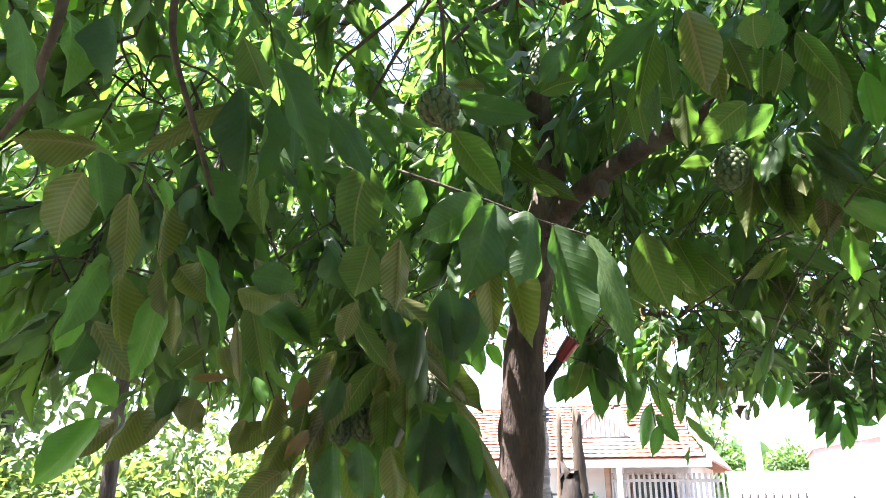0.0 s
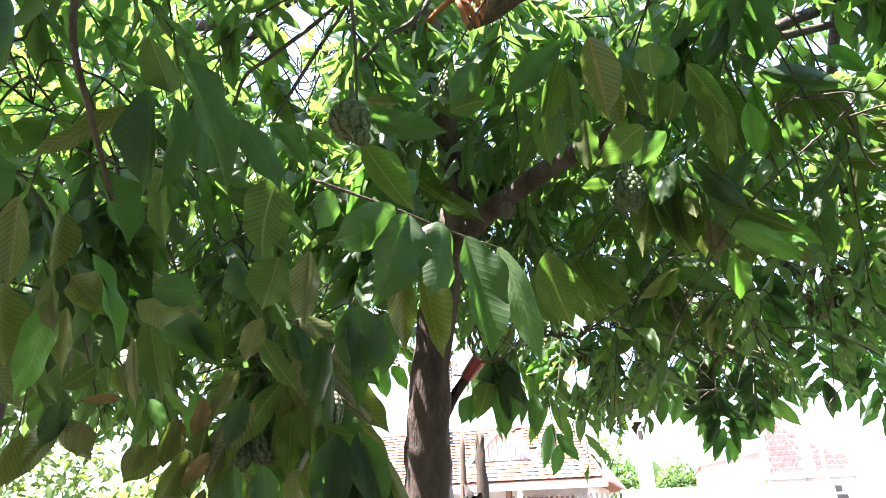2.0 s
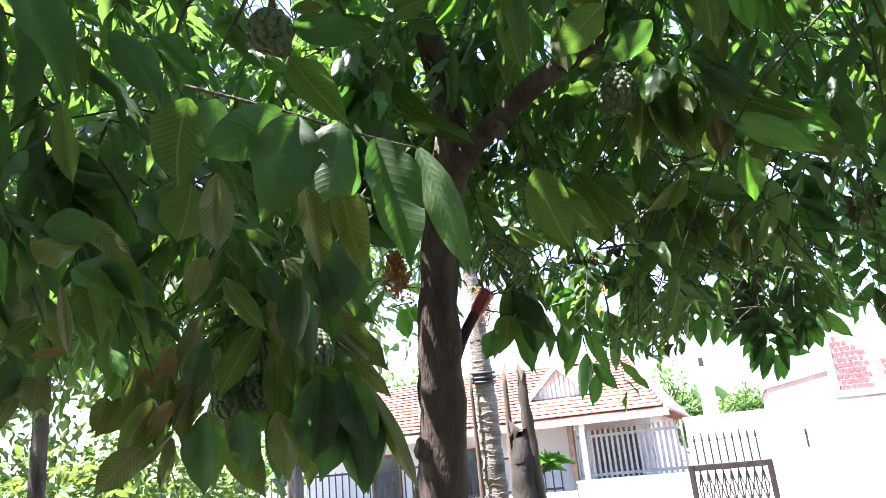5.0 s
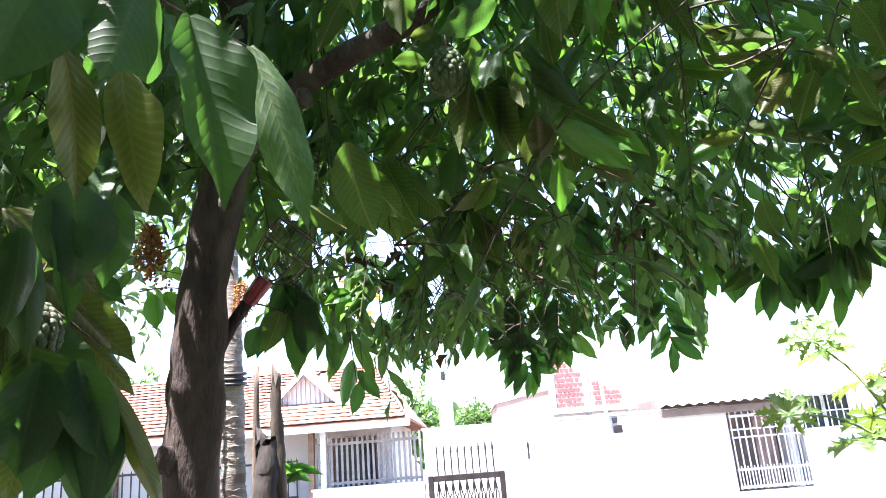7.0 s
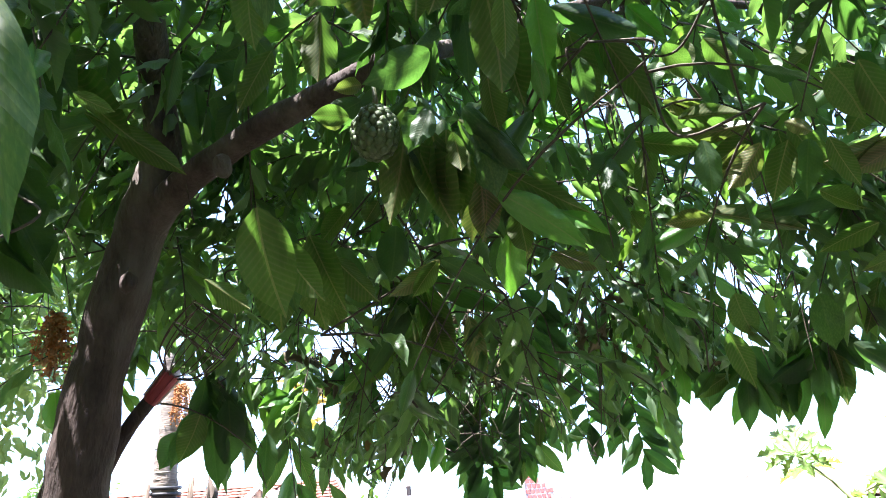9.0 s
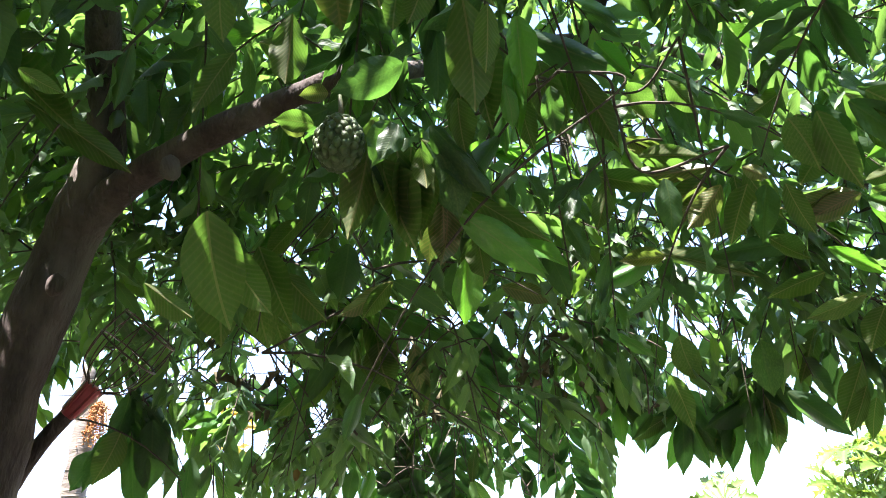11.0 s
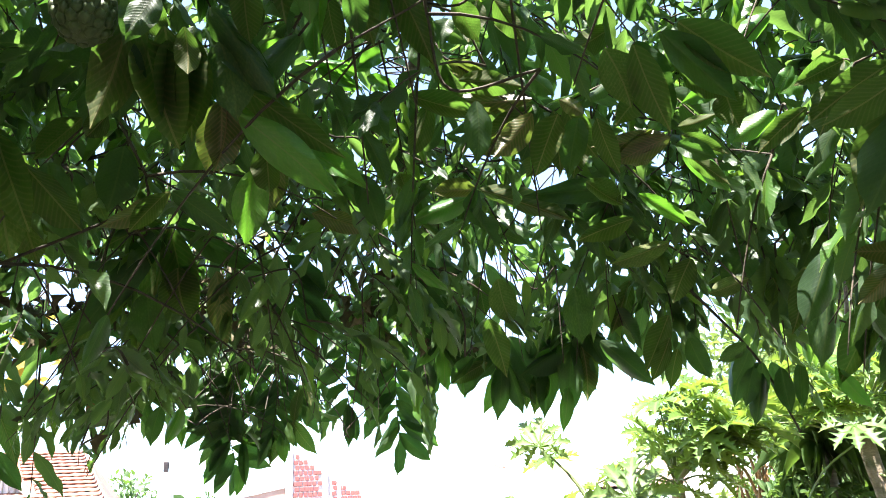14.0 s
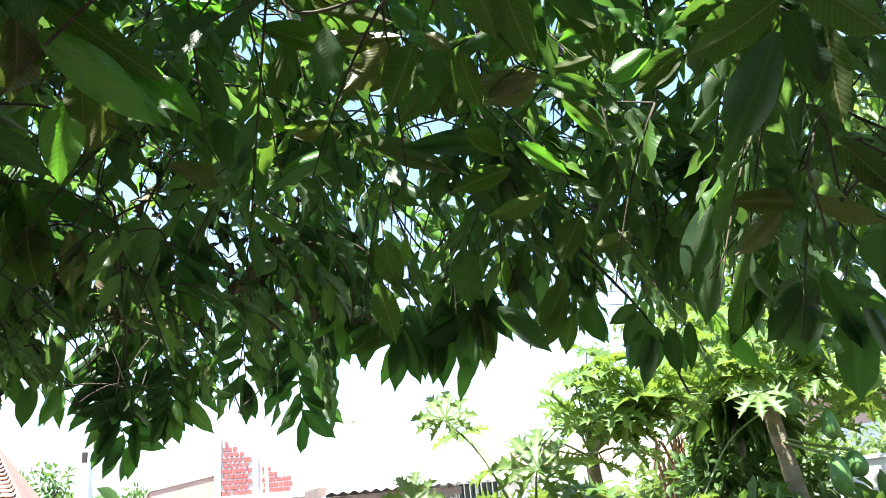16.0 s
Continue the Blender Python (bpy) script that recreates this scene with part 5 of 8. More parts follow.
SKIRT_A = [
    (-0.049, 0.910, 2.117, 0.008, 0.917, 2.016, 0.045, "g"),
    (-0.193, 1.068, 2.127, -0.178, 1.082, 2.010, 0.036, "g"),
    (-0.171, 1.045, 2.204, -0.153, 1.047, 2.124, 0.030, "g"),
    (-0.016, 0.955, 2.136, 0.039, 0.954, 2.063, 0.033, "g"),
    (-0.232, 1.207, 2.015, -0.147, 1.209, 1.932, 0.040, "g"),
    (-0.239, 1.228, 1.947, -0.209, 1.244, 1.818, 0.049, "g"),
    (-0.192, 1.278, 1.948, -0.144, 1.278, 1.875, 0.038, "g"),
    (-0.245, 1.189, 1.904, -0.232, 1.199, 1.797, 0.019, "b"),
    (-0.221, 1.278, 1.951, -0.207, 1.285, 1.857, 0.033, "g"),
    (-0.179, 1.440, 1.755, -0.221, 1.437, 1.697, 0.032, "o"),
    (-0.163, 1.479, 1.795, -0.182, 1.493, 1.681, 0.040, "g"),
    (-0.153, 1.547, 1.742, -0.147, 1.567, 1.604, 0.078, "g"),
]
SKIRT_B = [
    (-0.109, 1.598, 1.742, -0.102, 1.613, 1.620, 0.072, "g"),
    (-0.050, 1.649, 1.739, -0.035, 1.668, 1.602, 0.064, "g"),
    (0.113, 1.713, 1.750, 0.100, 1.748, 1.565, 0.107, "g"),
    (0.029, 1.697, 1.813, 0.002, 1.729, 1.639, 0.102, "g"),
    (-0.217, 1.411, 1.678, -0.294, 1.414, 1.609, 0.053, "g"),
    (-0.184, 1.458, 1.694, -0.207, 1.464, 1.607, 0.027, "b"),
    (-0.004, 1.668, 2.020, 0.004, 1.707, 1.817, 0.069, "g"),
    (-0.038, 1.623, 1.999, -0.033, 1.642, 1.865, 0.047, "g"),
    (-0.116, 1.524, 1.991, -0.038, 1.533, 1.880, 0.047, "g"),
    (-0.146, 1.496, 1.914, -0.198, 1.507, 1.811, 0.040, "b"),
    (0.117, 3.116, 2.253, 0.136, 3.114, 2.120, 0.071, "y"),
    (0.160, 3.114, 2.257, 0.225, 3.103, 2.147, 0.062, "y"),
]
FRUIT_NEAR = [
    (0.809, 1.571, 2.381, 0.778, 1.581, 2.303, 0.045, "g"),
    (0.855, 1.580, 2.350, 0.866, 1.583, 2.274, 0.039, "g"),
    (0.834, 1.705, 2.402, 0.903, 1.704, 2.222, 0.081, "g"),
    (0.920, 1.674, 2.439, 1.058, 1.654, 2.325, 0.053, "g"),
    (0.972, 1.712, 2.394, 1.171, 1.653, 2.263, 0.057, "g"),
    (0.973, 1.711, 2.342, 0.973, 1.746, 2.222, 0.058, "b"),
    (1.057, 1.736, 2.325, 1.179, 1.687, 2.211, 0.053, "y"),
    (1.069, 1.760, 2.313, 1.085, 1.769, 2.221, 0.055, "g"),
    (0.679, 1.621, 2.376, 0.616, 1.640, 2.380, 0.039, "g"),
    (0.624, 1.964, 2.324, 0.665, 1.998, 2.145, 0.078, "g"),
    (0.686, 1.985, 2.322, 0.759, 1.976, 2.154, 0.071, "g"),
    (0.733, 2.026, 2.306, 0.842, 2.003, 2.186, 0.071, "g"),
]
FRUIT_FAN = [
    (0.983, 1.977, 2.289, 1.089, 1.916, 2.196, 0.050, "g"),
    (0.980, 1.979, 2.289, 0.874, 2.045, 2.216, 0.045, "b"),
    (0.968, 1.967, 2.277, 0.921, 2.014, 2.204, 0.042, "g"),
    (1.099, 1.899, 2.319, 1.103, 1.924, 2.211, 0.054, "g"),
    (0.903, 2.510, 2.700, 0.824, 2.615, 2.615, 0.062, "y"),
    (0.991, 1.677, 2.591, 1.014, 1.690, 2.478, 0.047, "g"),
    (1.115, 1.680, 2.661, 1.132, 1.692, 2.561, 0.040, "y"),
    (1.172, 1.643, 2.649, 1.219, 1.643, 2.525, 0.056, "g"),
    (1.471, 1.997, 2.837, 1.437, 2.027, 2.778, 0.045, "y"),
    (1.473, 2.026, 2.778, 1.547, 1.987, 2.743, 0.042, "y"),
    (1.334, 2.112, 2.821, 1.437, 2.040, 2.806, 0.027, "y"),
    (1.374, 2.109, 2.819, 1.470, 2.043, 2.750, 0.042, "y"),
]
SHOOTS = [(NEAR_SHOOT, (0, 5)), (LEFT_SHOOT_MID, (0,)), (LOW_SHOOT, (0, 5)), (FRUIT_SHOOT, (2,)), (RIGHT_SHOOT, (4,)), (FRUIT_SIDE, (3,)), (DRAPE_SHOOT, (3,)), (BRIGHT_SHOOT, (3, 4)), (EDGE_SHOOT, (3, 4)), (SPRIG_SHOOT, (4,)), (TOP_SHOOT, (2,)),
          (GARDEN_A, (0,)), (GARDEN_B, (0,)), (GARDEN_C, (0,)), (GARDEN_D, (0,)), (GARDEN_E, (0,)), (GARDEN_F, (0,)), (LOW_DARK_A, (5,)), (LIMB_A, (2,)), (LIMB_B, (2,)), (LIMB_C, (2,)), (STREET_A, (3,)), (STREET_B, (3,)), (STREET_C, (3,)), (STREET_D, (3,)), (STREET_E, (3,)), (CORNER_A, (4,)), (CORNER_B, (4,)), (CORNER_C, (4,)), (CORNER_D, (4,)),
          (FRINGE_A, (3,)), (FRINGE_B, (3,)), (FRINGE_C, (3,)), (FRINGE_D, (3,)), (DROOP_A, (6,)),
          (SKIRT_A, (7,)), (SKIRT_B, (7,)), (FRUIT_NEAR, (3,)), (FRUIT_FAN, (3,))]
# sky gaps cut along camera rays to fit the view: which of VIEWS, the way, and how wide
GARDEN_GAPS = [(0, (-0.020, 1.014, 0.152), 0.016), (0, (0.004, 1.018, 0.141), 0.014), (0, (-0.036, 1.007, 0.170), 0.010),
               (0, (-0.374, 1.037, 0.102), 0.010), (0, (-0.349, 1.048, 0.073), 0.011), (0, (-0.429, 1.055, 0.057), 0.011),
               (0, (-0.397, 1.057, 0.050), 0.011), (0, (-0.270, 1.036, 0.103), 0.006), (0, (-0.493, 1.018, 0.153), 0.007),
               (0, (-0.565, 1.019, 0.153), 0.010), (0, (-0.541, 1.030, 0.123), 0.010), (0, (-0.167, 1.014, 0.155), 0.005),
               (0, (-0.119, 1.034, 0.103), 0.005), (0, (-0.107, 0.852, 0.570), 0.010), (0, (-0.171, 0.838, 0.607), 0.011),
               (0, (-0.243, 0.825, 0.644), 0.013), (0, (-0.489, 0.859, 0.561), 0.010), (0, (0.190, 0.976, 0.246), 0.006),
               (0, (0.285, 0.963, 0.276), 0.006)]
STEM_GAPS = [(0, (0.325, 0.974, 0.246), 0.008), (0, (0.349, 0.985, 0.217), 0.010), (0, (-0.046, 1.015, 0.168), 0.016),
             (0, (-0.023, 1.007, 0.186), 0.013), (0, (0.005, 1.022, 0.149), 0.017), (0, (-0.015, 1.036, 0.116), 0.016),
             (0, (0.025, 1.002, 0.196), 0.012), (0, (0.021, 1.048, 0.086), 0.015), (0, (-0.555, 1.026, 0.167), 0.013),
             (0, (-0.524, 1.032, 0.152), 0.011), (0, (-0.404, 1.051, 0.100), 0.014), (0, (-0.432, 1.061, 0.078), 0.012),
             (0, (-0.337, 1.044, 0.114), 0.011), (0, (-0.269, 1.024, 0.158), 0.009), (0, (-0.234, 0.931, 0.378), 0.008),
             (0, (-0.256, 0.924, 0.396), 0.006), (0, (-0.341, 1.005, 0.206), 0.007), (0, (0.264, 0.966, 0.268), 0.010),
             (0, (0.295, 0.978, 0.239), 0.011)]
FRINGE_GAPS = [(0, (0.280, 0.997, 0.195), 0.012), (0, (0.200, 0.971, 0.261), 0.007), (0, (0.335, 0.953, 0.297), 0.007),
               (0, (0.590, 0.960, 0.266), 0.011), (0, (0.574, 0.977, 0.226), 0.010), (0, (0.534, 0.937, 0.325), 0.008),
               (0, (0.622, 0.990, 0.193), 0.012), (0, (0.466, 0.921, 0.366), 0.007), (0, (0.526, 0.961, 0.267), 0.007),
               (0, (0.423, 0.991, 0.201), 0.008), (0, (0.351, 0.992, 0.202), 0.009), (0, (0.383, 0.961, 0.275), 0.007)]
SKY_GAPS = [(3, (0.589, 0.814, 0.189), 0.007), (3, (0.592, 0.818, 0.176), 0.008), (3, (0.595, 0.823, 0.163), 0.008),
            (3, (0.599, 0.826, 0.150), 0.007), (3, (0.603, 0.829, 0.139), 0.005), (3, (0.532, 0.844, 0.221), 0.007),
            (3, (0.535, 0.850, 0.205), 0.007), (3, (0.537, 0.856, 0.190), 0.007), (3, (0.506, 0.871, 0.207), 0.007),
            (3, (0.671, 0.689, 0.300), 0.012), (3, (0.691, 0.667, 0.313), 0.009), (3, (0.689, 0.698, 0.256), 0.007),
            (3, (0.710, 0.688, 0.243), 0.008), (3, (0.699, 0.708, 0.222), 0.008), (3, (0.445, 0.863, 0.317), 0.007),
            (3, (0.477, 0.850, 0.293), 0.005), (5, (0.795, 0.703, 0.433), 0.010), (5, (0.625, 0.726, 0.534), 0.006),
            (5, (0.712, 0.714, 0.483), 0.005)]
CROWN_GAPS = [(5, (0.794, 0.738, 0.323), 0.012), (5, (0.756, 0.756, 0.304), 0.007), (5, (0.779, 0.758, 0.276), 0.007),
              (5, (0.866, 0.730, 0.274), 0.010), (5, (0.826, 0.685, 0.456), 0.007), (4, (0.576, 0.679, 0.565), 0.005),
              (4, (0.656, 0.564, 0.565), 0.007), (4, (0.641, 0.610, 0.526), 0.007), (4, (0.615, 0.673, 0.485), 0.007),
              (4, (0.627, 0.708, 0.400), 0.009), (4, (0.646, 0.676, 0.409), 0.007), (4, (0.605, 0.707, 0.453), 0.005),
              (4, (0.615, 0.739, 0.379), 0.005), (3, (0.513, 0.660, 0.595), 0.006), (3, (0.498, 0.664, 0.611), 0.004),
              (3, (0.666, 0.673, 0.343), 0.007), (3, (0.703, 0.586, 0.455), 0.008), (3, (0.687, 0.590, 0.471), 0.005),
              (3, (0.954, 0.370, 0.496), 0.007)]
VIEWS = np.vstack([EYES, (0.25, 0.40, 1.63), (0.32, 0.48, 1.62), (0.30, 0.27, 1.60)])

# gaps in the crown through which the sun reaches single leaves below
SUNLIT = [((1.75, 1.23, 2.47), 0.090), ((1.84, 1.35, 2.47), 0.060), ((1.91, 1.23, 2.61), 0.070), ((2.10, 1.25, 2.54), 0.060),
          ((1.46, 2.02, 2.82), 0.080), ((1.14, 1.72, 2.64), 0.050), ((1.95, 1.27, 2.53), 0.080), ((1.85, 1.25, 2.34), 0.060),
          ((1.90, 0.75, 2.00), 0.050), ((1.10, 1.84, 2.42), 0.050), ((1.16, 1.83, 2.37), 0.050), ((1.98, 1.56, 2.34), 0.040),
          ((2.24, 1.20, 2.70), 0.100), ((1.51, 1.73, 2.77), 0.060), ((0.26, 0.96, 1.90), 0.020), ((0.14, 0.90, 1.96), 0.020)]
SUNLIT_LOW = [((0.58, 2.23, 2.36), 0.020), ((0.31, 0.98, 1.90), 0.024), ((1.70, 2.09, 2.38), 0.065), ((2.29, 2.06, 2.63), 0.080),
              ((1.57, 1.57, 2.44), 0.070), ((1.98, 1.38, 2.60), 0.070), ((0.87, 3.33, 2.26), 0.090), ((1.55, 3.10, 2.45), 0.090),
              ((0.27, 2.35, 1.80), 0.060), ((2.44, 3.30, 2.20), 0.070), ((0.42, 1.75, 3.00), 0.070), ((0.55, 1.69, 3.03), 0.060),
              ((1.45, 1.90, 3.06), 0.060), ((0.05, 1.85, 1.85), 0.060)]

GLINTS = [((-0.25, 1.46, 1.72), 0.03), ((-0.28, 1.46, 1.71), 0.03), ((-0.22, 1.46, 1.73), 0.025), ((-0.11, 1.12, 1.87), 0.02), ((-0.28, 1.48, 1.79), 0.025)]


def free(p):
    """Whether leaf points (n x 3) lie clear of the camera's space, of its sight lines to SEEN and of the sun's gaps."""
    d = p - CAM_MID
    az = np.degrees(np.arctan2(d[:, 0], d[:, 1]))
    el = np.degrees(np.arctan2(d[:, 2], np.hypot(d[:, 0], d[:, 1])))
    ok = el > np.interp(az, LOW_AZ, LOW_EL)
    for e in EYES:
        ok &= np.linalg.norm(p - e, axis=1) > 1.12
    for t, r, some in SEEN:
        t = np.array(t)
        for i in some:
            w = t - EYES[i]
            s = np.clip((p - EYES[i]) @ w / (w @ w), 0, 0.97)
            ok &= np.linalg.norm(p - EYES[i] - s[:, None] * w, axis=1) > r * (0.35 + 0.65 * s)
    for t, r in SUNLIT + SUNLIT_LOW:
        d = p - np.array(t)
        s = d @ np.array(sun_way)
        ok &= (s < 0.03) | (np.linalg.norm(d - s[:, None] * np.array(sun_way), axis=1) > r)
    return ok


CLEAR = []                                                      # camera sight lines to those shoots, cleared of the crown's own leaves
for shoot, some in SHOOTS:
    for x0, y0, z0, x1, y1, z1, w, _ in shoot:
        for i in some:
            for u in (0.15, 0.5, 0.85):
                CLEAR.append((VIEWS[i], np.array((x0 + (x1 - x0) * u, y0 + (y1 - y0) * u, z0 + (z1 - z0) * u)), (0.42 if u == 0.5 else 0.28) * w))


def off_sight_lines(p, pad):
    """Whether leaf points (n x 3) keep off the camera's sight lines to the hand-set shoots and off the sky gaps."""
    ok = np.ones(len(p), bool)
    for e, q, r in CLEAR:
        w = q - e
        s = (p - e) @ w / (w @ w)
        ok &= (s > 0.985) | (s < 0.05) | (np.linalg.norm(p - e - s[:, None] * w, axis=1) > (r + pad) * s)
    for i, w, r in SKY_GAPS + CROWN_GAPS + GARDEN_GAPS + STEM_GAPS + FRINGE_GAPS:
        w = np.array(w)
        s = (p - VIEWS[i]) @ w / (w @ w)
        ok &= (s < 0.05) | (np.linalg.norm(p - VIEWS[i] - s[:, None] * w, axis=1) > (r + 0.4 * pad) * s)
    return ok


FRINGE_FEATHERS = [
    ([(2.499, 3.343, 2.650), (2.561, 3.462, 2.327), (2.624, 3.537, 2.090)], 20, 0.21),
    ([(2.230, 3.329, 2.665), (2.266, 3.425, 2.430), (2.318, 3.493, 2.221)], 15, 0.17),
    ([(1.925, 3.777, 2.757), (2.03, 3.91, 2.42), (1.97, 4.00, 2.22), (2.049, 4.070, 2.025)], 24, 0.20),
    ([(2.037, 3.645, 2.705), (2.108, 3.769, 2.360), (2.132, 3.872, 2.129)], 20, 0.16),
    ([(1.827, 3.877, 2.717), (1.868, 4.001, 2.419), (1.929, 4.072, 2.193)], 19, 0.18),
    ([(2.469, 3.471, 2.770), (2.534, 3.567, 2.486), (2.560, 3.634, 2.320)], 15, 0.16),
    ([(2.196, 3.631, 2.751), (2.221, 3.756, 2.475), (2.243, 3.858, 2.249)], 20, 0.16),
    ([(2.453, 3.017, 2.602), (2.513, 3.101, 2.351)], 12, 0.17),
    ([(2.445, 2.782, 2.530), (2.471, 2.862, 2.340)], 11, 0.18),
]
EDGE_FEATHERS = [
    ([(0.556, 2.986, 2.30), (0.585, 3.01, 2.14)], 8, 0.21),
]
# keep one camera stand's sight lines to the fringe open
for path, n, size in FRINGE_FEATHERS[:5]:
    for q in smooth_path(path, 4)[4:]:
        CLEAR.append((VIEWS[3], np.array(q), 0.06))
twig_v, twig_f = [], []


def twig(path, r0, r1, sides=5):
    v, f = tube_arrays(path, np.linspace(r0, r1, len(path)), sides)
    at = len(twig_v)
    twig_v.extend(tuple(q) for q in v)
    twig_f.extend(tuple(i + at for i in q) for q in f)


leaves = []                                                     # base, way, face, width, young


def spray(start, way, length, n, size, droop=0.5, young=0.0, thick=0.0035):
    """A drooping shoot with leaves in two rows that hang from it."""
    start, way = np.array(start, float), np.array(way, float)
    way /= np.linalg.norm(way)
    k = np.linspace(0, 1, 7)[:, None]
    path = start + way * length * k + np.array((0, 0, -1)) * droop * length * k ** 2
    twig([Vector(p) for p in path], thick, 0.0015)
    side = np.cross(way, (0, 0, 1))
    side /= np.linalg.norm(side) + 1e-6
    tint = rng.random() < young
    plane = np.array((0, 0, 1.0)) + rng.normal(0, 0.35, 3)
    hang = min(1.0, max(0.0, (3.2 - start[2]) / 0.8)) * rng.uniform(0.1, 1.0)           # low leaves hang, high ones lie flat
    turn = rng.random() * 2 * math.pi
    flat = np.array((math.cos(turn), math.sin(turn), 0.0))
    for i in range(n):
        t = 0.12 + 0.88 * i / max(1, n - 1)
        p = np.array([np.interp(t, k[:, 0], path[:, c]) for c in range(3)])
        fwd = path[min(6, int(t * 6) + 1)] - path[max(0, int(t * 6) - 1)]
        fwd /= np.linalg.norm(fwd) + 1e-9
        s = 1 if i % 2 else -1
        if i == n - 1:
            s = 0
        L = size * rng.uniform(0.7, 1.15) * (0.75 + 0.5 * math.sin(math.pi * min(1, t * 0.9 + 0.1)))
        w = side * s * rng.uniform(0.5, 0.85) * (1 - 0.25 * hang) + fwd * rng.uniform(0.5, 0.85) + np.array((0, 0, -1)) * (rng.uniform(0.1, 0.55) + 0.6 * hang * rng.random())
        w += rng.normal(0, 0.2, 3)
        w *= L / np.linalg.norm(w)
        face = plane * (1 - 0.55 * hang) + flat * 0.8 * hang + side * s * 0.25 + rng.normal(0, 0.34, 3)
        leaves.append((p, w, face, L * rng.uniform(0.27, 0.355), tint or rng.random() < 0.06))


def joint(p):
    """A thin branch from the nearest limb to p."""
    p = np.array(p)
    d = np.linalg.norm(limb_arr - p, axis=1) + np.maximum(0, p[2] - limb_arr[:, 2]) * 0.5
    q = limb_arr[np.argmin(d)]
    mid = (p + q) / 2 + np.array((0, 0, 0.12)) * np.linalg.norm(p - q) + rng.normal(0, 0.05, 3)
    r = 0.0022 + 0.0018 * min(2.0, np.linalg.norm(p - q))
    return smooth_path([q, mid, p], 7), r


CENTRE = np.array((0.3, 1.95))
anchors = []
while len(anchors) < 1300:
    r, a = math.sqrt(rng.random()), rng.random() * 2 * math.pi
    x, y = CENTRE[0] + r * math.cos(a) * (2.75 if math.cos(a) > 0 else 3.3), CENTRE[1] + r * math.sin(a) * (2.65 if math.sin(a) > 0 else 3.7)
    top = 2.3 + 2.2 * math.sqrt(max(0, 1 - r * r))
    low = 1.75 + 0.35 * max(0, 1 - r * 1.6)
    z = low + (top - low) * rng.random() ** 0.95
    if z > 3.05 and rng.random() < (0.35 if x > 0.5 else 0.1):
        continue
    # thinner in view; the denser unseen rear is added to shade the near leaves
    if y > 1.1 and rng.random() < (0.62 if x > 0.5 else 0.66):
        continue
    if x > 1.5 and y < 2.2 and rng.random() < 0.3:
        continue
    p = np.array((x, y, z))
    out = np.array((x - CENTRE[0], y - CENTRE[1], 0)) / (3 * r + 0.1)
    w = out * rng.uniform(0.2, 1.0) + rng.normal(0, 0.5, 3) + np.array((0, 0, rng.uniform(-0.6, 0.3)))
    length = rng.uniform(0.25, 0.55)
    tip = p + w / np.linalg.norm(w) * length + np.array((0, 0, -0.5 * length))
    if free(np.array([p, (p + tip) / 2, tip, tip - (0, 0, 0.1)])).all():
        anchors.append((float(np.min(np.linalg.norm(limb_arr - p, axis=1))), p, w, length))
while len(anchors) < 1300 + 230:                                # the far side of the crown, thick with leaves
    az, el, d = 78 - 120 * rng.random() ** 1.5, rng.uniform(9, 46), rng.uniform(2.0, 3.4)
    p = CAM_MID + d * np.array((math.sin(radians(az)) * math.cos(radians(el)), math.cos(radians(az)) * math.cos(radians(el)), math.sin(radians(el))))
    w = np.array((rng.normal(0, 0.5), rng.normal(0, 0.5), rng.uniform(-0.7, 0.1)))
    length = rng.uniform(0.25, 0.5)
    tip = p + w / np.linalg.norm(w) * length + np.array((0, 0, -0.5 * length))
    if free(np.array([p, (p + tip) / 2, tip, tip - (0, 0, 0.1)])).all():
        anchors.append((float(np.min(np.linalg.norm(limb_arr - p, axis=1))), p, w, length))
while len(anchors) < 1300 + 230 + 280:                          # leaves added overhead to shade the near shoots
    p = np.array((rng.uniform(-1.5, 0.7), rng.uniform(-0.5, 1.3), rng.uniform(2.75, 3.7)))
    w = np.array((rng.normal(0, 0.6), rng.normal(0, 0.6), rng.uniform(-0.4, 0.2)))
    length = rng.uniform(0.25, 0.5)
    tip = p + w / np.linalg.norm(w) * length + np.array((0, 0, -0.5 * length))
    if free(np.array([p, (p + tip) / 2, tip, tip - (0, 0, 0.1)])).all():
        anchors.append((float(np.min(np.linalg.norm(limb_arr - p, axis=1))), p, w, length))
while len(anchors) < 1300 + 230 + 280 + 135:                    # behind the stem
    p = np.array((rng.uniform(-0.8, 1.0), rng.uniform(2.6, 3.6), rng.uniform(2.35, 3.7)))
    w = np.array((rng.normal(0, 0.6), rng.normal(0, 0.6), rng.uniform(-0.6, 0.1)))
    length = rng.uniform(0.25, 0.5)
    tip = p + w / np.linalg.norm(w) * length + np.array((0, 0, -0.5 * length))
    if free(np.array([p, (p + tip) / 2, tip, tip - (0, 0, 0.1)])).all():
        anchors.append((float(np.min(np.linalg.norm(limb_arr - p, axis=1))), p, w, length))
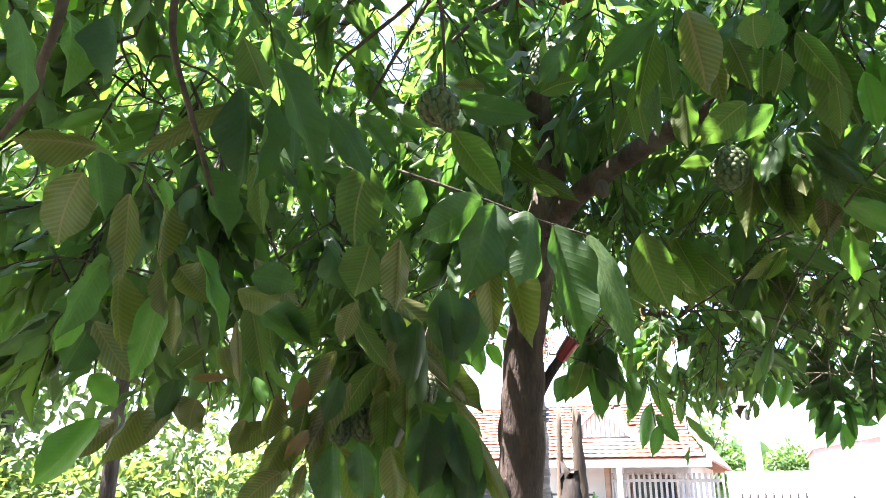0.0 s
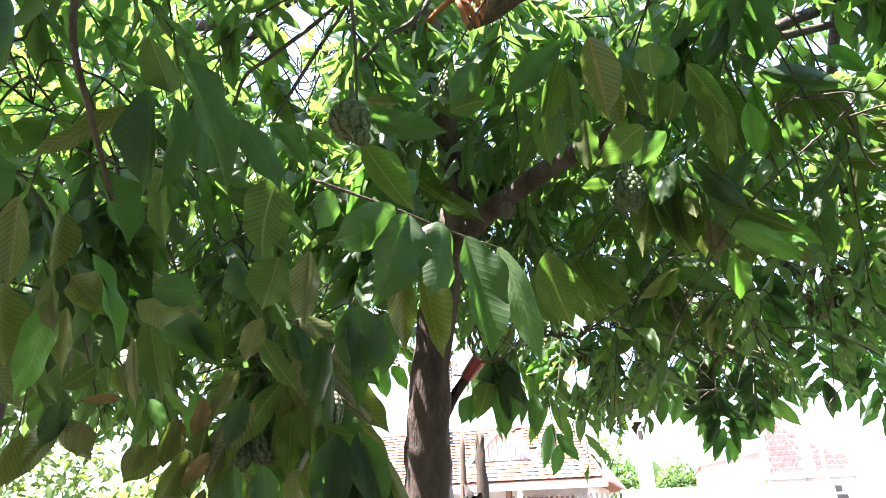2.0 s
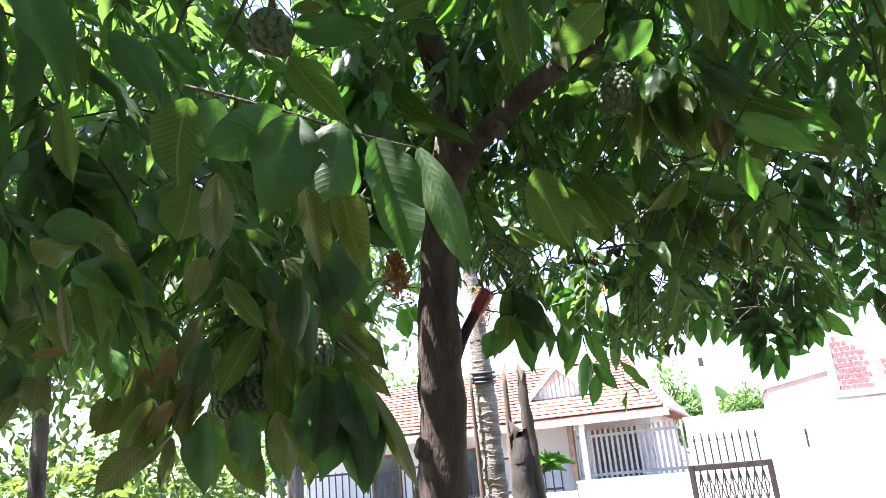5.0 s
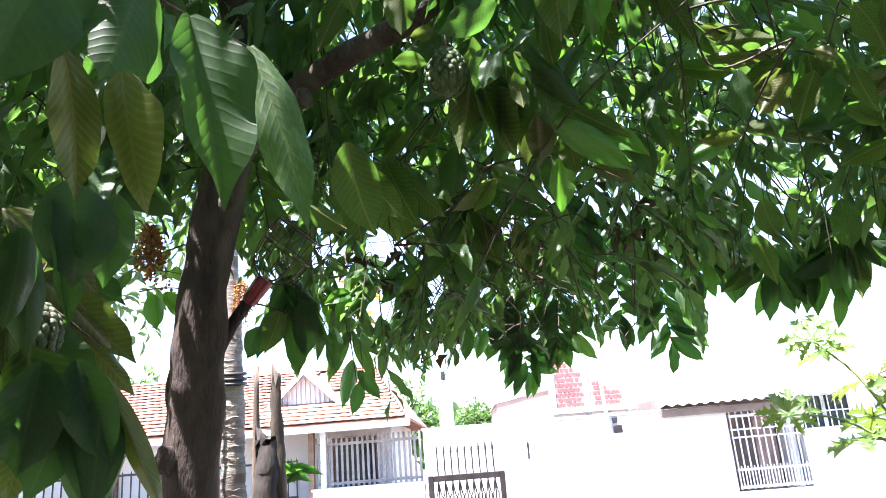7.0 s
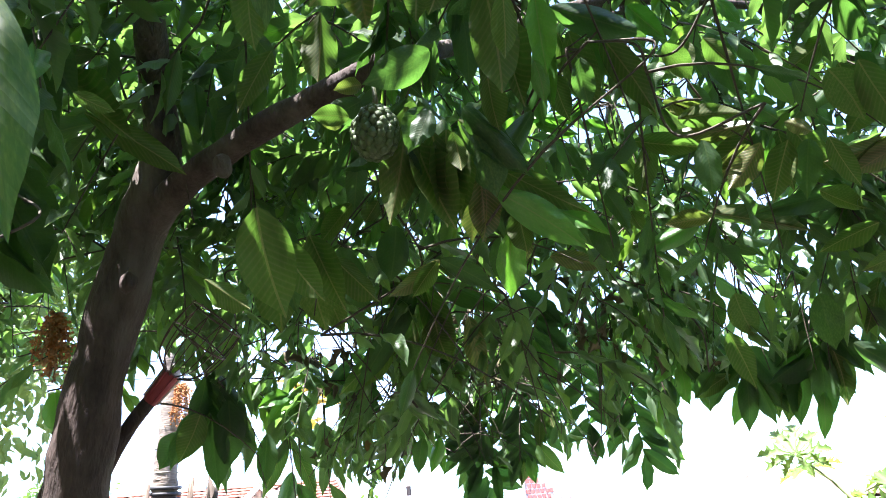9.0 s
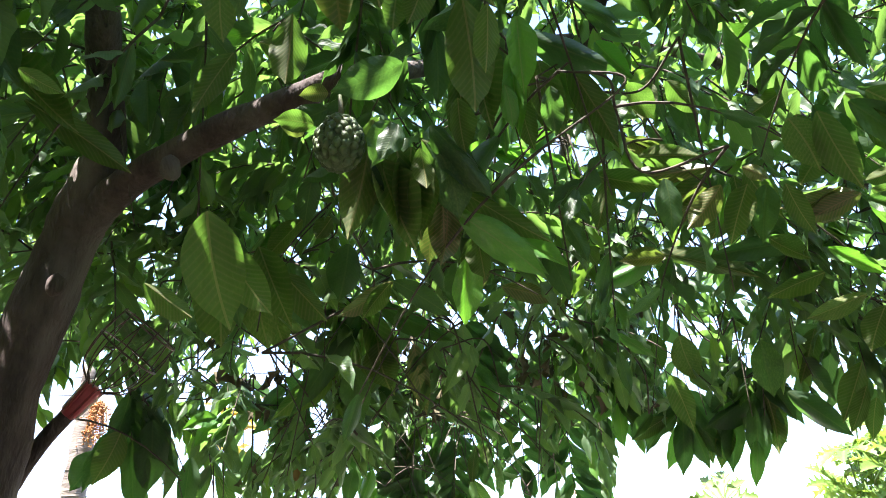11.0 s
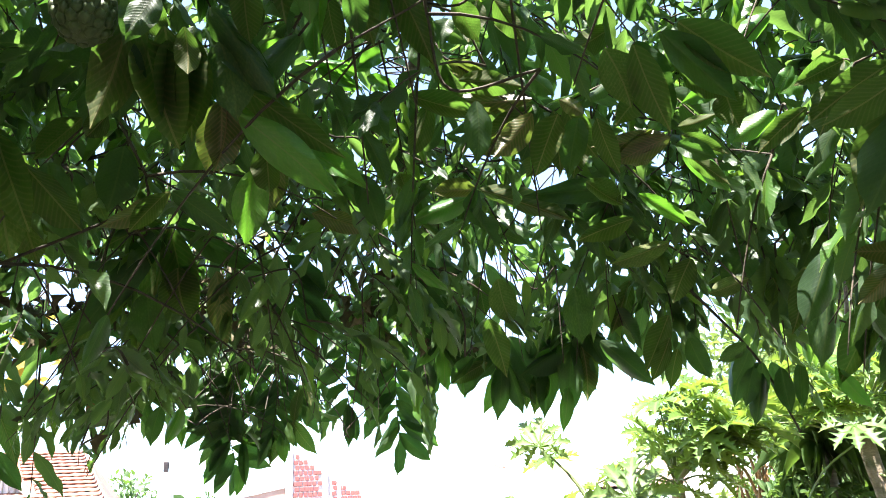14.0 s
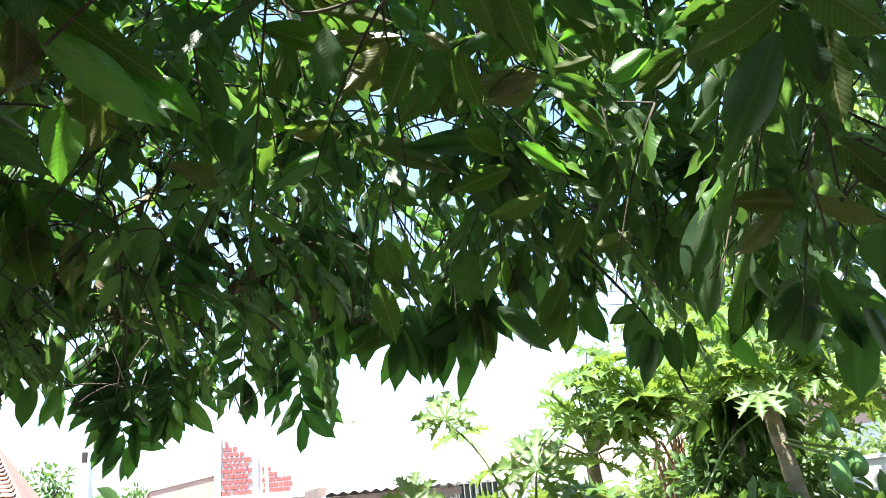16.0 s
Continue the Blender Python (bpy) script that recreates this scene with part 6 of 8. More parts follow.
while len(anchors) < 1300 + 230 + 280 + 135 + 45:              # the low skirt on the garden side
    az, el, d = rng.uniform(-50, -17), 2 + 17 * rng.random() ** 1.2, rng.uniform(1.35, 2.7)
    p = CAM_MID + d * np.array((math.sin(radians(az)), math.cos(radians(az)), math.tan(radians(el)))) + np.array((0, 0, 0.2))
    w = np.array((rng.normal(0, 0.5), rng.normal(0, 0.5), rng.uniform(-0.8, 0.0)))
    length = rng.uniform(0.2, 0.4)
    tip = p + w / np.linalg.norm(w) * length + np.array((0, 0, -0.5 * length))
    if free(np.array([p, (p + tip) / 2, tip])).all():
        anchors.append((float(np.min(np.linalg.norm(limb_arr - p, axis=1))), p, w, length))
while len(anchors) < 1300 + 230 + 280 + 135 + 45 + 75:         # the upper crown on the street side
    az, el, d = rng.uniform(-8, 48), rng.uniform(31, 60), rng.uniform(1.4, 2.8)
    p = CAM_MID + d * np.array((math.sin(radians(az)) * math.cos(radians(el)), math.cos(radians(az)) * math.cos(radians(el)), math.sin(radians(el))))
    w = np.array((rng.normal(0, 0.5), rng.normal(0, 0.5), rng.uniform(-0.7, 0.1)))
    length = rng.uniform(0.25, 0.5)
    tip = p + w / np.linalg.norm(w) * length + np.array((0, 0, -0.5 * length))
    if free(np.array([p, (p + tip) / 2, tip, tip - (0, 0, 0.1)])).all():
        anchors.append((float(np.min(np.linalg.norm(limb_arr - p, axis=1))), p, w, length))
while len(anchors) < 1300 + 230 + 280 + 135 + 45 + 75 + 15:    # shaded shoots on the garden side of the stem
    p = np.array((rng.uniform(-1.0, 0.15), rng.uniform(1.2, 2.1), rng.uniform(2.0, 2.75)))
    w = np.array((rng.normal(0, 0.5), rng.normal(0, 0.5), rng.uniform(-0.8, 0.0)))
    length = rng.uniform(0.2, 0.4)
    tip = p + w / np.linalg.norm(w) * length + np.array((0, 0, -0.5 * length))
    if free(np.array([p, (p + tip) / 2, tip])).all():
        anchors.append((float(np.min(np.linalg.norm(limb_arr - p, axis=1))), p, w, length))
while len(anchors) < 1300 + 230 + 280 + 135 + 45 + 75 + 15 + 92:   # the roof of leaves over the hollow's street side
    az, el, d = rng.uniform(22, 100), rng.uniform(27, 62), rng.uniform(1.25, 2.6)
    p = CAM_MID + np.array((0.2, 0.15, 0)) + d * np.array((math.sin(radians(az)) * math.cos(radians(el)), math.cos(radians(az)) * math.cos(radians(el)), math.sin(radians(el))))
    w = np.array((rng.normal(0, 0.6), rng.normal(0, 0.6), rng.uniform(-0.45, 0.2)))
    length = rng.uniform(0.25, 0.5)
    tip = p + w / np.linalg.norm(w) * length + np.array((0, 0, -0.5 * length))
    if free(np.array([p, (p + tip) / 2, tip, tip - (0, 0, 0.1)])).all():
        anchors.append((float(np.min(np.linalg.norm(limb_arr - p, axis=1))), p, w, length))
big = len(anchors)
while len(anchors) < big + 35:                                  # large-leaved shoots on the garden side, close to the hollow
    az, el, d = rng.uniform(-54, -2), rng.uniform(1, 27), rng.uniform(1.2, 1.9)
    p = CAM_MID + d * np.array((math.sin(radians(az)), math.cos(radians(az)), math.tan(radians(el)))) + np.array((0, 0, 0.12))
    w = np.array((rng.normal(0, 0.5), rng.normal(0, 0.5), rng.uniform(-0.9, 0.1)))
    length = rng.uniform(0.2, 0.4)
    tip = p + w / np.linalg.norm(w) * length + np.array((0, 0, -0.5 * length))
    if free(np.array([p, (p + tip) / 2, tip])).all():
        anchors.append((float(np.min(np.linalg.norm(limb_arr - p, axis=1))), p, w, length))
while len(anchors) < big + 35 + 30:                             # round the stem and over the limb
    p = np.array((rng.uniform(-0.6, 0.8), rng.uniform(1.3, 2.4), rng.uniform(2.75, 3.35)))
    w = np.array((rng.normal(0, 0.5), rng.normal(0, 0.5), rng.uniform(-0.9, 0.1)))
    length = rng.uniform(0.2, 0.45)
    tip = p + w / np.linalg.norm(w) * length + np.array((0, 0, -0.5 * length))
    if free(np.array([p, (p + tip) / 2, tip])).all():
        anchors.append((float(np.min(np.linalg.norm(limb_arr - p, axis=1))), p, w, length))
while len(anchors) < big + 35 + 30 + 75:                        # the far side towards the papayas
    az, el, d = rng.uniform(28, 76), rng.uniform(13, 40), rng.uniform(2.2, 3.3)
    p = CAM_MID + d * np.array((math.sin(radians(az)) * math.cos(radians(el)), math.cos(radians(az)) * math.cos(radians(el)), math.sin(radians(el))))
    w = np.array((rng.normal(0, 0.6), rng.normal(0, 0.6), rng.uniform(-0.7, 0.1)))
    length = rng.uniform(0.25, 0.5)
    tip = p + w / np.linalg.norm(w) * length + np.array((0, 0, -0.5 * length))
    if free(np.array([p, (p + tip) / 2, tip, tip - (0, 0, 0.1)])).all():
        anchors.append((float(np.min(np.linalg.norm(limb_arr - p, axis=1))), p, w, length))
behind = len(anchors)
while len(anchors) < behind + 42:                               # behind the shoots at the limb's end
    az, el, d = rng.uniform(0, 28), rng.uniform(12, 38), rng.uniform(2.1, 3.3)
    p = CAM_MID + d * np.array((math.sin(radians(az)) * math.cos(radians(el)), math.cos(radians(az)) * math.cos(radians(el)), math.sin(radians(el))))
    w = np.array((rng.normal(0, 0.6), rng.normal(0, 0.6), rng.uniform(-0.7, 0.1)))
    length = rng.uniform(0.25, 0.5)
    tip = p + w / np.linalg.norm(w) * length + np.array((0, 0, -0.5 * length))
    if free(np.array([p, (p + tip) / 2, tip])).all():
        anchors.append((float(np.min(np.linalg.norm(limb_arr - p, axis=1))), p, w, length))
shade = len(anchors)
while len(anchors) < shade + 58:                                # leaves added up the sun's way to shade the shoots round the camera
    p = np.array((rng.uniform(-0.75, 0.4), rng.uniform(0.45, 1.8), 1.95)) + np.array(sun_way) * rng.uniform(0.75, 1.25)
    w = np.array((rng.normal(0, 0.6), rng.normal(0, 0.6), rng.uniform(-0.1, 0.3)))
    length = rng.uniform(0.25, 0.45)
    tip = p + w / np.linalg.norm(w) * length + np.array((0, 0, -0.5 * length))
    if free(np.array([p, (p + tip) / 2, tip])).all():
        anchors.append((float(np.min(np.linalg.norm(limb_arr - p, axis=1))), p, w, length))
near_shade = len(anchors)
while len(anchors) < near_shade + 26:                           # more added up the sun's way, to shade the near shoots
    p = np.array((rng.uniform(-0.35, 0.4), rng.uniform(0.6, 1.15), 2.0)) + np.array(sun_way) * rng.uniform(0.55, 1.0)
    w = np.array((rng.normal(0, 0.6), rng.normal(0, 0.6), rng.uniform(0.0, 0.35)))
    length = rng.uniform(0.2, 0.4)
    tip = p + w / np.linalg.norm(w) * length + np.array((0, 0, -0.5 * length))
    if free(np.array([p, (p + tip) / 2, tip])).all():
        anchors.append((float(np.min(np.linalg.norm(limb_arr - p, axis=1))), p, w, length))
over = len(anchors)
while len(anchors) < over + 30:                                 # over the corner towards the dark shrub
    p = np.array((2.73, 0.88, 2.85)) + rng.normal(0, 1, 3) * np.array((0.35, 0.4, 0.2))
    w = np.array((rng.normal(0, 0.6), rng.normal(0, 0.6), rng.uniform(-0.5, 0.2)))
    length = rng.uniform(0.25, 0.45)
    tip = p + w / np.linalg.norm(w) * length + np.array((0, 0, -0.5 * length))
    if free(np.array([p, (p + tip) / 2, tip])).all():
        anchors.append((float(np.min(np.linalg.norm(limb_arr - p, axis=1))), p, w, length))
dense = len(anchors)
while len(anchors) < dense + 40:                                # the dark thick of the crown between limb and street
    p = np.array((1.18, 3.43, 2.35)) + rng.normal(0, 1, 3) * np.array((0.45, 0.35, 0.16))
    w = np.array((rng.normal(0, 0.6), rng.normal(0, 0.6), rng.uniform(-0.7, 0.1)))
    length = rng.uniform(0.2, 0.4)
    tip = p + w / np.linalg.norm(w) * length + np.array((0, 0, -0.5 * length))
    if free(np.array([p, (p + tip) / 2, tip])).all():
        anchors.append((float(np.min(np.linalg.norm(limb_arr - p, axis=1))), p, w, length))
high = len(anchors)
while len(anchors) < high + 26:                                 # behind the bundle on the stem
    p = np.array((0.74, 2.48, 3.44)) + rng.normal(0, 1, 3) * np.array((0.35, 0.35, 0.25))
    w = np.array((rng.normal(0, 0.6), rng.normal(0, 0.6), rng.uniform(-0.6, 0.1)))
    length = rng.uniform(0.2, 0.4)
    tip = p + w / np.linalg.norm(w) * length + np.array((0, 0, -0.5 * length))
    if free(np.array([p, (p + tip) / 2, tip])).all():
        anchors.append((float(np.min(np.linalg.norm(limb_arr - p, axis=1))), p, w, length))
broad = {id(q) for q in anchors[big:big + 65]}
anchors.sort(key=lambda q: q[0])
for anchor in anchors:
    _, p, w, length = anchor
    size = rng.uniform(0.12, 0.165) if id(anchor) in broad else rng.uniform(0.085, 0.138)
    spray(p, w, length, int(rng.integers(11, 20)), size, young=0.12 if p[2] > 2.9 else 0.05)
    path, rr = joint(p)
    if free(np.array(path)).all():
        twig(path, rr, 0.003, 4)
    limb_arr = np.vstack([limb_arr, p])

# shoots that hang at the edge of the crown
for x, y, z, n in ((2.02, 4.1, 1.95, 12), (1.71, 4.1, 2.15, 10), (1.2, 4.2, 2.25, 9), (1.54, 4.14, 2.2, 9), (2.27, 3.75, 2.06, 11), (2.37, 3.57, 2.09, 10), (2.44, 3.42, 1.95, 13), (2.56, 3.33, 1.92, 13),
                   (2.36, 2.8, 2.18, 9), (2.42, 2.64, 2.06, 10), (2.51, 2.41, 1.99, 10), (2.63, 2.24, 2.06, 9), (2.7, 2.13, 2.08, 9)):
    L = rng.uniform(0.42, 0.6)
    start = (x - 0.04, y - 0.04, z + L + 0.08)
    spray(start, (rng.uniform(-0.1, 0.25), rng.uniform(-0.1, 0.25), -1), L * 0.72, n, 0.17, 0.25)
    path, rr = joint(start)
    twig(path, rr, 0.004, 5)
for x, y, z, n in ((1.105, 3.62, 1.82, 11), (0.99, 3.64, 1.92, 10), (0.70, 3.75, 2.06, 8)):
    start = (x - 0.03, y - 0.05, z + 0.5)
    spray(start, (0.1, 0.1, -1), 0.36, n, 0.16, 0.25)
    path, rr = joint(start)
    twig(path, rr, 0.004, 5)

# the fringe: small-leaved shoots that hang all along the edge
fringe = len(leaves)
for k, az in enumerate(np.linspace(5, 66, 44)):
    el = np.interp(az, LOW_AZ, LOW_EL) + 0.3 + 6.0 * rng.random() ** 1.7
    d = np.interp(az, (5, 30, 66), (3.3, 3.3, 2.4)) * rng.uniform(0.86, 1.1)
    tip = CAM_MID + d * np.array((math.sin(radians(az)), math.cos(radians(az)), math.tan(radians(el))))
    L = rng.uniform(0.3, 0.55)
    start = tip + np.array((rng.normal(0, 0.05), rng.normal(0, 0.05), L + 0.06))
    spray(start, (rng.normal(0, 0.15), rng.normal(0, 0.15), -1), L * 0.75, int(rng.integers(10, 17)), rng.uniform(0.11, 0.16), 0.22, young=0.05)
    path, rr = joint(start)
    twig(path, rr, 0.003, 4)
# sunlit clusters: their light is put into the lighter leaf colour
for x, y, z in ((-0.02, 3.6, 2.45), (0.05, 3.5, 2.35), (1.0, 3.45, 2.38), (1.15, 3.5, 2.45), (1.38, 3.8, 2.35)):
    spray((x, y, z), (0.5, -0.2, 0.1), 0.28, 8, 0.15, 0.3, young=1.0)
base = np.array([q[0] for q in leaves])
way = np.array([q[1] for q in leaves])
face = np.array([q[2] for q in leaves])
wide = np.array([q[3] for q in leaves])
tint = np.array([q[4] for q in leaves])
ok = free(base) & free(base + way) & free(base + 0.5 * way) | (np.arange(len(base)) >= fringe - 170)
ok &= off_sight_lines(base, 0.004) & off_sight_lines(base + way, 0.004) & off_sight_lines(base + 0.5 * way, 0.02)
for t, r in GLINTS:                                             # single leaves that the sun reaches
    d = base + 0.5 * way - np.array(t)
    q = d @ np.array(sun_way)
    ok &= (q < 0.03) | (np.linalg.norm(d - q[:, None] * np.array(sun_way), axis=1) > r + 0.3 * wide)
d = base - VIEWS[0]
az, el = np.degrees(np.arctan2(d[:, 0], d[:, 1])), np.degrees(np.arctan2(d[:, 2], np.hypot(d[:, 0], d[:, 1])))
ok &= ~((az > -17) & (az < 0.5) & (el > -2) & (el < 14) & (np.random.default_rng(15).random(len(d)) < 0.55))   # thinned in this bearing from the first camera stand, to fit its view
base, way, face, wide, tint = base[ok], way[ok], face[ok], wide[ok], tint[ok]
# the nearest ones over the yard's hollow are leaves of their own
near = np.argsort(np.linalg.norm(base - np.array((0.7, 1.0, 1.8)), axis=1))[:140]
mask = np.zeros(len(base), bool)
mask[near] = True
LEAF_MESH = [mesh_from("leaf", *s, M_LEAF) for s in FINE]
LEAF_KIND = {"g": LEAF_MESH, "b": [mesh_from("leaf", *s, M_BRONZE) for s in FINE], "y": [mesh_from("leaf", *s, M_YOUNG_LIT) for s in FINE], "o": [mesh_from("leaf", *s, M_ORANGE) for s in FINE[:2]], "u": [mesh_from("leaf", *s, M_UNDER) for s in FINE]}


def one_leaf(p, w, f, width, kind="g", k=0):
    L = np.linalg.norm(w)
    x, y, z = (q[0] for q in basis(np.array([w]), np.array([f])))
    m = Matrix((( *(x * L),), (*(y * width),), (*(z * 0.5 * (L + width)),))).transposed().to_4x4()
    m.translation = Vector(p)
    return put("leaf", LEAF_KIND[kind][k % len(LEAF_KIND[kind])], None, tree, matrix=m)


for i in near:
    one_leaf(base[i], way[i], face[i], wide[i], "y" if tint[i] else "g", int(i))
for young, mat in ((False, M_CROWN), (True, M_CROWN_Y)):
    q = ~mask & (tint == young)
    joined_leaves("foliage", base[q], way[q], face[q], wide[q], PLAIN, mat, tree, "dense drooping green leaves")


def feather(path, n, size, kind="g", spread=0.62, seed=0, end=1):
    """A hanging shoot whose leaves stand in two overlapping ranks, turned to the camera's mean stand."""
    g = np.random.default_rng(seed)
    path = [np.array(q) for q in smooth_path(path, 6)]
    twig([Vector(q) for q in path], 0.004, 0.002)
    for i in range(n):
        t = i / (n - 1) * (len(path) - 1)
        k = min(len(path) - 2, int(t))
        p = path[k] + (path[k + 1] - path[k]) * (t - k)
        fwd = path[k + 1] - path[k]
        fwd = fwd / np.linalg.norm(fwd)
        to = CAM_MID - p
        to = to / np.linalg.norm(to)
        side = np.cross(fwd, to)
        s = (1 if i % 2 else -1) * (0.25 if end and i == n - 1 else 1)
        w = side * s * spread * g.uniform(0.75, 1.2) + fwd * g.uniform(0.7, 0.95) + g.normal(0, 0.07, 3)
        w *= size * g.uniform(0.8, 1.12) / np.linalg.norm(w)
        one_leaf(p, w, to + np.array((0, 0, 0.35)) + g.normal(0, 0.16, 3), np.linalg.norm(w) * g.uniform(0.33, 0.40), "y" if kind == "g" and g.random() < 0.06 else "g" if kind == "g" else ("g", "b", "g", "y", "b")[int(g.integers(0, 5))], int(g.integers(0, 4)))
    path, rr = joint(path[0])
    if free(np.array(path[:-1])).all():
        twig(path, rr, 0.004, 5)


LOW_FEATHERS = [
    ([(2.439, 2.56, 2.32), (2.429, 2.589, 2.22)], 6, 0.24),
    ([(2.55, 2.32, 2.36), (2.55, 2.36, 2.24)], 7, 0.24),
    ([(-0.08, 1.86, 2.12), (-0.05, 1.9, 1.96), (-0.03, 1.9, 1.8)], 8, 0.22),
    ([(-0.17, 1.9, 2.08), (-0.15, 1.95, 1.92), (-0.13, 1.95, 1.78)], 6, 0.22),
    ([(-0.02, 1.98, 2.05), (0.0, 2.0, 1.92)], 6, 0.2),
    ([(0.10, 1.95, 2.85), (0.12, 1.9, 2.68), (0.13, 1.9, 2.55)], 9, 0.2),
]
STEM_FEATHERS = [
    ([(0.08, 2.1, 2.62), (0.10, 2.08, 2.48), (0.10, 2.06, 2.36)], 8, 0.2),
    ([(0.05, 2.15, 2.42), (0.07, 2.12, 2.3)], 6, 0.18),
    ([(0.42, 2.45, 3.1), (0.44, 2.45, 2.92)], 8, 0.2),
    ([(0.55, 2.6, 3.0), (0.58, 2.6, 2.85)], 8, 0.2),
    ([(-0.1, 2.2, 2.75), (-0.08, 2.2, 2.58)], 8, 0.2),
    ([(1.45, 3.7, 2.42), (1.48, 3.72, 2.25)], 9, 0.16),
]
INNER_FEATHERS = [
    ([(1.30, 3.15, 2.70), (1.36, 3.2, 2.62), (1.42, 3.22, 2.45)], 9, 0.24),
    ([(1.70, 2.9, 2.62), (1.76, 2.95, 2.44)], 9, 0.2),
    ([(2.0, 2.6, 2.60), (2.05, 2.62, 2.42)], 8, 0.2),
    ([(2.35, 2.85, 2.55), (2.38, 2.88, 2.35)], 10, 0.18),
    ([(1.15, 3.4, 2.5), (1.18, 3.45, 2.33)], 8, 0.17),
]
for k, (path, n, size) in enumerate(EDGE_FEATHERS + LOW_FEATHERS + STEM_FEATHERS + INNER_FEATHERS + FRINGE_FEATHERS):
    feather(path, n, size, "m" if path[0][1] < 2.0 and path[0][0] < 0.1 else "g", seed=200 + k, spread=(0.95 if len(path) > 2 and path[0][0] > 1.4 else 0.5) + 0.2 * ((k * 7) % 3) / 2)
# pale young leaves, a withered one and thin bare stalks that hang among them
for p, w, wd, kind in (((0.889, 3.336, 2.302), (-0.13, -0.05, -0.06), 0.062, "y"), ((0.893, 3.336, 2.30), (-0.085, -0.04, -0.115), 0.06, "y"), ((0.90, 3.34, 2.30), (0.03, -0.02, -0.12), 0.06, "g"), ((1.253, 3.547, 2.18), (0.02, -0.01, -0.085), 0.04, "o"),
                       ((1.661, 3.775, 2.212), (-0.05, -0.03, -0.15), 0.05, "y"), ((1.668, 3.775, 2.212), (0.0, -0.03, -0.16), 0.05, "y"), ((1.13, 1.79, 2.36), (0.14, -0.06, -0.10), 0.06, "y")):
    p = np.array(p)
    one_leaf(p, np.array(w), CAM_MID - p + np.array((0, 0, 0.8)), wd, kind, 1)
for k in range(46):
    p = np.array((rng.uniform(1.35, 2.15), rng.uniform(3.0, 3.7), rng.uniform(2.55, 2.85)))
    L = rng.uniform(0.15, 0.38)
    twig([Vector(p + np.array((rng.normal(0, 0.02), rng.normal(0, 0.02), -L * t))) for t in (0, 0.3, 0.6, 1)], 0.0035, 0.002, 4)

for shoot, _ in SHOOTS:
    for k, (x0, y0, z0, x1, y1, z1, w, kind) in enumerate(shoot):
        p, t = np.array((x0, y0, z0)), np.array((x1, y1, z1))
        d = t - p
        out = np.array((0.45 - x0, 0.45 - y0, 1.72 - z0))                   # faces turn to the camera's stand, to fit its view
        if kind == "b":
            out = -out + np.array((0.2, 0, 0.2))
        if kind == "g" and (z0 > 2.12 or x0 < 0.05 and y0 > 1.0) and k % 3:  # from the hollow the high ones and those on the garden side show their undersides
            kind, out = "b" if z0 < 2.12 and k % 3 == 1 else "u", -out
        one_leaf(p, d, out / np.linalg.norm(out) + rng.normal(0, 0.12, 3), w, kind, k)
LOW_TWIGS = [
    ([(0.048, 0.879, 2.017), (0.148, 0.895, 1.985), (0.188, 0.919, 1.978), (0.243, 0.963, 1.975), (0.291, 0.99, 1.97)], 0.002),
    ([(-0.05, 0.5, 2.35), (-0.2, 0.59, 2.13), (-0.245, 0.631, 2.044), (-0.267, 0.653, 2.029), (-0.286, 0.678, 2.014), (-0.333, 0.706, 1.977)], 0.006),
    ([(-0.02, 0.55, 2.4), (-0.13, 0.64, 2.22), (-0.164, 0.687, 2.145), (-0.18, 0.729, 2.098), (-0.182, 0.795, 2.054), (-0.179, 0.843, 2.013), (-0.179, 0.879, 1.988)], 0.005),
    ([(0.27, 1.98, 3.25), (0.30, 1.62, 3.02), (0.219, 1.535, 2.799), (0.143, 1.527, 2.73), (0.083, 1.519, 2.654)], 0.009),
]
HIGH_TWIGS = [
    ([(0.30, 1.62, 3.02), (0.15, 1.42, 2.9), (0.036, 1.42, 2.698), (-0.053, 1.454, 2.552), (-0.102, 1.453, 2.445)], 0.006),
    ([(0.30, 1.62, 3.02), (0.1, 1.45, 2.82), (-0.035, 1.432, 2.672), (-0.118, 1.444, 2.603), (-0.167, 1.443, 2.553), (-0.182, 1.424, 2.465)], 0.006),
    ([(0.12, 1.1, 2.75), (0.08, 1.05, 2.55), (0.084, 1.059, 2.432), (0.09, 1.079, 2.358), (0.092, 1.112, 2.272)], 0.004),
    ([(2.397, 1.824, 2.337), (2.486, 1.753, 2.187), (2.551, 1.691, 2.044), (2.6, 1.647, 1.845)], 0.005),
    ([(1.17, 1.819, 3.116), (1.237, 1.873, 2.999), (1.375, 1.894, 3.039), (1.632, 1.926, 3.128)], 0.022),
]
FEATHER_STALKS = [
    ([(0.952, 3.684, 2.358), (0.964, 3.734, 2.209), (1.012, 3.844, 1.983)], 0.004),
]
for pts, r in LOW_TWIGS + HIGH_TWIGS + FEATHER_STALKS:
    tube("twig", pts, r, r * 0.6, M_TWIG, tree, sides=7, steps=6)
g = np.random.default_rng(58)
n = 420
caught = np.array(((1.45, 3.25, 2.5), (1.75, 3.05, 2.55), (2.05, 2.75, 2.5), (1.15, 3.3, 2.55)))[g.integers(0, 4, n)] + g.normal(0, 1, (n, 3)) * np.array((0.14, 0.14, 0.17))
fall = g.normal(0, 0.6, (n, 3)) + np.array((0, 0, -0.9))
fall *= (g.uniform(0.025, 0.075, n) / np.linalg.norm(fall, axis=1))[:, None]
clear = off_sight_lines(caught, 0.02)
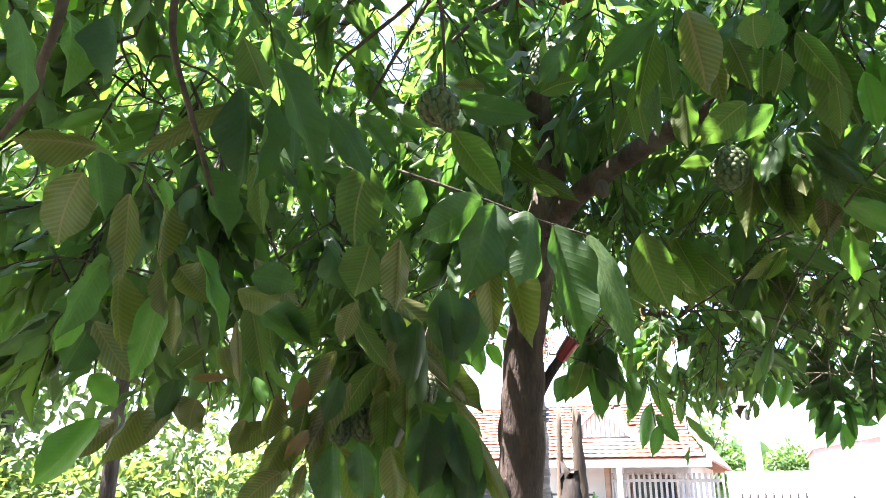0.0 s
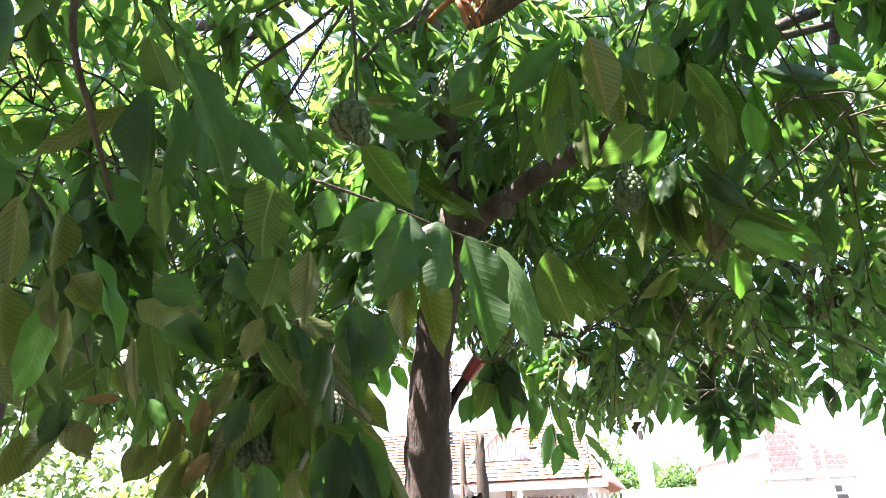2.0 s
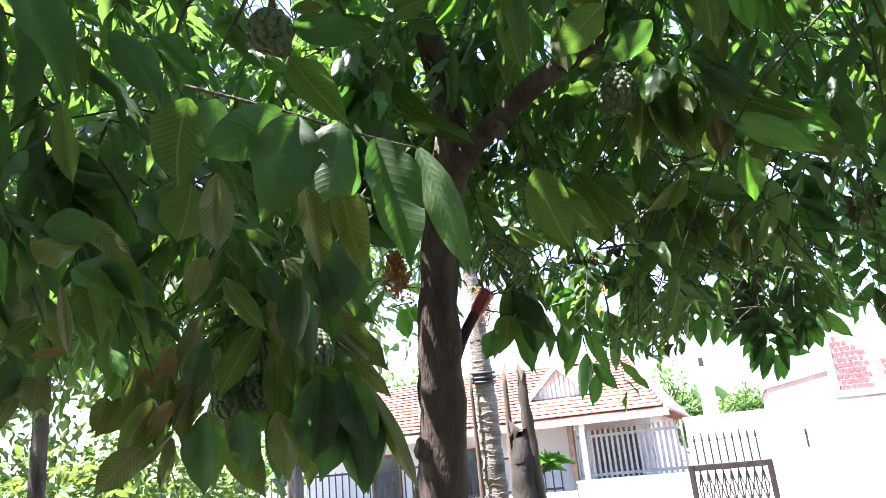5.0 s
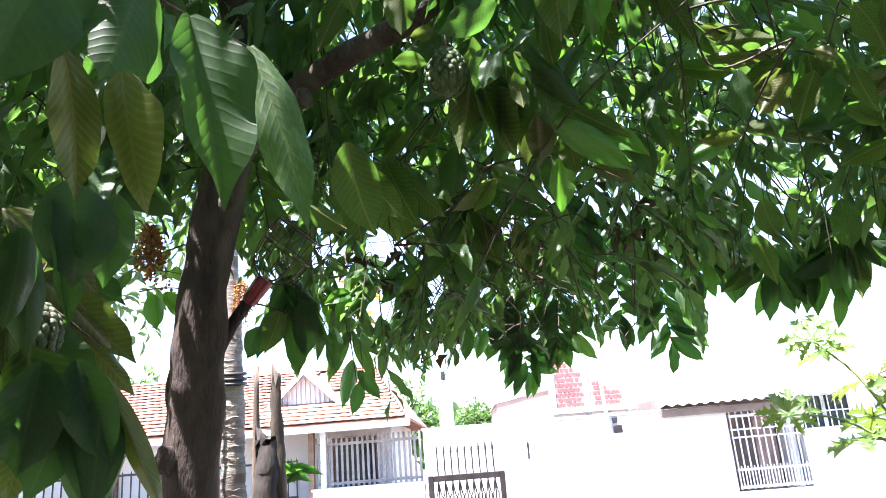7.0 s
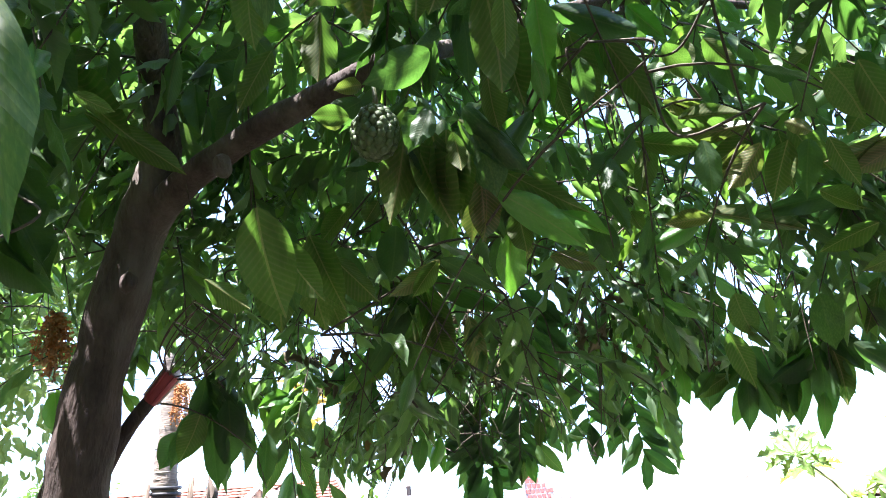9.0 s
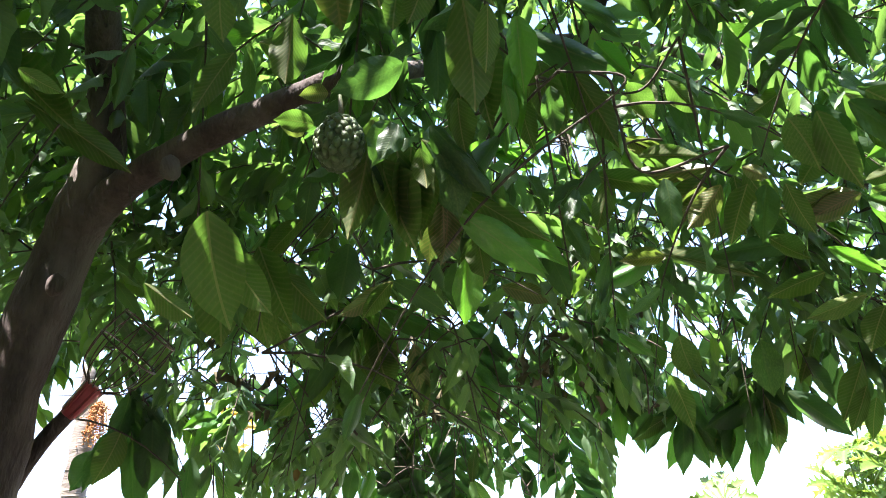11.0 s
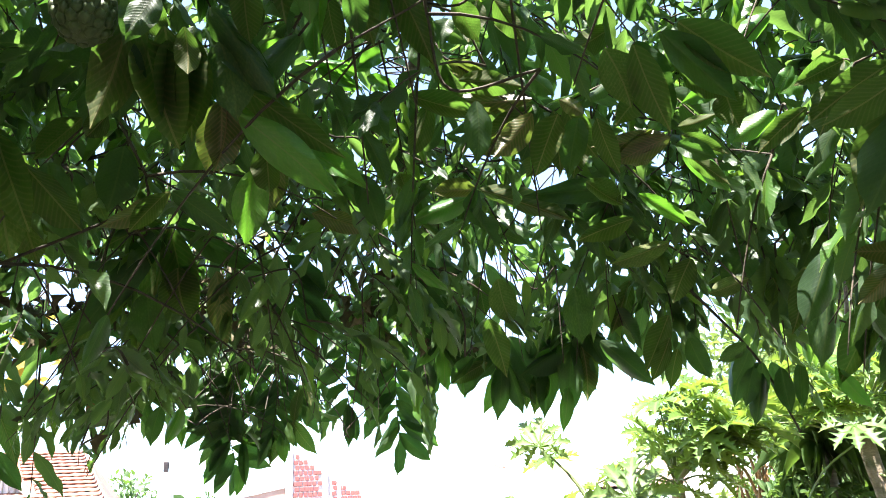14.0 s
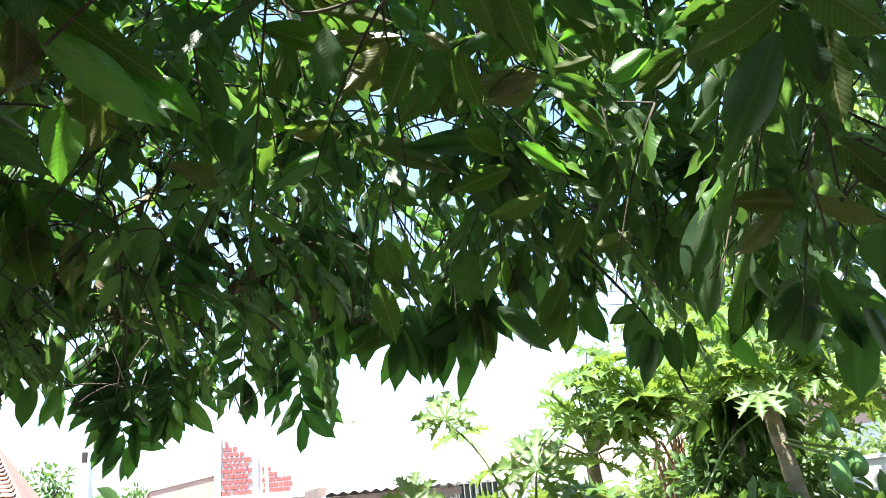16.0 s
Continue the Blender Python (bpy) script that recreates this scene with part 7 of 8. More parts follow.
joined_leaves("dry_leaves", caught[clear], fall[clear], g.normal(0, 1, (clear.sum(), 3)), np.linalg.norm(fall[clear], axis=1) * 0.36, [leaf_shape(5, 2, 1.3, 0.3, 0.0, 0.2, q, 0.4) for q in (1, 2, 3)], M_WITHER, tree, "dry curled brown leaves caught in the twigs")
me = bpy.data.meshes.new("twig_growth")
me.from_pydata(twig_v, [], twig_f)
me.shade_smooth()
put("twig_growth", me, M_TWIG, tree, "thin brown twigs")["kind"] = "stuff"


# fruit: scaly cones
def fruit(p, r, h, mat, seed=0, bumps=13):
    """A knobbly fruit: overlapping rounded scales on an egg-shaped body that hangs from p."""
    b = bmesh.new()
    bmesh.ops.create_uvsphere(b, u_segments=20, v_segments=14, radius=1)
    for v in b.verts:
        v.co = Vector((v.co.x * r * 0.93, v.co.y * r * 0.93, v.co.z * h * 0.95 - h))
    rows = max(6, int(round(bumps * 0.7)))
    for i in range(rows):
        t = (i + 0.5) / rows
        z = -1 + 2 * t
        ring = math.sqrt(max(0.02, 1 - z * z))
        n = max(4, int(round(bumps * ring)))
        for k in range(n):
            a = 2 * math.pi * (k + 0.5 * (i % 2)) / n + 0.1 * math.sin(seed + i * 3 + k)
            c = Vector((math.cos(a) * ring * r * 0.93, math.sin(a) * ring * r * 0.93, z * h * 0.95 - h))
            nrm = Vector((math.cos(a) * ring / r, math.sin(a) * ring / r, z / h)).normalized()
            q = nrm.to_track_quat("Z", "Y").to_matrix().to_4x4()
            s = 2.75 * r / bumps
            bmesh.ops.create_icosphere(b, subdivisions=1, radius=1, matrix=Matrix.Translation(c) @ q @ Matrix.Diagonal((s * 0.98, s * 1.22, s * 0.62, 1)))
    v, f = tube_arrays([Vector((0, 0, 0.05)), Vector((0.003, 0, 0.02)), Vector((0, 0, -0.01))], [0.004, 0.005, 0.007], 8)
    vv = [b.verts.new(q) for q in v]
    for q in f:
        b.faces.new([vv[j] for j in q])
    bmesh.ops.translate(b, vec=p, verts=b.verts)
    return part("fruit", b, mat, tree, "knobbly green fruit", True)


fruit((0.738, 1.66, 2.435), 0.044, 0.055, M_FRUIT, 1)
fruit((0.080, 1.13, 2.285), 0.034, 0.033, M_FRUIT, 2, 11)
fruit((0.099, 1.118, 2.228), 0.014, 0.014, M_FRUIT, 3, 7)
fruit((-0.225, 1.90, 1.84), 0.042, 0.045, M_FRUIT_DARK, 4)
fruit((-0.16, 1.93, 1.86), 0.045, 0.046, M_FRUIT_DARK, 5)
fruit((-0.015, 1.86, 1.945), 0.048, 0.058, M_FRUIT_DARK, 6)
fruit((0.33, 1.75, 2.80), 0.045, 0.05, M_FRUIT_DARK, 7)


# bundle of dead wood tied high on the stem
bundle = thing("wood_bundle", "broken dead branch tied with rust-coloured cord and a pale plate", "bundle", at=(0.38, 1.77, 2.97))
tube("branch", [(0.384, 1.768, 2.972), (0.443, 1.74, 2.997), (0.52, 1.70, 3.032), (0.64, 1.65, 3.10), (0.8, 1.62, 3.22)], 0, 0, M_DEADWOOD, bundle, sides=14, steps=8, wobble=0.45, radii=[0.022, 0.034, 0.036, 0.035, 0.03])
for k in range(5):
    c = Vector((0.366 + 0.012 * k, 1.756 - 0.004 * k, 2.992 + 0.006 * k))
    pts = [c + Vector((0.016 * math.cos(a + k) - 0.012 * math.sin(a), 0.034 * math.cos(a), (0.042 - 0.002 * k) * math.sin(a))) for a in np.linspace(0, 5.9, 9)]
    tube("cord", [tuple(q) for q in pts], 0.0085, 0.007, M_CORD, bundle, sides=7, steps=4, wobble=0.3)
tube("cord", [(0.262, 1.95, 3.06), (0.266, 1.85, 3.03), (0.314, 1.76, 3.03), (0.35, 1.73, 3.03)], 0.010, 0.008, M_CORD, bundle, sides=7, steps=5, wobble=0.35)
tube("cord", [(0.35, 1.73, 3.02), (0.40, 1.70, 3.03), (0.46, 1.68, 3.06), (0.55, 1.65, 3.09)], 0.008, 0.007, M_CORD, bundle, sides=7, steps=5, wobble=0.3)
tube("cord", [(0.565, 1.675, 3.055), (0.56, 1.66, 3.03), (0.552, 1.668, 3.018)], 0.004, 0.004, M_CORD, bundle, sides=6, steps=4)
b = bmesh.new()
box(b, -0.045, 0.045, -0.003, 0.003, -0.055, 0.045, 0.002)
part("plate", b, M_PLATE, bundle, "pale plastic plate", matrix=pose(0.55, 1.685, 3.01, -35, 24, -14))

# fruit picker that leans on the trunk
picker = thing("fruit_picker", "fruit picking pole with a red sleeve and a wire basket", "picker", at=(-0.12, 2.9, 0))
tube("pole", [(-0.12, 2.9, -0.02), (0.13, 2.64, 1.4), (0.296, 2.52, 1.87), (0.353, 2.468, 2.001), (0.40, 2.43, 2.07)], 0.019, 0.017, M_BARK, picker, sides=10, steps=5)
axis = Vector((0.056, -0.04, 0.075)).normalized()
p0 = Vector((0.398, 2.431, 2.066))
tube("sleeve", [p0, p0 + axis * 0.04, p0 + axis * 0.08], 0.018, 0.022, M_RED, picker, "red plastic sleeve", sides=14, steps=3)
side = axis.cross(Vector((0, 1, 0))).normalized()
over = axis.cross(side)
for k in range(6):
    a = math.pi * 2 * k / 6
    w = side * math.cos(a) + over * math.sin(a)
    tube("rib", [p0 + axis * 0.005 + w * 0.019, p0 + axis * 0.08 + w * 0.023], 0.003, 0.003, M_PLATE if k % 3 == 0 else M_RED, picker, sides=5, steps=2)
for k in range(12):
    a = math.pi * 2 * k / 12
    w = side * math.cos(a) + over * math.sin(a)
    q = p0 + axis * 0.08
    tube("wire", [q + w * 0.022, q + axis * 0.03 + w * 0.06, q + axis * 0.10 + w * 0.075, q + axis * 0.17 + w * 0.07 + w.cross(axis) * 0.01], 0.0016, 0.0016, M_WIRE, picker, sides=5, steps=4)
for d, r in ((0.10, 0.075), (0.165, 0.071)):
    tube("hoop", [p0 + axis * (0.08 + d) + (side * math.cos(a) + over * math.sin(a)) * r for a in np.linspace(0, 2 * math.pi, 13)], 0.0025, 0.0025, M_WIRE, picker, sides=5, steps=3)


# ---- palm trunk, broken posts and dry bloom in the yard ----
palm = thing("palm_tree", "ringed grey palm trunk bound with black straps", "palm", at=(0.53, 5.42, 0))
tube("trunk", [(0.58, 5.46, -0.1), (0.55, 5.43, 0.8), (0.53, 5.42, 1.6), (0.52, 5.38, 2.4), (0.50, 5.36, 3.1)], 0, 0, M_PALM, palm, sides=16, steps=22, wobble=0.22, radii=[0.11, 0.085, 0.078, 0.07, 0.05])
for i in range(26):
    z = 0.9 + i * 0.062
    x = np.interp(z, (0.8, 1.6, 2.4, 3.1), (0.55, 0.53, 0.52, 0.50))
    y = np.interp(z, (0.8, 1.6, 2.4, 3.1), (5.43, 5.42, 5.38, 5.36))
    r = np.interp(z, (0.8, 1.6, 2.4, 3.1), (0.087, 0.08, 0.072, 0.053))
    tube("ring", [(x + r * math.cos(a), y + r * math.sin(a), z + 0.014 * math.sin(a + i * 1.9) + 0.008 * math.sin(4 * a + i * 2.3)) for a in np.linspace(0, 2 * math.pi, 9)], 0.002 + 0.0015 * (i % 3), 0.003, M_PALM, palm, sides=5, steps=3, wobble=0.9)
for z in (2.17, 2.20, 2.235):
    tube("strap", [(0.523 + 0.083 * math.cos(a), 5.39 + 0.083 * math.sin(a), z + 0.01 * math.sin(a)) for a in np.linspace(0, 2 * math.pi, 9)], 0.012, 0.012, M_BAND, palm, "black rubber strap", sides=6, steps=3)
tube("stake", [(0.42, 5.38, -0.05), (0.43, 5.36, 1.3), (0.425, 5.33, 2.25)], 0.022, 0.012, M_DEADWOOD, palm, "thin dark stake", sides=7, steps=6, wobble=0.2)
PALM_FROND = leaf_shape(6, 2, 0.5, 0.25)


def plume(name, label, category, centre, n, length, width, mat, up=0.6, group="", stem=None):
    """Strap leaves that spring from one point."""
    ob = thing(name, label, category, group, centre)
    a, e = rng.random(n) * 2 * math.pi, rng.uniform(up - 0.7, up + 0.5, n)
    w = np.stack([np.cos(a) * np.cos(e), np.sin(a) * np.cos(e), np.sin(e)], 1) * (length * rng.uniform(0.6, 1.1, n))[:, None]
    v, f, u = PALM_FROND
    me = mesh_from("blade", v, f, u, mat)
    for i in range(n):
        x, y, z = (q[0] for q in basis(w[i:i + 1], np.array([(0, 0, 1.0)]) + rng.normal(0, 0.2, (1, 3))))
        L = np.linalg.norm(w[i])
        m = Matrix(((*(x * L),), (*(y * width),), (*(z * L),))).transposed().to_4x4()
        m.translation = Vector(centre) + Vector(w[i]) * 0.03
        put("blade", me, None, ob, matrix=m)
    if stem:
        tube("stem", [(centre[0], centre[1], -0.05), (centre[0] + 0.02, centre[1], centre[2] * 0.5), centre], stem, stem * 0.7, M_PALM, ob, sides=8, steps=5, wobble=0.15)
    return ob


def post(name, label, pts, radii, mat):
    ob = thing(name, label, "post", "broken posts by the palm", (pts[0][0], pts[0][1], 0))
    o = tube("shaft", pts, 0, 0, mat, ob, sides=10, steps=9, wobble=0.35, radii=radii)
    n = len(o.data.vertices)
    for i, v in enumerate(o.data.vertices):
        if i >= n - 10:
            v.co.z += 0.10 * math.sin(i * 2.7) - 0.04
    return ob


post("wooden_post", "torn dead wood post with a pale splintered top", [(0.80, 5.02, -0.1), (0.79, 5.02, 1.0), (0.77, 5.0, 1.7), (0.755, 4.99, 2.2)], [0.05, 0.046, 0.04, 0.03], M_DEADWOOD)
post("wooden_post", "charred dark wood post beside the palm", [(0.70, 5.0, -0.1), (0.70, 5.0, 0.9), (0.70, 5.0, 1.5), (0.70, 5.0, 1.82)], [0.09, 0.085, 0.08, 0.06], M_CHAR)
post("wooden_post", "thin weathered stake beside the palm", [(0.64, 5.1, -0.1), (0.64, 5.1, 1.2), (0.65, 5.08, 2.2)], [0.03, 0.028, 0.018], M_DEADWOOD)
gold_me = mesh_from("leaf", *PLAIN[1], M_GOLD)
g = np.random.default_rng(91)
for k in range(26):
    p = np.array((1.22, 4.56, 2.46 + 0.28 * g.random()))
    w = np.append(g.normal(0, 1, 2), g.uniform(-0.7, 0.5))
    w *= g.uniform(0.12, 0.2) / np.linalg.norm(w)
    x, y, z = (q[0] for q in basis(np.array([w]), np.array([(0, 0, 1.0)]) + g.normal(0, 0.4, (1, 3))))
    L = np.linalg.norm(w)
    m = Matrix(((*(x * L),), (*(y * 0.055),), (*(z * 0.1),))).transposed().to_4x4()
    m.translation = Vector(p + g.normal(0, 0.04, 3) + w * 0.2)
    put("leaf", gold_me, None, tree, "withering yellow leaf", matrix=m)
plume("dracaena", "spiky green and yellow strap-leaved plant", "plant", (0.86, 5.45, 1.5), 34, 0.24, 0.016, M_YOUNG_LIT, 0.5, stem=0.015)
plume("yucca", "dark green strap-leaved clump under the papayas", "plant", (5.74, 2.95, 2.01), 260, 0.46, 0.017, M_FAR, -0.15, stem=0.045)


def dry_bloom(x, y, z, n, drop, spread, seed):
    """Dry bloom stalks set with small beads."""
    g = np.random.default_rng(seed)
    ob = thing("palm_bloom", "dry russet bloom stalks set with small beads", "bloom", "dry palm blooms", (x, y, z))
    for k in range(n):
        d = g.normal(0, spread, 2)
        ln = drop * g.uniform(0.55, 1.1)
        pts = smooth_path([(x, y, z), (x + d[0] * 0.7, y + d[1] * 0.7, z - ln * 0.35), (x + d[0], y + d[1], z - ln)], 5)
        v, f = tube_arrays(pts, [0.002] * len(pts), 4)
        for q in pts[2:]:
            for j in range(3):
                c = q + Vector(g.normal(0, 0.009, 3))
                at, r = len(v), g.uniform(0.004, 0.008)
                v += [c + Vector(o) * r for o in ((1, 0, 0), (-1, 0, 0), (0, 1, 0), (0, -1, 0), (0, 0, 1), (0, 0, -1))]
                f += [tuple(at + i for i in q3) for q3 in ((0, 2, 4), (2, 1, 4), (1, 3, 4), (3, 0, 4), (2, 0, 5), (1, 2, 5), (3, 1, 5), (0, 3, 5))]
        me = bpy.data.meshes.new("stalk")
        me.from_pydata([tuple(q) for q in v], [], f)
        put("stalk", me, M_TASSEL if k % 3 else M_DRY, ob)


dry_bloom(0.12, 2.9, 2.44, 18, 0.2, 0.026, 5)
dry_bloom(0.57, 5.3, 2.86, 30, 0.30, 0.04, 6)


# ---- papayas ----
def papaya_leaf_shape(seed, lobes=9, broad=1.0):
    """A deeply cut hand-shaped leaf of radius 1 round the tip of its stalk; every finger is cut again into forward-pointing lobes."""
    V, Fq, U = [], [], []
    cuts = ((0.0, 0.05), (0.20, 0.08), (0.30, 0.10), (0.37, 0.26), (0.42, 0.11), (0.50, 0.10), (0.56, 0.25), (0.61, 0.10), (0.69, 0.09), (0.74, 0.17), (0.79, 0.07), (0.86, 0.07), (0.90, 0.03), (1.0, 0.003))
    span = 304 / (lobes - 1)
    for k in range(lobes):
        far = abs(k - (lobes - 1) / 2) / ((lobes - 1) / 2)
        phi = radians(-152 + span * k) + 0.10 * math.sin(seed + k * 2.1)
        ln = (1.0 - 0.40 * far ** 1.6) * (1 + 0.07 * math.sin(seed * 3 + k))
        c, s = math.cos(phi), math.sin(phi)
        start = len(V)
        for i, (t, w) in enumerate(cuts):
            w *= broad * (1 + 0.18 * math.sin(seed * 5 + k * 3 + i * 1.7))
            for q in (-1, 0, 1):
                u = q * (1 + 0.2 * math.sin(i * 2.3 + k + seed) * q)
                x, y = t * ln + abs(u) * w * ln * 0.62, u * w * ln
                z = 0.12 * t - 0.27 * t * t + abs(u) * w * 0.5 - 0.05 * math.sin(k * 2.4 + seed) * t
                V.append((x * c - y * s, x * s + y * c, z))
                U.append((t, 0.5 + q * w))
        for i in range(len(cuts) - 1):
            for q in (0, 1):
                a = start + i * 3 + q
                Fq.append((a, a + 3, a + 4, a + 1))
    return np.array(V, np.float32), np.array(Fq, np.int32), np.array(U, np.float32)


PAPAYA_LEAF = [mesh_from("leaf", *papaya_leaf_shape(*q), M_PAPAYA) for q in ((1, 9, 1.1), (4, 7, 1.3), (7, 9, 1.0), (9, 8, 1.15))]


def papaya(base, top, spots, n_extra, reach, fruits, label, leaf=1.0, crown=None):
    """A papaya: ringed trunk, long stalks, hand-shaped leaves; spots: where certain leaves spread; crown: centre, size and number of a dense head of leaves."""
    ob = thing("papaya_tree", label, "papaya tree", "papaya trees", (base[0], base[1], 0))
    mid = ((base[0] + top[0]) / 2 + 0.03, (base[1] + top[1]) / 2, top[2] * 0.5)
    tube("trunk", [(base[0], base[1], -0.1), mid, top], 0, 0, M_PAPTRUNK, ob, sides=14, steps=10, wobble=0.14, radii=[0.075, 0.058, 0.045])
    top = Vector(top)
    upright = {k: s[3] for k, s in enumerate(spots) if len(s) > 3}   # leaves turned towards the camera to fit its view, and their radius
    spots = [Vector(s[:3]) for s in spots]
    for k in range(n_extra):
        a, e = 2.399 * k + rng.normal(0, 0.2), rng.uniform(-0.1, 0.95)
        spots.append(top + Vector((math.cos(a) * math.cos(e), math.sin(a) * math.cos(e), math.sin(e))) * reach * rng.uniform(0.65, 1.1))
    if crown:
        g = np.random.default_rng(int(100 * crown[0][0]))
        for k in range(crown[2]):
            q = g.normal(0, 1, 3)
            q *= g.random() ** 0.4 / np.linalg.norm(q)
            spots.append(Vector(crown[0]) + Vector(q * np.array(crown[1])))
    for k, s in enumerate(spots):
        d = s - top
        bend = top + d * 0.55 + Vector((0, 0, 0.10 * d.length))
        tube("leaf_stalk", [top + Vector((0, 0, -0.03)), bend, s], 0.0075, 0.004, M_PETIOLE, ob, sides=6, steps=4)
        out = Vector((d.x, d.y, 0)).normalized() if d.length else Vector((1, 0, 0))
        x = (out + Vector((0, 0, -0.35 + rng.normal(0, 0.15)))).normalized()
        z = Vector((rng.normal(0, 0.38), rng.normal(0, 0.38), 1))
        y = z.cross(x).normalized()
        z = x.cross(y)
        R = rng.uniform(0.20, 0.30) * leaf
        if k in upright:
            R = upright[k]
            z = (Vector((0.3, 1.0, 4.2)) - s).normalized()
            x = (Vector((0.1, 0.0, 1.0)) - z * z.z).normalized()
            y = z.cross(x).normalized()
            x = y.cross(z)
        m = Matrix((x * R, y * R, z * R)).transposed().to_4x4()
        m.translation = s
        put("leaf", PAPAYA_LEAF[2 if k in upright else k % 4], None, ob, matrix=m)
    for p, r, h in fruits:
        b = bmesh.new()
        bmesh.ops.create_uvsphere(b, u_segments=16, v_segments=12, radius=1)
        for v in b.verts:
            t = (v.co.z + 1) / 2
            v.co = Vector((v.co.x * r * (1.0 - 0.35 * t), v.co.y * r * (1.0 - 0.35 * t), v.co.z * h)) + Vector(p)
        part("fruit", b, M_PAPFRUIT, ob, "unripe green papaya", True)
        tube("fruit_stalk", [(p[0], p[1], p[2] + h * 0.97), ((p[0] + top.x) / 2, (p[1] + top.y) / 2, p[2] + h + 0.05), (top.x, top.y, min(top.z, p[2] + h + 0.12))], 0.008, 0.01, M_PETIOLE, ob, sides=6, steps=3)
    return ob


papaya((3.23, 2.76), (3.23, 2.76, 1.45), [(*(2.98, 2.98, 1.99), 0.19), (*(3.14, 2.64, 1.74), 0.25), (*(2.85, 3.08, 1.67), 0.18), (3.41, 3.30, 1.97), (3.24, 2.48, 1.61), (3.41, 3.12, 1.63)], 3, 0.35, [], "young papaya with long stalks and deeply cut leaves", 0.72)
papaya((4.91, 3.60), (4.91, 3.60, 1.90), [(4.58, 3.56, 1.84), (4.64, 3.32, 1.80), (4.60, 3.82, 1.97), (5.08, 3.39, 1.87), (4.39, 3.98, 1.86), (4.51, 3.36, 2.35), (4.78, 3.41, 2.54)], 0, 0.7, [], "leafy papaya with sunlit light green leaves", 0.85, ((4.80, 3.23, 2.20), (0.45, 0.45, 0.27), 46))
papaya((5.34, 2.39), (5.21, 2.49, 2.05), [(4.74, 2.80, 1.53), (4.96, 2.55, 2.38), (4.84, 2.34, 2.42), (4.72, 2.71, 2.35), (5.50, 2.27, 2.21), (5.44, 2.04, 2.13)], 7, 0.7, [((5.14, 2.33, 2.03), 0.062, 0.085), ((5.20, 2.35, 2.16), 0.05, 0.07), ((5.19, 2.17, 1.87), 0.055, 0.085), ((5.31, 2.13, 1.65), 0.07, 0.075), ((5.17, 2.18, 1.60), 0.066, 0.11)], "papaya tree with hanging unripe green fruit", 0.9, ((5.20, 2.44, 2.30), (0.4, 0.4, 0.28), 26))
papaya((5.88, 1.78), (5.82, 1.68, 2.12), [(5.48, 1.65, 1.93), (5.45, 1.71, 2.05), (5.59, 1.53, 2.05), (5.94, 1.37, 2.42), (5.82, 1.26, 2.27), (6.07, 1.56, 2.41), (6.41, 1.21, 2.51), (5.42, 2.18, 1.93), (5.80, 2.14, 2.02)], 11, 0.8, [((5.78, 1.82, 1.72), 0.05, 0.08)], "papaya tree with dry leaves hanging at its trunk")
papaya((6.88, 3.55), (6.89, 3.57, 2.22), [], 6, 0.8, [], "leafy papaya with sunlit light green leaves", 1.0, ((6.75, 3.46, 2.45), (0.6, 0.6, 0.42), 54))
papaya((7.1, 3.15), (7.1, 3.15, 2.5), [], 20, 0.95, [], "leafy papaya with sunlit light green leaves", 1.0, ((7.07, 2.41, 2.28), (0.6, 0.6, 0.4), 36))
WITHER_MESH = [mesh_from("blade", *leaf_shape(10, 4, 1.3, 0.25, 0.0, 0.22, q, 0.5), M_WITHER) for q in (1, 2, 5)]
for k, (tip, foot) in enumerate((((5.65, 1.95, 1.78), (5.83, 1.79, 1.96)), ((5.61, 1.94, 1.59), (5.77, 1.80, 1.91)), ((5.72, 2.02, 1.82), (5.94, 1.85, 1.88)))):
    o = thing("dry_leaf", "withered papaya leaf hanging beside the trunk", "leaf", "withered leaves", foot)
    w = np.array(tip) - np.array(foot)
    for i in range(2):
        v = w + np.random.default_rng(k * 7 + i).normal(0, 0.035, 3)
        x, y, z = (q[0] for q in basis(np.array([v]), np.array([(-0.6, -0.5, 0.3 - 0.5 * i)])))
        L = np.linalg.norm(v)
        m = Matrix(((*(x * L),), (*(y * 0.055),), (*(z * 0.08),))).transposed().to_4x4()
        m.translation = Vector(foot)
        put("blade", WITHER_MESH[i], None, o, matrix=m)


# ---- shrubs and background trees ----
def clump(centre, size, n, leaf, seed, hang=0.3):
    """Leaf bases, ways, faces and widths over an uneven, lumpy crown."""
    g = np.random.default_rng(seed)
    lumps = g.normal(0, 0.55, (14, 3))
    lumps = lumps / np.maximum(1, np.linalg.norm(lumps, axis=1))[:, None]
    pick = g.integers(0, 14, n)
    d = g.normal(0, 1, (n, 3))
    d /= np.linalg.norm(d, axis=1)[:, None]
    p = lumps[pick] * 0.72 + d * (0.42 * g.random(n) ** 0.4)[:, None]
    base = np.array(centre) + p * np.array(size)
    w = d * 0.7 + g.normal(0, 0.5, (n, 3)) + np.array((0, 0, -hang))
    w = w / np.linalg.norm(w, axis=1)[:, None] * (leaf * g.uniform(0.6, 1.2, n))[:, None]
    return base, w, d + np.array((0, 0, 0.8)), np.linalg.norm(w, axis=1) * 0.42


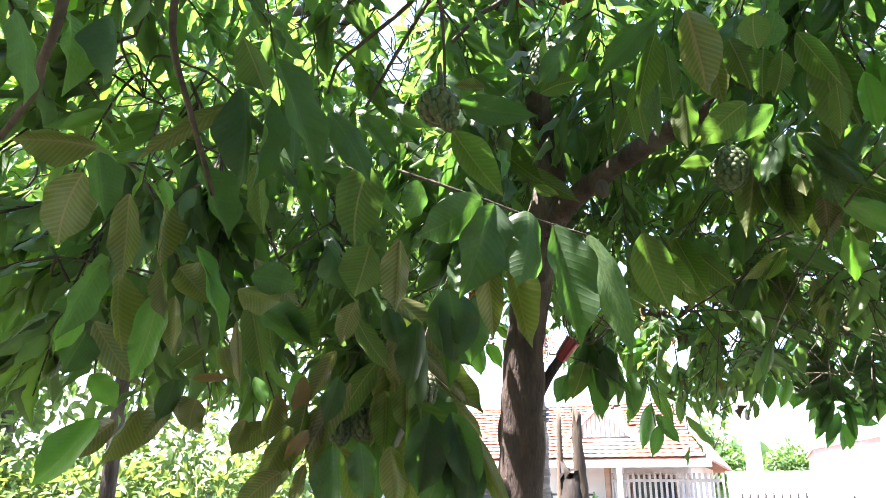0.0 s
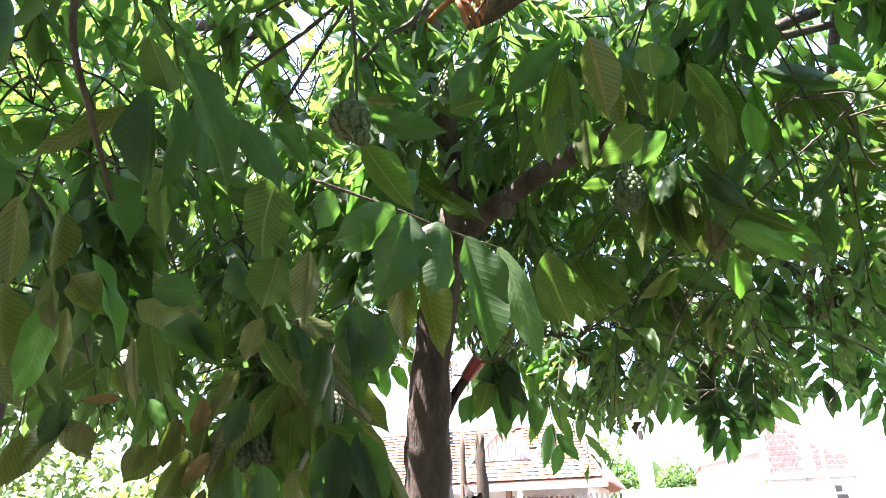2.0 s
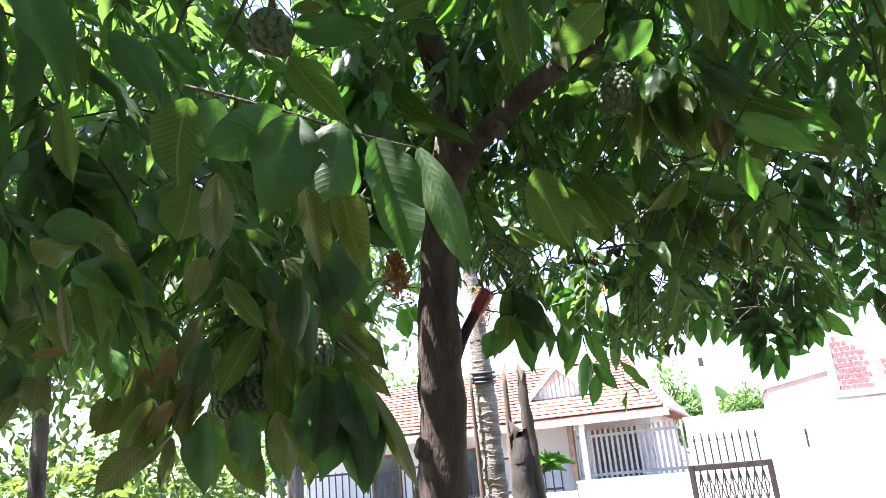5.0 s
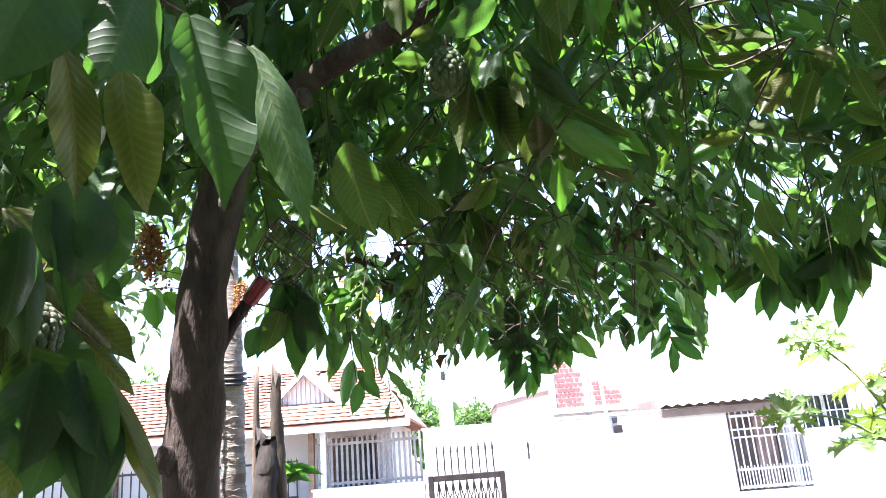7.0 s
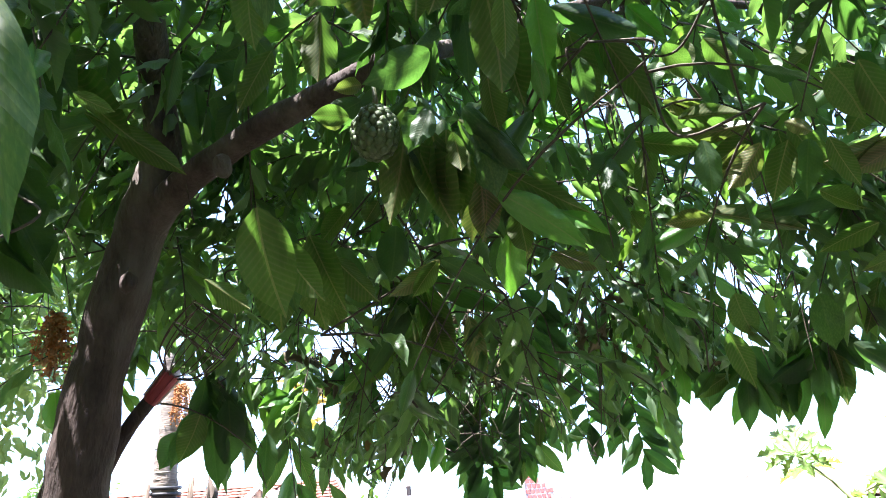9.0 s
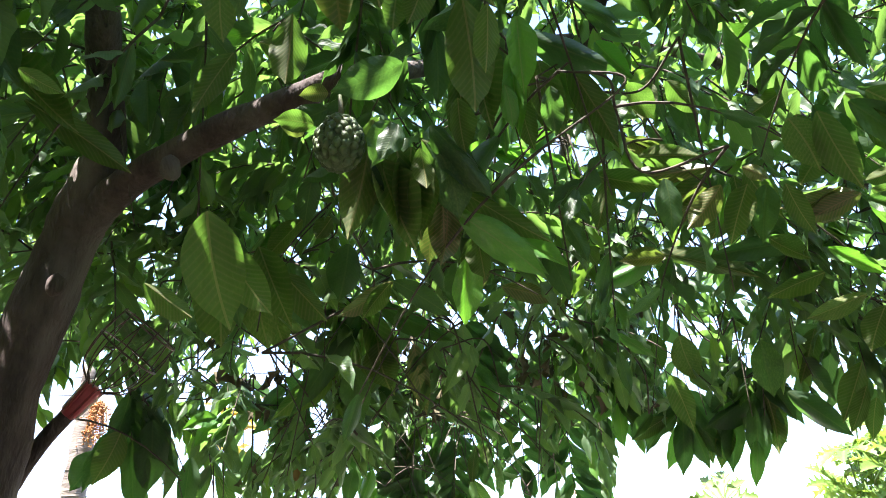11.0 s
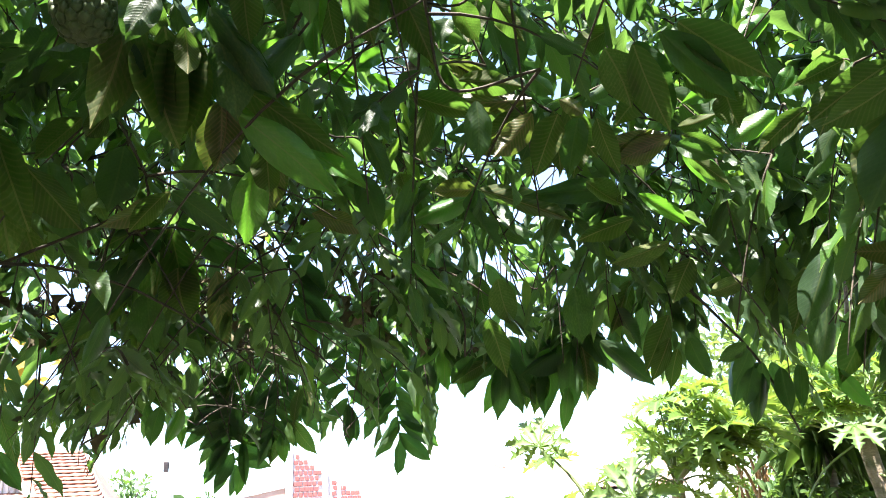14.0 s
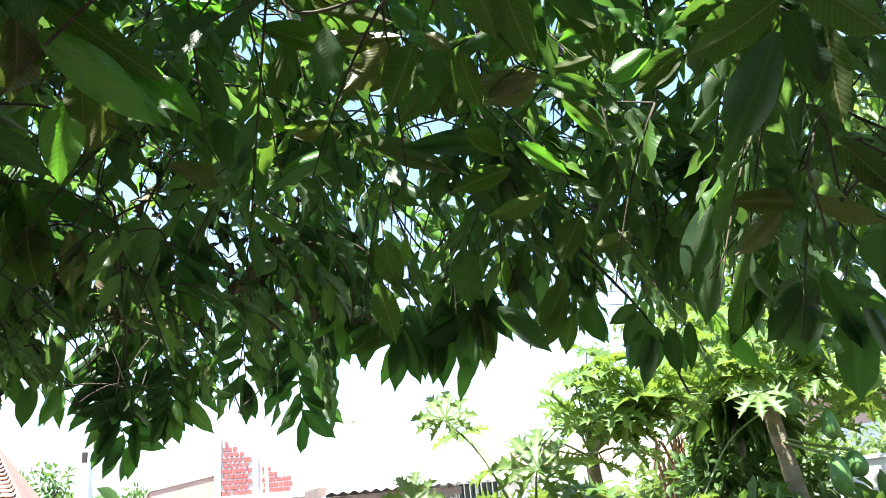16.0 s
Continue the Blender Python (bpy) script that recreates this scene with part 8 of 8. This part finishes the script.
def bush(name, label, category, centre, size, n, leaf, mat, seed, trunk=0.0, group="", shapes=SMALL):
    ob = thing(name, label, category, group, (centre[0], centre[1], 0))
    bs, w, f, wd = clump(centre, size, n, leaf, seed)
    bs[:, 2] = np.maximum(bs[:, 2], 0.05)
    joined_leaves("crown", bs, w, f, wd, shapes, mat, ob, "leafy crown")
    if trunk:
        g = np.random.default_rng(seed + 1)
        tube("trunk", [(centre[0] + 0.05, centre[1], -0.1), (centre[0], centre[1] + 0.05, centre[2] * 0.5), (centre[0], centre[1], centre[2])], trunk, trunk * 0.6, M_BARK, ob, sides=10, steps=8, wobble=0.15)
        for k in range(5):
            e = np.array(centre) + g.normal(0, 0.4, 3) * np.array(size)
            tube("bough", [(centre[0], centre[1], centre[2] * 0.6), ((centre[0] + e[0]) / 2, (centre[1] + e[1]) / 2, (centre[2] * 0.6 + e[2]) / 2 + 0.1), tuple(e)], trunk * 0.55, trunk * 0.15, M_BARK, ob, sides=7, steps=5, wobble=0.1)
    else:
        for k in range(4):
            a = k * 1.6
            tube("stem", [(centre[0] + 0.08 * math.cos(a), centre[1] + 0.08 * math.sin(a), -0.05), (centre[0] + 0.3 * size[0] * math.cos(a), centre[1] + 0.3 * size[1] * math.sin(a), centre[2])], 0.02, 0.008, M_TWIG, ob, sides=6, steps=3)
    return ob


bush("shrub", "sunlit light green garden shrub", "shrub", (-3.9, 6.2, 1.3), (1.5, 1.0, 1.25), 3800, 0.13, M_SHRUB, 21, group="garden shrubs")
bush("shrub", "sunlit light green garden shrub", "shrub", (-2.3, 6.6, 1.25), (1.0, 0.9, 1.2), 3200, 0.12, M_SHRUB, 22, group="garden shrubs")
bush("shrub", "sunlit light green garden shrub", "shrub", (-5.8, 5.4, 1.3), (1.4, 1.2, 1.4), 3200, 0.14, M_SHRUB, 23, group="garden shrubs")
bush("shrub", "sunlit light green garden shrub", "shrub", (-1.1, 7.0, 0.6), (0.8, 0.7, 0.7), 1200, 0.11, M_SHRUB, 24, group="garden shrubs")
bush("shrub", "dark green rounded shrub under the papayas", "shrub", (6.56, 1.40, 1.36), (0.50, 0.5, 0.85), 3600, 0.11, M_FAR, 25, group="garden shrubs")
bush("shrub", "broad-leaved low plant under the papayas", "shrub", (4.95, 2.54, 1.35), (0.36, 0.3, 0.22), 260, 0.15, M_FAR, 26, group="garden shrubs", shapes=PLAIN)
bush("shrub", "broad-leaved low plant under the papayas", "shrub", (5.28, 2.01, 1.30), (0.28, 0.25, 0.16), 90, 0.17, M_FAR, 30, group="garden shrubs", shapes=PLAIN)
bush("shrub", "dark green rounded shrub under the papayas", "shrub", (6.09, 3.04, 1.64), (0.6, 0.6, 0.5), 1600, 0.12, M_FAR, 27, group="garden shrubs")
bush("shrub", "sunlit light green garden shrub", "shrub", (7.4, 4.4, 1.25), (0.9, 0.8, 0.9), 1500, 0.15, M_SHRUB, 29, group="garden shrubs")
bush("shrub", "low green bush beyond the white wall", "shrub", (11.8, 4.3, 1.6), (1.0, 1.3, 0.7), 1200, 0.16, M_SHRUB, 28, group="garden shrubs")
bush("tree", "slender tree with a thin dark trunk and sunlit leaves", "tree", (-1.85, 3.9, 3.9), (1.5, 1.3, 1.3), 2600, 0.15, M_CROWN_Y, 31, trunk=0.05, group="garden trees", shapes=PLAIN)
bush("tree", "tall garden tree with bright sunlit crown", "tree", (-4.6, 7.0, 4.2), (2.6, 2.0, 2.4), 6000, 0.17, M_SHRUB, 32, trunk=0.12, group="garden trees")
bush("tree", "tall garden tree with bright sunlit crown", "tree", (-1.6, 8.6, 4.6), (2.0, 1.6, 2.0), 4200, 0.17, M_SHRUB, 33, trunk=0.10, group="garden trees")
bush("tree", "tall garden tree with bright sunlit crown", "tree", (-6.8, 3.0, 4.0), (2.4, 2.2, 2.4), 4500, 0.17, M_SHRUB, 34, trunk=0.12, group="garden trees")
bush("tree", "green garden tree behind the papayas", "tree", (8.6, 3.9, 3.3), (1.6, 1.6, 1.3), 3200, 0.17, M_SHRUB, 36, trunk=0.08, group="garden trees")
bush("tree", "green garden tree behind the papayas", "tree", (7.8, 1.6, 3.8), (1.7, 1.7, 1.5), 3600, 0.17, M_SHRUB, 35, trunk=0.09, group="garden trees")
for k, (s, off, z, r, h) in enumerate(((-0.7, 26, 3.6, 3.2, 2.0), (-14.5, 25, 4.6, 3.2, 2.8), (-9.5, 27, 4.2, 2.8, 2.4), (-20, 24, 5, 3.5, 3.2), (4.4, 40, 3.4, 3.0, 1.6))):
    c = F @ Vector((s, off, z))
    bush("tree", "dark green tree beyond the houses", "tree", tuple(c), (r, r, h), 2600, 0.42, M_FAR, 40 + k, trunk=0.18, group="trees beyond the houses")
g = np.random.default_rng(77)
n = 9000
a = g.random(n) * 2 * math.pi
rad = 85 + 12 * g.random(n)
top = 3.0 + 2.2 * np.sin(a * 9) * np.sin(a * 23 + 1) + 1.2 * np.sin(a * 57)
bs = np.stack([np.cos(a) * rad, np.sin(a) * rad, np.maximum(0.3, (top + 1.5) * g.random(n) ** 0.7)], 1)
wv = g.normal(0, 1, (n, 3)) * 1.1
woods = joined_leaves("far_woods", bs, wv, g.normal(0, 1, (n, 3)) + np.array((0, 0, 0.6)), np.full(n, 1.2), SMALL, M_FAR, None)
tagged(woods, "low dark green belt of far trees", "woods", kind="stuff")

# ---- the yard's right-hand side: walls, fence, odds and ends ----
S = pose(9.15, 6.6, 0, 0, 0, -74)


def side_part(name, bm, mat, parent=None, label=""):
    bmesh.ops.transform(bm, matrix=S, verts=bm.verts)
    return part(name, bm, mat, parent, label)


b = bmesh.new()
box(b, 1.9, 9.5, 0.0, 0.16, -0.1, 1.72, 0.012)
box(b, 1.88, 9.52, -0.03, 0.19, 1.722, 1.77, 0.01)
tagged(side_part("wall_side", b, M_WALL), "white rendered wall behind the papayas", "wall", kind="structure")
pillar = thing("brick_pillar", "red brick pillar with a teal cloth on it", "pillar", at=tuple(S @ Vector((0.25, 0.05, 0))))
b = bmesh.new()
box(b, 0.04, 0.54, -0.13, 0.13, -0.05, 1.70, 0.006)
core = side_part("core", b, M_MORTAR, pillar)
for i in range(19):
    for k in range(3):
        x = 0.02 + k * 0.19 - (0.095 if i % 2 else 0)
        x0, x1 = max(0.02, x), min(0.56, x + 0.18)
        if x1 - x0 > 0.05:
            b = bmesh.new()
            box(b, x0, x1, -0.155, -0.132, 0.02 + i * 0.09, 0.095 + i * 0.09, 0.004)
            side_part("brick", b, M_BRICK, core)
b = bmesh.new()
bmesh.ops.create_icosphere(b, subdivisions=3, radius=1)
for v in b.verts:
    v.co = Vector((0.42 + v.co.x * 0.09, -0.17 + v.co.y * 0.05, 1.60 + v.co.z * 0.05)) + 0.03 * Vector((1, 0.5, 1)) * noise.noise(v.co * 3)
side_part("cloth", b, M_TEAL, pillar, "crumpled teal cloth")
fence_s = thing("sheet_fence", "white corrugated sheet fence between pillar and wall", "fence", at=tuple(S @ Vector((1.2, 0, 0))))
b = corrugated(0.58, 1.88, 0.06, 0.07, 0.05, 1.66, 0.09, 0.0)
for v in b.verts:
    v.co.y += 0.014 * math.sin(v.co.x / 0.09 * 2 * math.pi)
side_part("sheet", b, M_WHITE, fence_s)
bird = thing("stone_lantern", "grey stone lantern with a peaked cap", "lantern", at=(8.2, 5.45, 0))
for z0, z1, w0, w1, nm in ((0.0, 1.30, 0.10, 0.10, "shaft"), (1.302, 1.36, 0.20, 0.20, "plinth"), (1.362, 1.54, 0.16, 0.15, "body"), (1.542, 1.60, 0.23, 0.19, "eave"), (1.602, 1.70, 0.17, 0.03, "cap")):
    b = bmesh.new()
    bmesh.ops.create_cone(b, cap_ends=True, segments=6, radius1=w0, radius2=w1, depth=z1 - z0, matrix=Matrix.Translation((8.2, 5.45, (z0 + z1) / 2)))
    bmesh.ops.bevel(b, geom=b.edges[:], offset=0.008, segments=1, affect="EDGES")
    part(nm, b, M_GREY, bird)
dry = thing("dry_plant", "bundle of dry brown stems with bare branches", "stems", at=(6.9, 4.1, 0))
for k in range(7):
    a = k * 0.9
    x, y = 6.9 + 0.07 * math.cos(a), 4.1 + 0.07 * math.sin(a)
    tube("stem", [(x, y, -0.05), (x + 0.04 * math.cos(a), y + 0.04 * math.sin(a), 1.2), (x + 0.14 * math.cos(a * 1.7), y + 0.14 * math.sin(a * 1.7), 2.08 + 0.14 * math.sin(k * 2.2))], 0.035, 0.012, M_DRY, dry, sides=7, steps=6, wobble=0.3)
for k in range(5):
    a = k * 1.3
    tube("bent_stalk", [(6.9, 4.1, 1.75), (6.9 + 0.12 * math.cos(a), 4.1 + 0.12 * math.sin(a), 2.04), (6.9 + 0.22 * math.cos(a), 4.1 + 0.22 * math.sin(a), 1.8)], 0.012, 0.007, M_DRY, dry, sides=6, steps=5, wobble=0.2)
net = thing("netting_roll", "yellow netting coil hanging beside the shrub", "netting", at=(6.75, 1.32, 2.15))
for k in range(3):
    tube("coil", [(6.75 + 0.03 * k, 1.32 - 0.10 + 0.05 * k, 1.88), (6.75 + 0.02 * k, 1.32 - 0.07, 2.12), (6.75, 1.32, 2.22 - 0.03 * k), (6.75, 1.32 + 0.08, 2.14), (6.75, 1.32 + 0.10 - 0.03 * k, 2.02)], 0.022, 0.02, M_YELLOW, net, sides=9, steps=7, wobble=0.5)
house_d = thing("house", "pale house with a faded pink upper wall behind the papayas", "house", at=(15.5, 3.0, 0))
b = bmesh.new()
box(b, 13.4, 18, -0.5, 7.0, -0.1, 2.3, 0.01)
part("wall", b, M_WALL, house_d)
b = bmesh.new()
box(b, 13.5, 17.9, -0.4, 6.9, 2.302, 3.1, 0.01)
part("upper_wall", b, M_SALMON, house_d, "faded pink upper wall")
b = bmesh.new()
for q in ((13.0, -0.9), (18.4, -0.9), (18.4, 7.4), (13.0, 7.4)):
    b.verts.new((*q, 3.1))
b.verts.ensure_lookup_table()
r1, r2 = b.verts.new((15.7, 1.8, 4.1)), b.verts.new((15.7, 4.7, 4.1))
v = list(b.verts)
for f in ((0, 1, 4), (1, 2, 5, 4), (2, 3, 5), (3, 0, 4, 5), (0, 3, 2, 1)):
    b.faces.new([v[i] for i in f])
part("roof", b, M_SHEET, house_d)
for y0 in (0.4, 2.6, 4.8):
    b = bmesh.new()
    box(b, 13.36, 13.398, y0, y0 + 1.1, 1.0, 2.05, 0.01)
    win = part("window", b, M_WHITE, house_d, "white framed window")
    b = bmesh.new()
    box(b, 13.345, 13.358, y0 + 0.08, y0 + 1.02, 1.08, 1.97)
    part("pane", b, M_GLASSDARK, win)

for x, w, zt, mat in ((3.2, 5.5, 1.9, M_WALL), (8.2, 3.6, 2.3, M_SALMON)):
    o = thing("house", "low pale house far beyond the street", "house", "houses far beyond the street", tuple(F @ Vector((x, 45, 0))))
    b = bmesh.new()
    box(b, x - w / 2, x + w / 2, 43, 47, -0.1, zt, 0.01)
    street_part("wall", b, mat, o)
    roof_plane([(x - w / 2 - 0.3, 42.6, zt), (x + w / 2 + 0.3, 42.6, zt), (x + w / 2 - 0.6, 45, zt + 0.8), (x - w / 2 + 0.6, 45, zt + 0.8)], 0.05, "roof", M_TILE_PALE, o)
    for k in range(3):
        b = bmesh.new()
        box(b, x - w / 3 + k * w / 3.3, x - w / 3 + k * w / 3.3 + 0.7, 42.95, 42.998, zt - 1.1, zt - 0.3)
        street_part("window", b, M_GLASSDARK, o)

# unseen wall added behind the camera to hold back low light on the leaves
b = bmesh.new()
box(b, -6, 8, -2.9, -2.7, -0.1, 3.0, 0.01)
tagged(part("wall_light_block", b, M_SHADE), "unseen dark wall added behind the camera to hold back light", "wall", kind="structure")

# overhead wires
for k, (z, dz) in enumerate(((5.6, 0.0), (5.9, 0.1))):
    o = thing("overhead_wire", "black overhead wire along the street", "wire", "overhead wires", tuple(F @ Vector((-20, -1, z))))
    tube("cable", [tuple(F @ Vector((x, -1.0, z - 0.5 + 0.0016 * (x + 2) ** 2))) for x in np.linspace(-26, 22, 9)], 0.008, 0.008, M_BAND, o, sides=5, steps=4)

# ---- bricks and tiles, piece by piece ----
b = bmesh.new()
box(b, -0.052, 0.052, -0.025, 0.0, -0.05, 0.05, 0.006)
brick_me = bpy.data.meshes.new("brick")
b.to_mesh(brick_me), b.free()
brick_me.materials.append(M_BRICK)
for i in range(12):
    z = 2.525 + 0.06 + i * 0.132
    for k in range(20):
        x = 5.345 + 0.07 + k * 0.122 + (0.04 if i % 2 else 0)
        top = 4.0 - (x + 0.06 - 5.24) * 0.602
        if z + 0.05 < top and not 6.05 < x < 6.31 and not 7.11 < x < 7.37:
            put("brick", brick_me, None, gable_c, matrix=F @ Matrix.Translation((x + rng.normal(0, 0.006), 6.056, z)) @ Matrix.Diagonal((rng.uniform(0.8, 1.08), 1, 1, 1)))
sv, sf = [], []
for i in range(7):
    x = -0.078 + i * 0.026
    for y in (0.0, 0.24):
        z = 0.004 * math.cos(i * 2 * math.pi / 6) + (0.034 if y == 0 else 0.0)
        sv += [(x, y, z), (x, y, z - 0.018)]
for i in range(6):
    o = i * 4
    sf += [(o, o + 4, o + 6, o + 2), (o + 1, o + 3, o + 7, o + 5), (o, o + 1, o + 5, o + 4), (o + 2, o + 6, o + 7, o + 3)]
tile_me = bpy.data.meshes.new("tile")
tile_me.from_pydata(sv, [], sf)
tile_me.shade_smooth()
tile_me.materials.append(M_TILE)
# paler copy right of the gable: newer clay, and the slope's light in its colour
pale_me = tile_me.copy()
pale_me.materials.clear()
pale_me.materials.append(M_TILE_PALE)
roof_a = [o for o in house_a.children if o.name.startswith("roof")][0]
pitch = math.atan2(RZ - EZ, RY - EY)
slope = math.hypot(RZ - EZ, RY - EY)
rest_v, rest_f = [], []
for row in range(17):
    s = row * 0.205
    t = s / slope
    x0, x1 = -6.9 + 1.3 * t + 0.1, 1.85 - 0.95 * t - 0.1
    n = int((x1 - x0) / 0.156)
    for k in range(n):
        x, y, z = x0 + (k + 0.5) * (x1 - x0) / n, EY + s * math.cos(pitch), EZ + 0.075 + s * math.sin(pitch)
        if abs(x - GX) < GH + 0.1 - (z - GZ) * 0.9 and y > GY - 0.2:
            continue
        m = F @ Matrix.Translation((x, y + rng.normal(0, 0.006), z)) @ Matrix.Rotation(pitch + rng.normal(0, 0.01), 4, "X") @ Matrix.Rotation(rng.normal(0, 0.01), 4, "Z")
        if row < 6:
            put("tile", pale_me if x > GX - GH - 0.15 else tile_me, None, roof_a, matrix=m)
        else:
            at = len(rest_v)
            rest_v += [tuple(m @ Vector(q)) for q in sv]
            rest_f += [tuple(i + at for i in q) for q in sf]
me = bpy.data.meshes.new("tiles")
me.from_pydata(rest_v, [], rest_f)
me.shade_smooth()
put("tiling", me, M_TILE, house_a, "upper courses of clay tiles")["kind"] = "stuff"
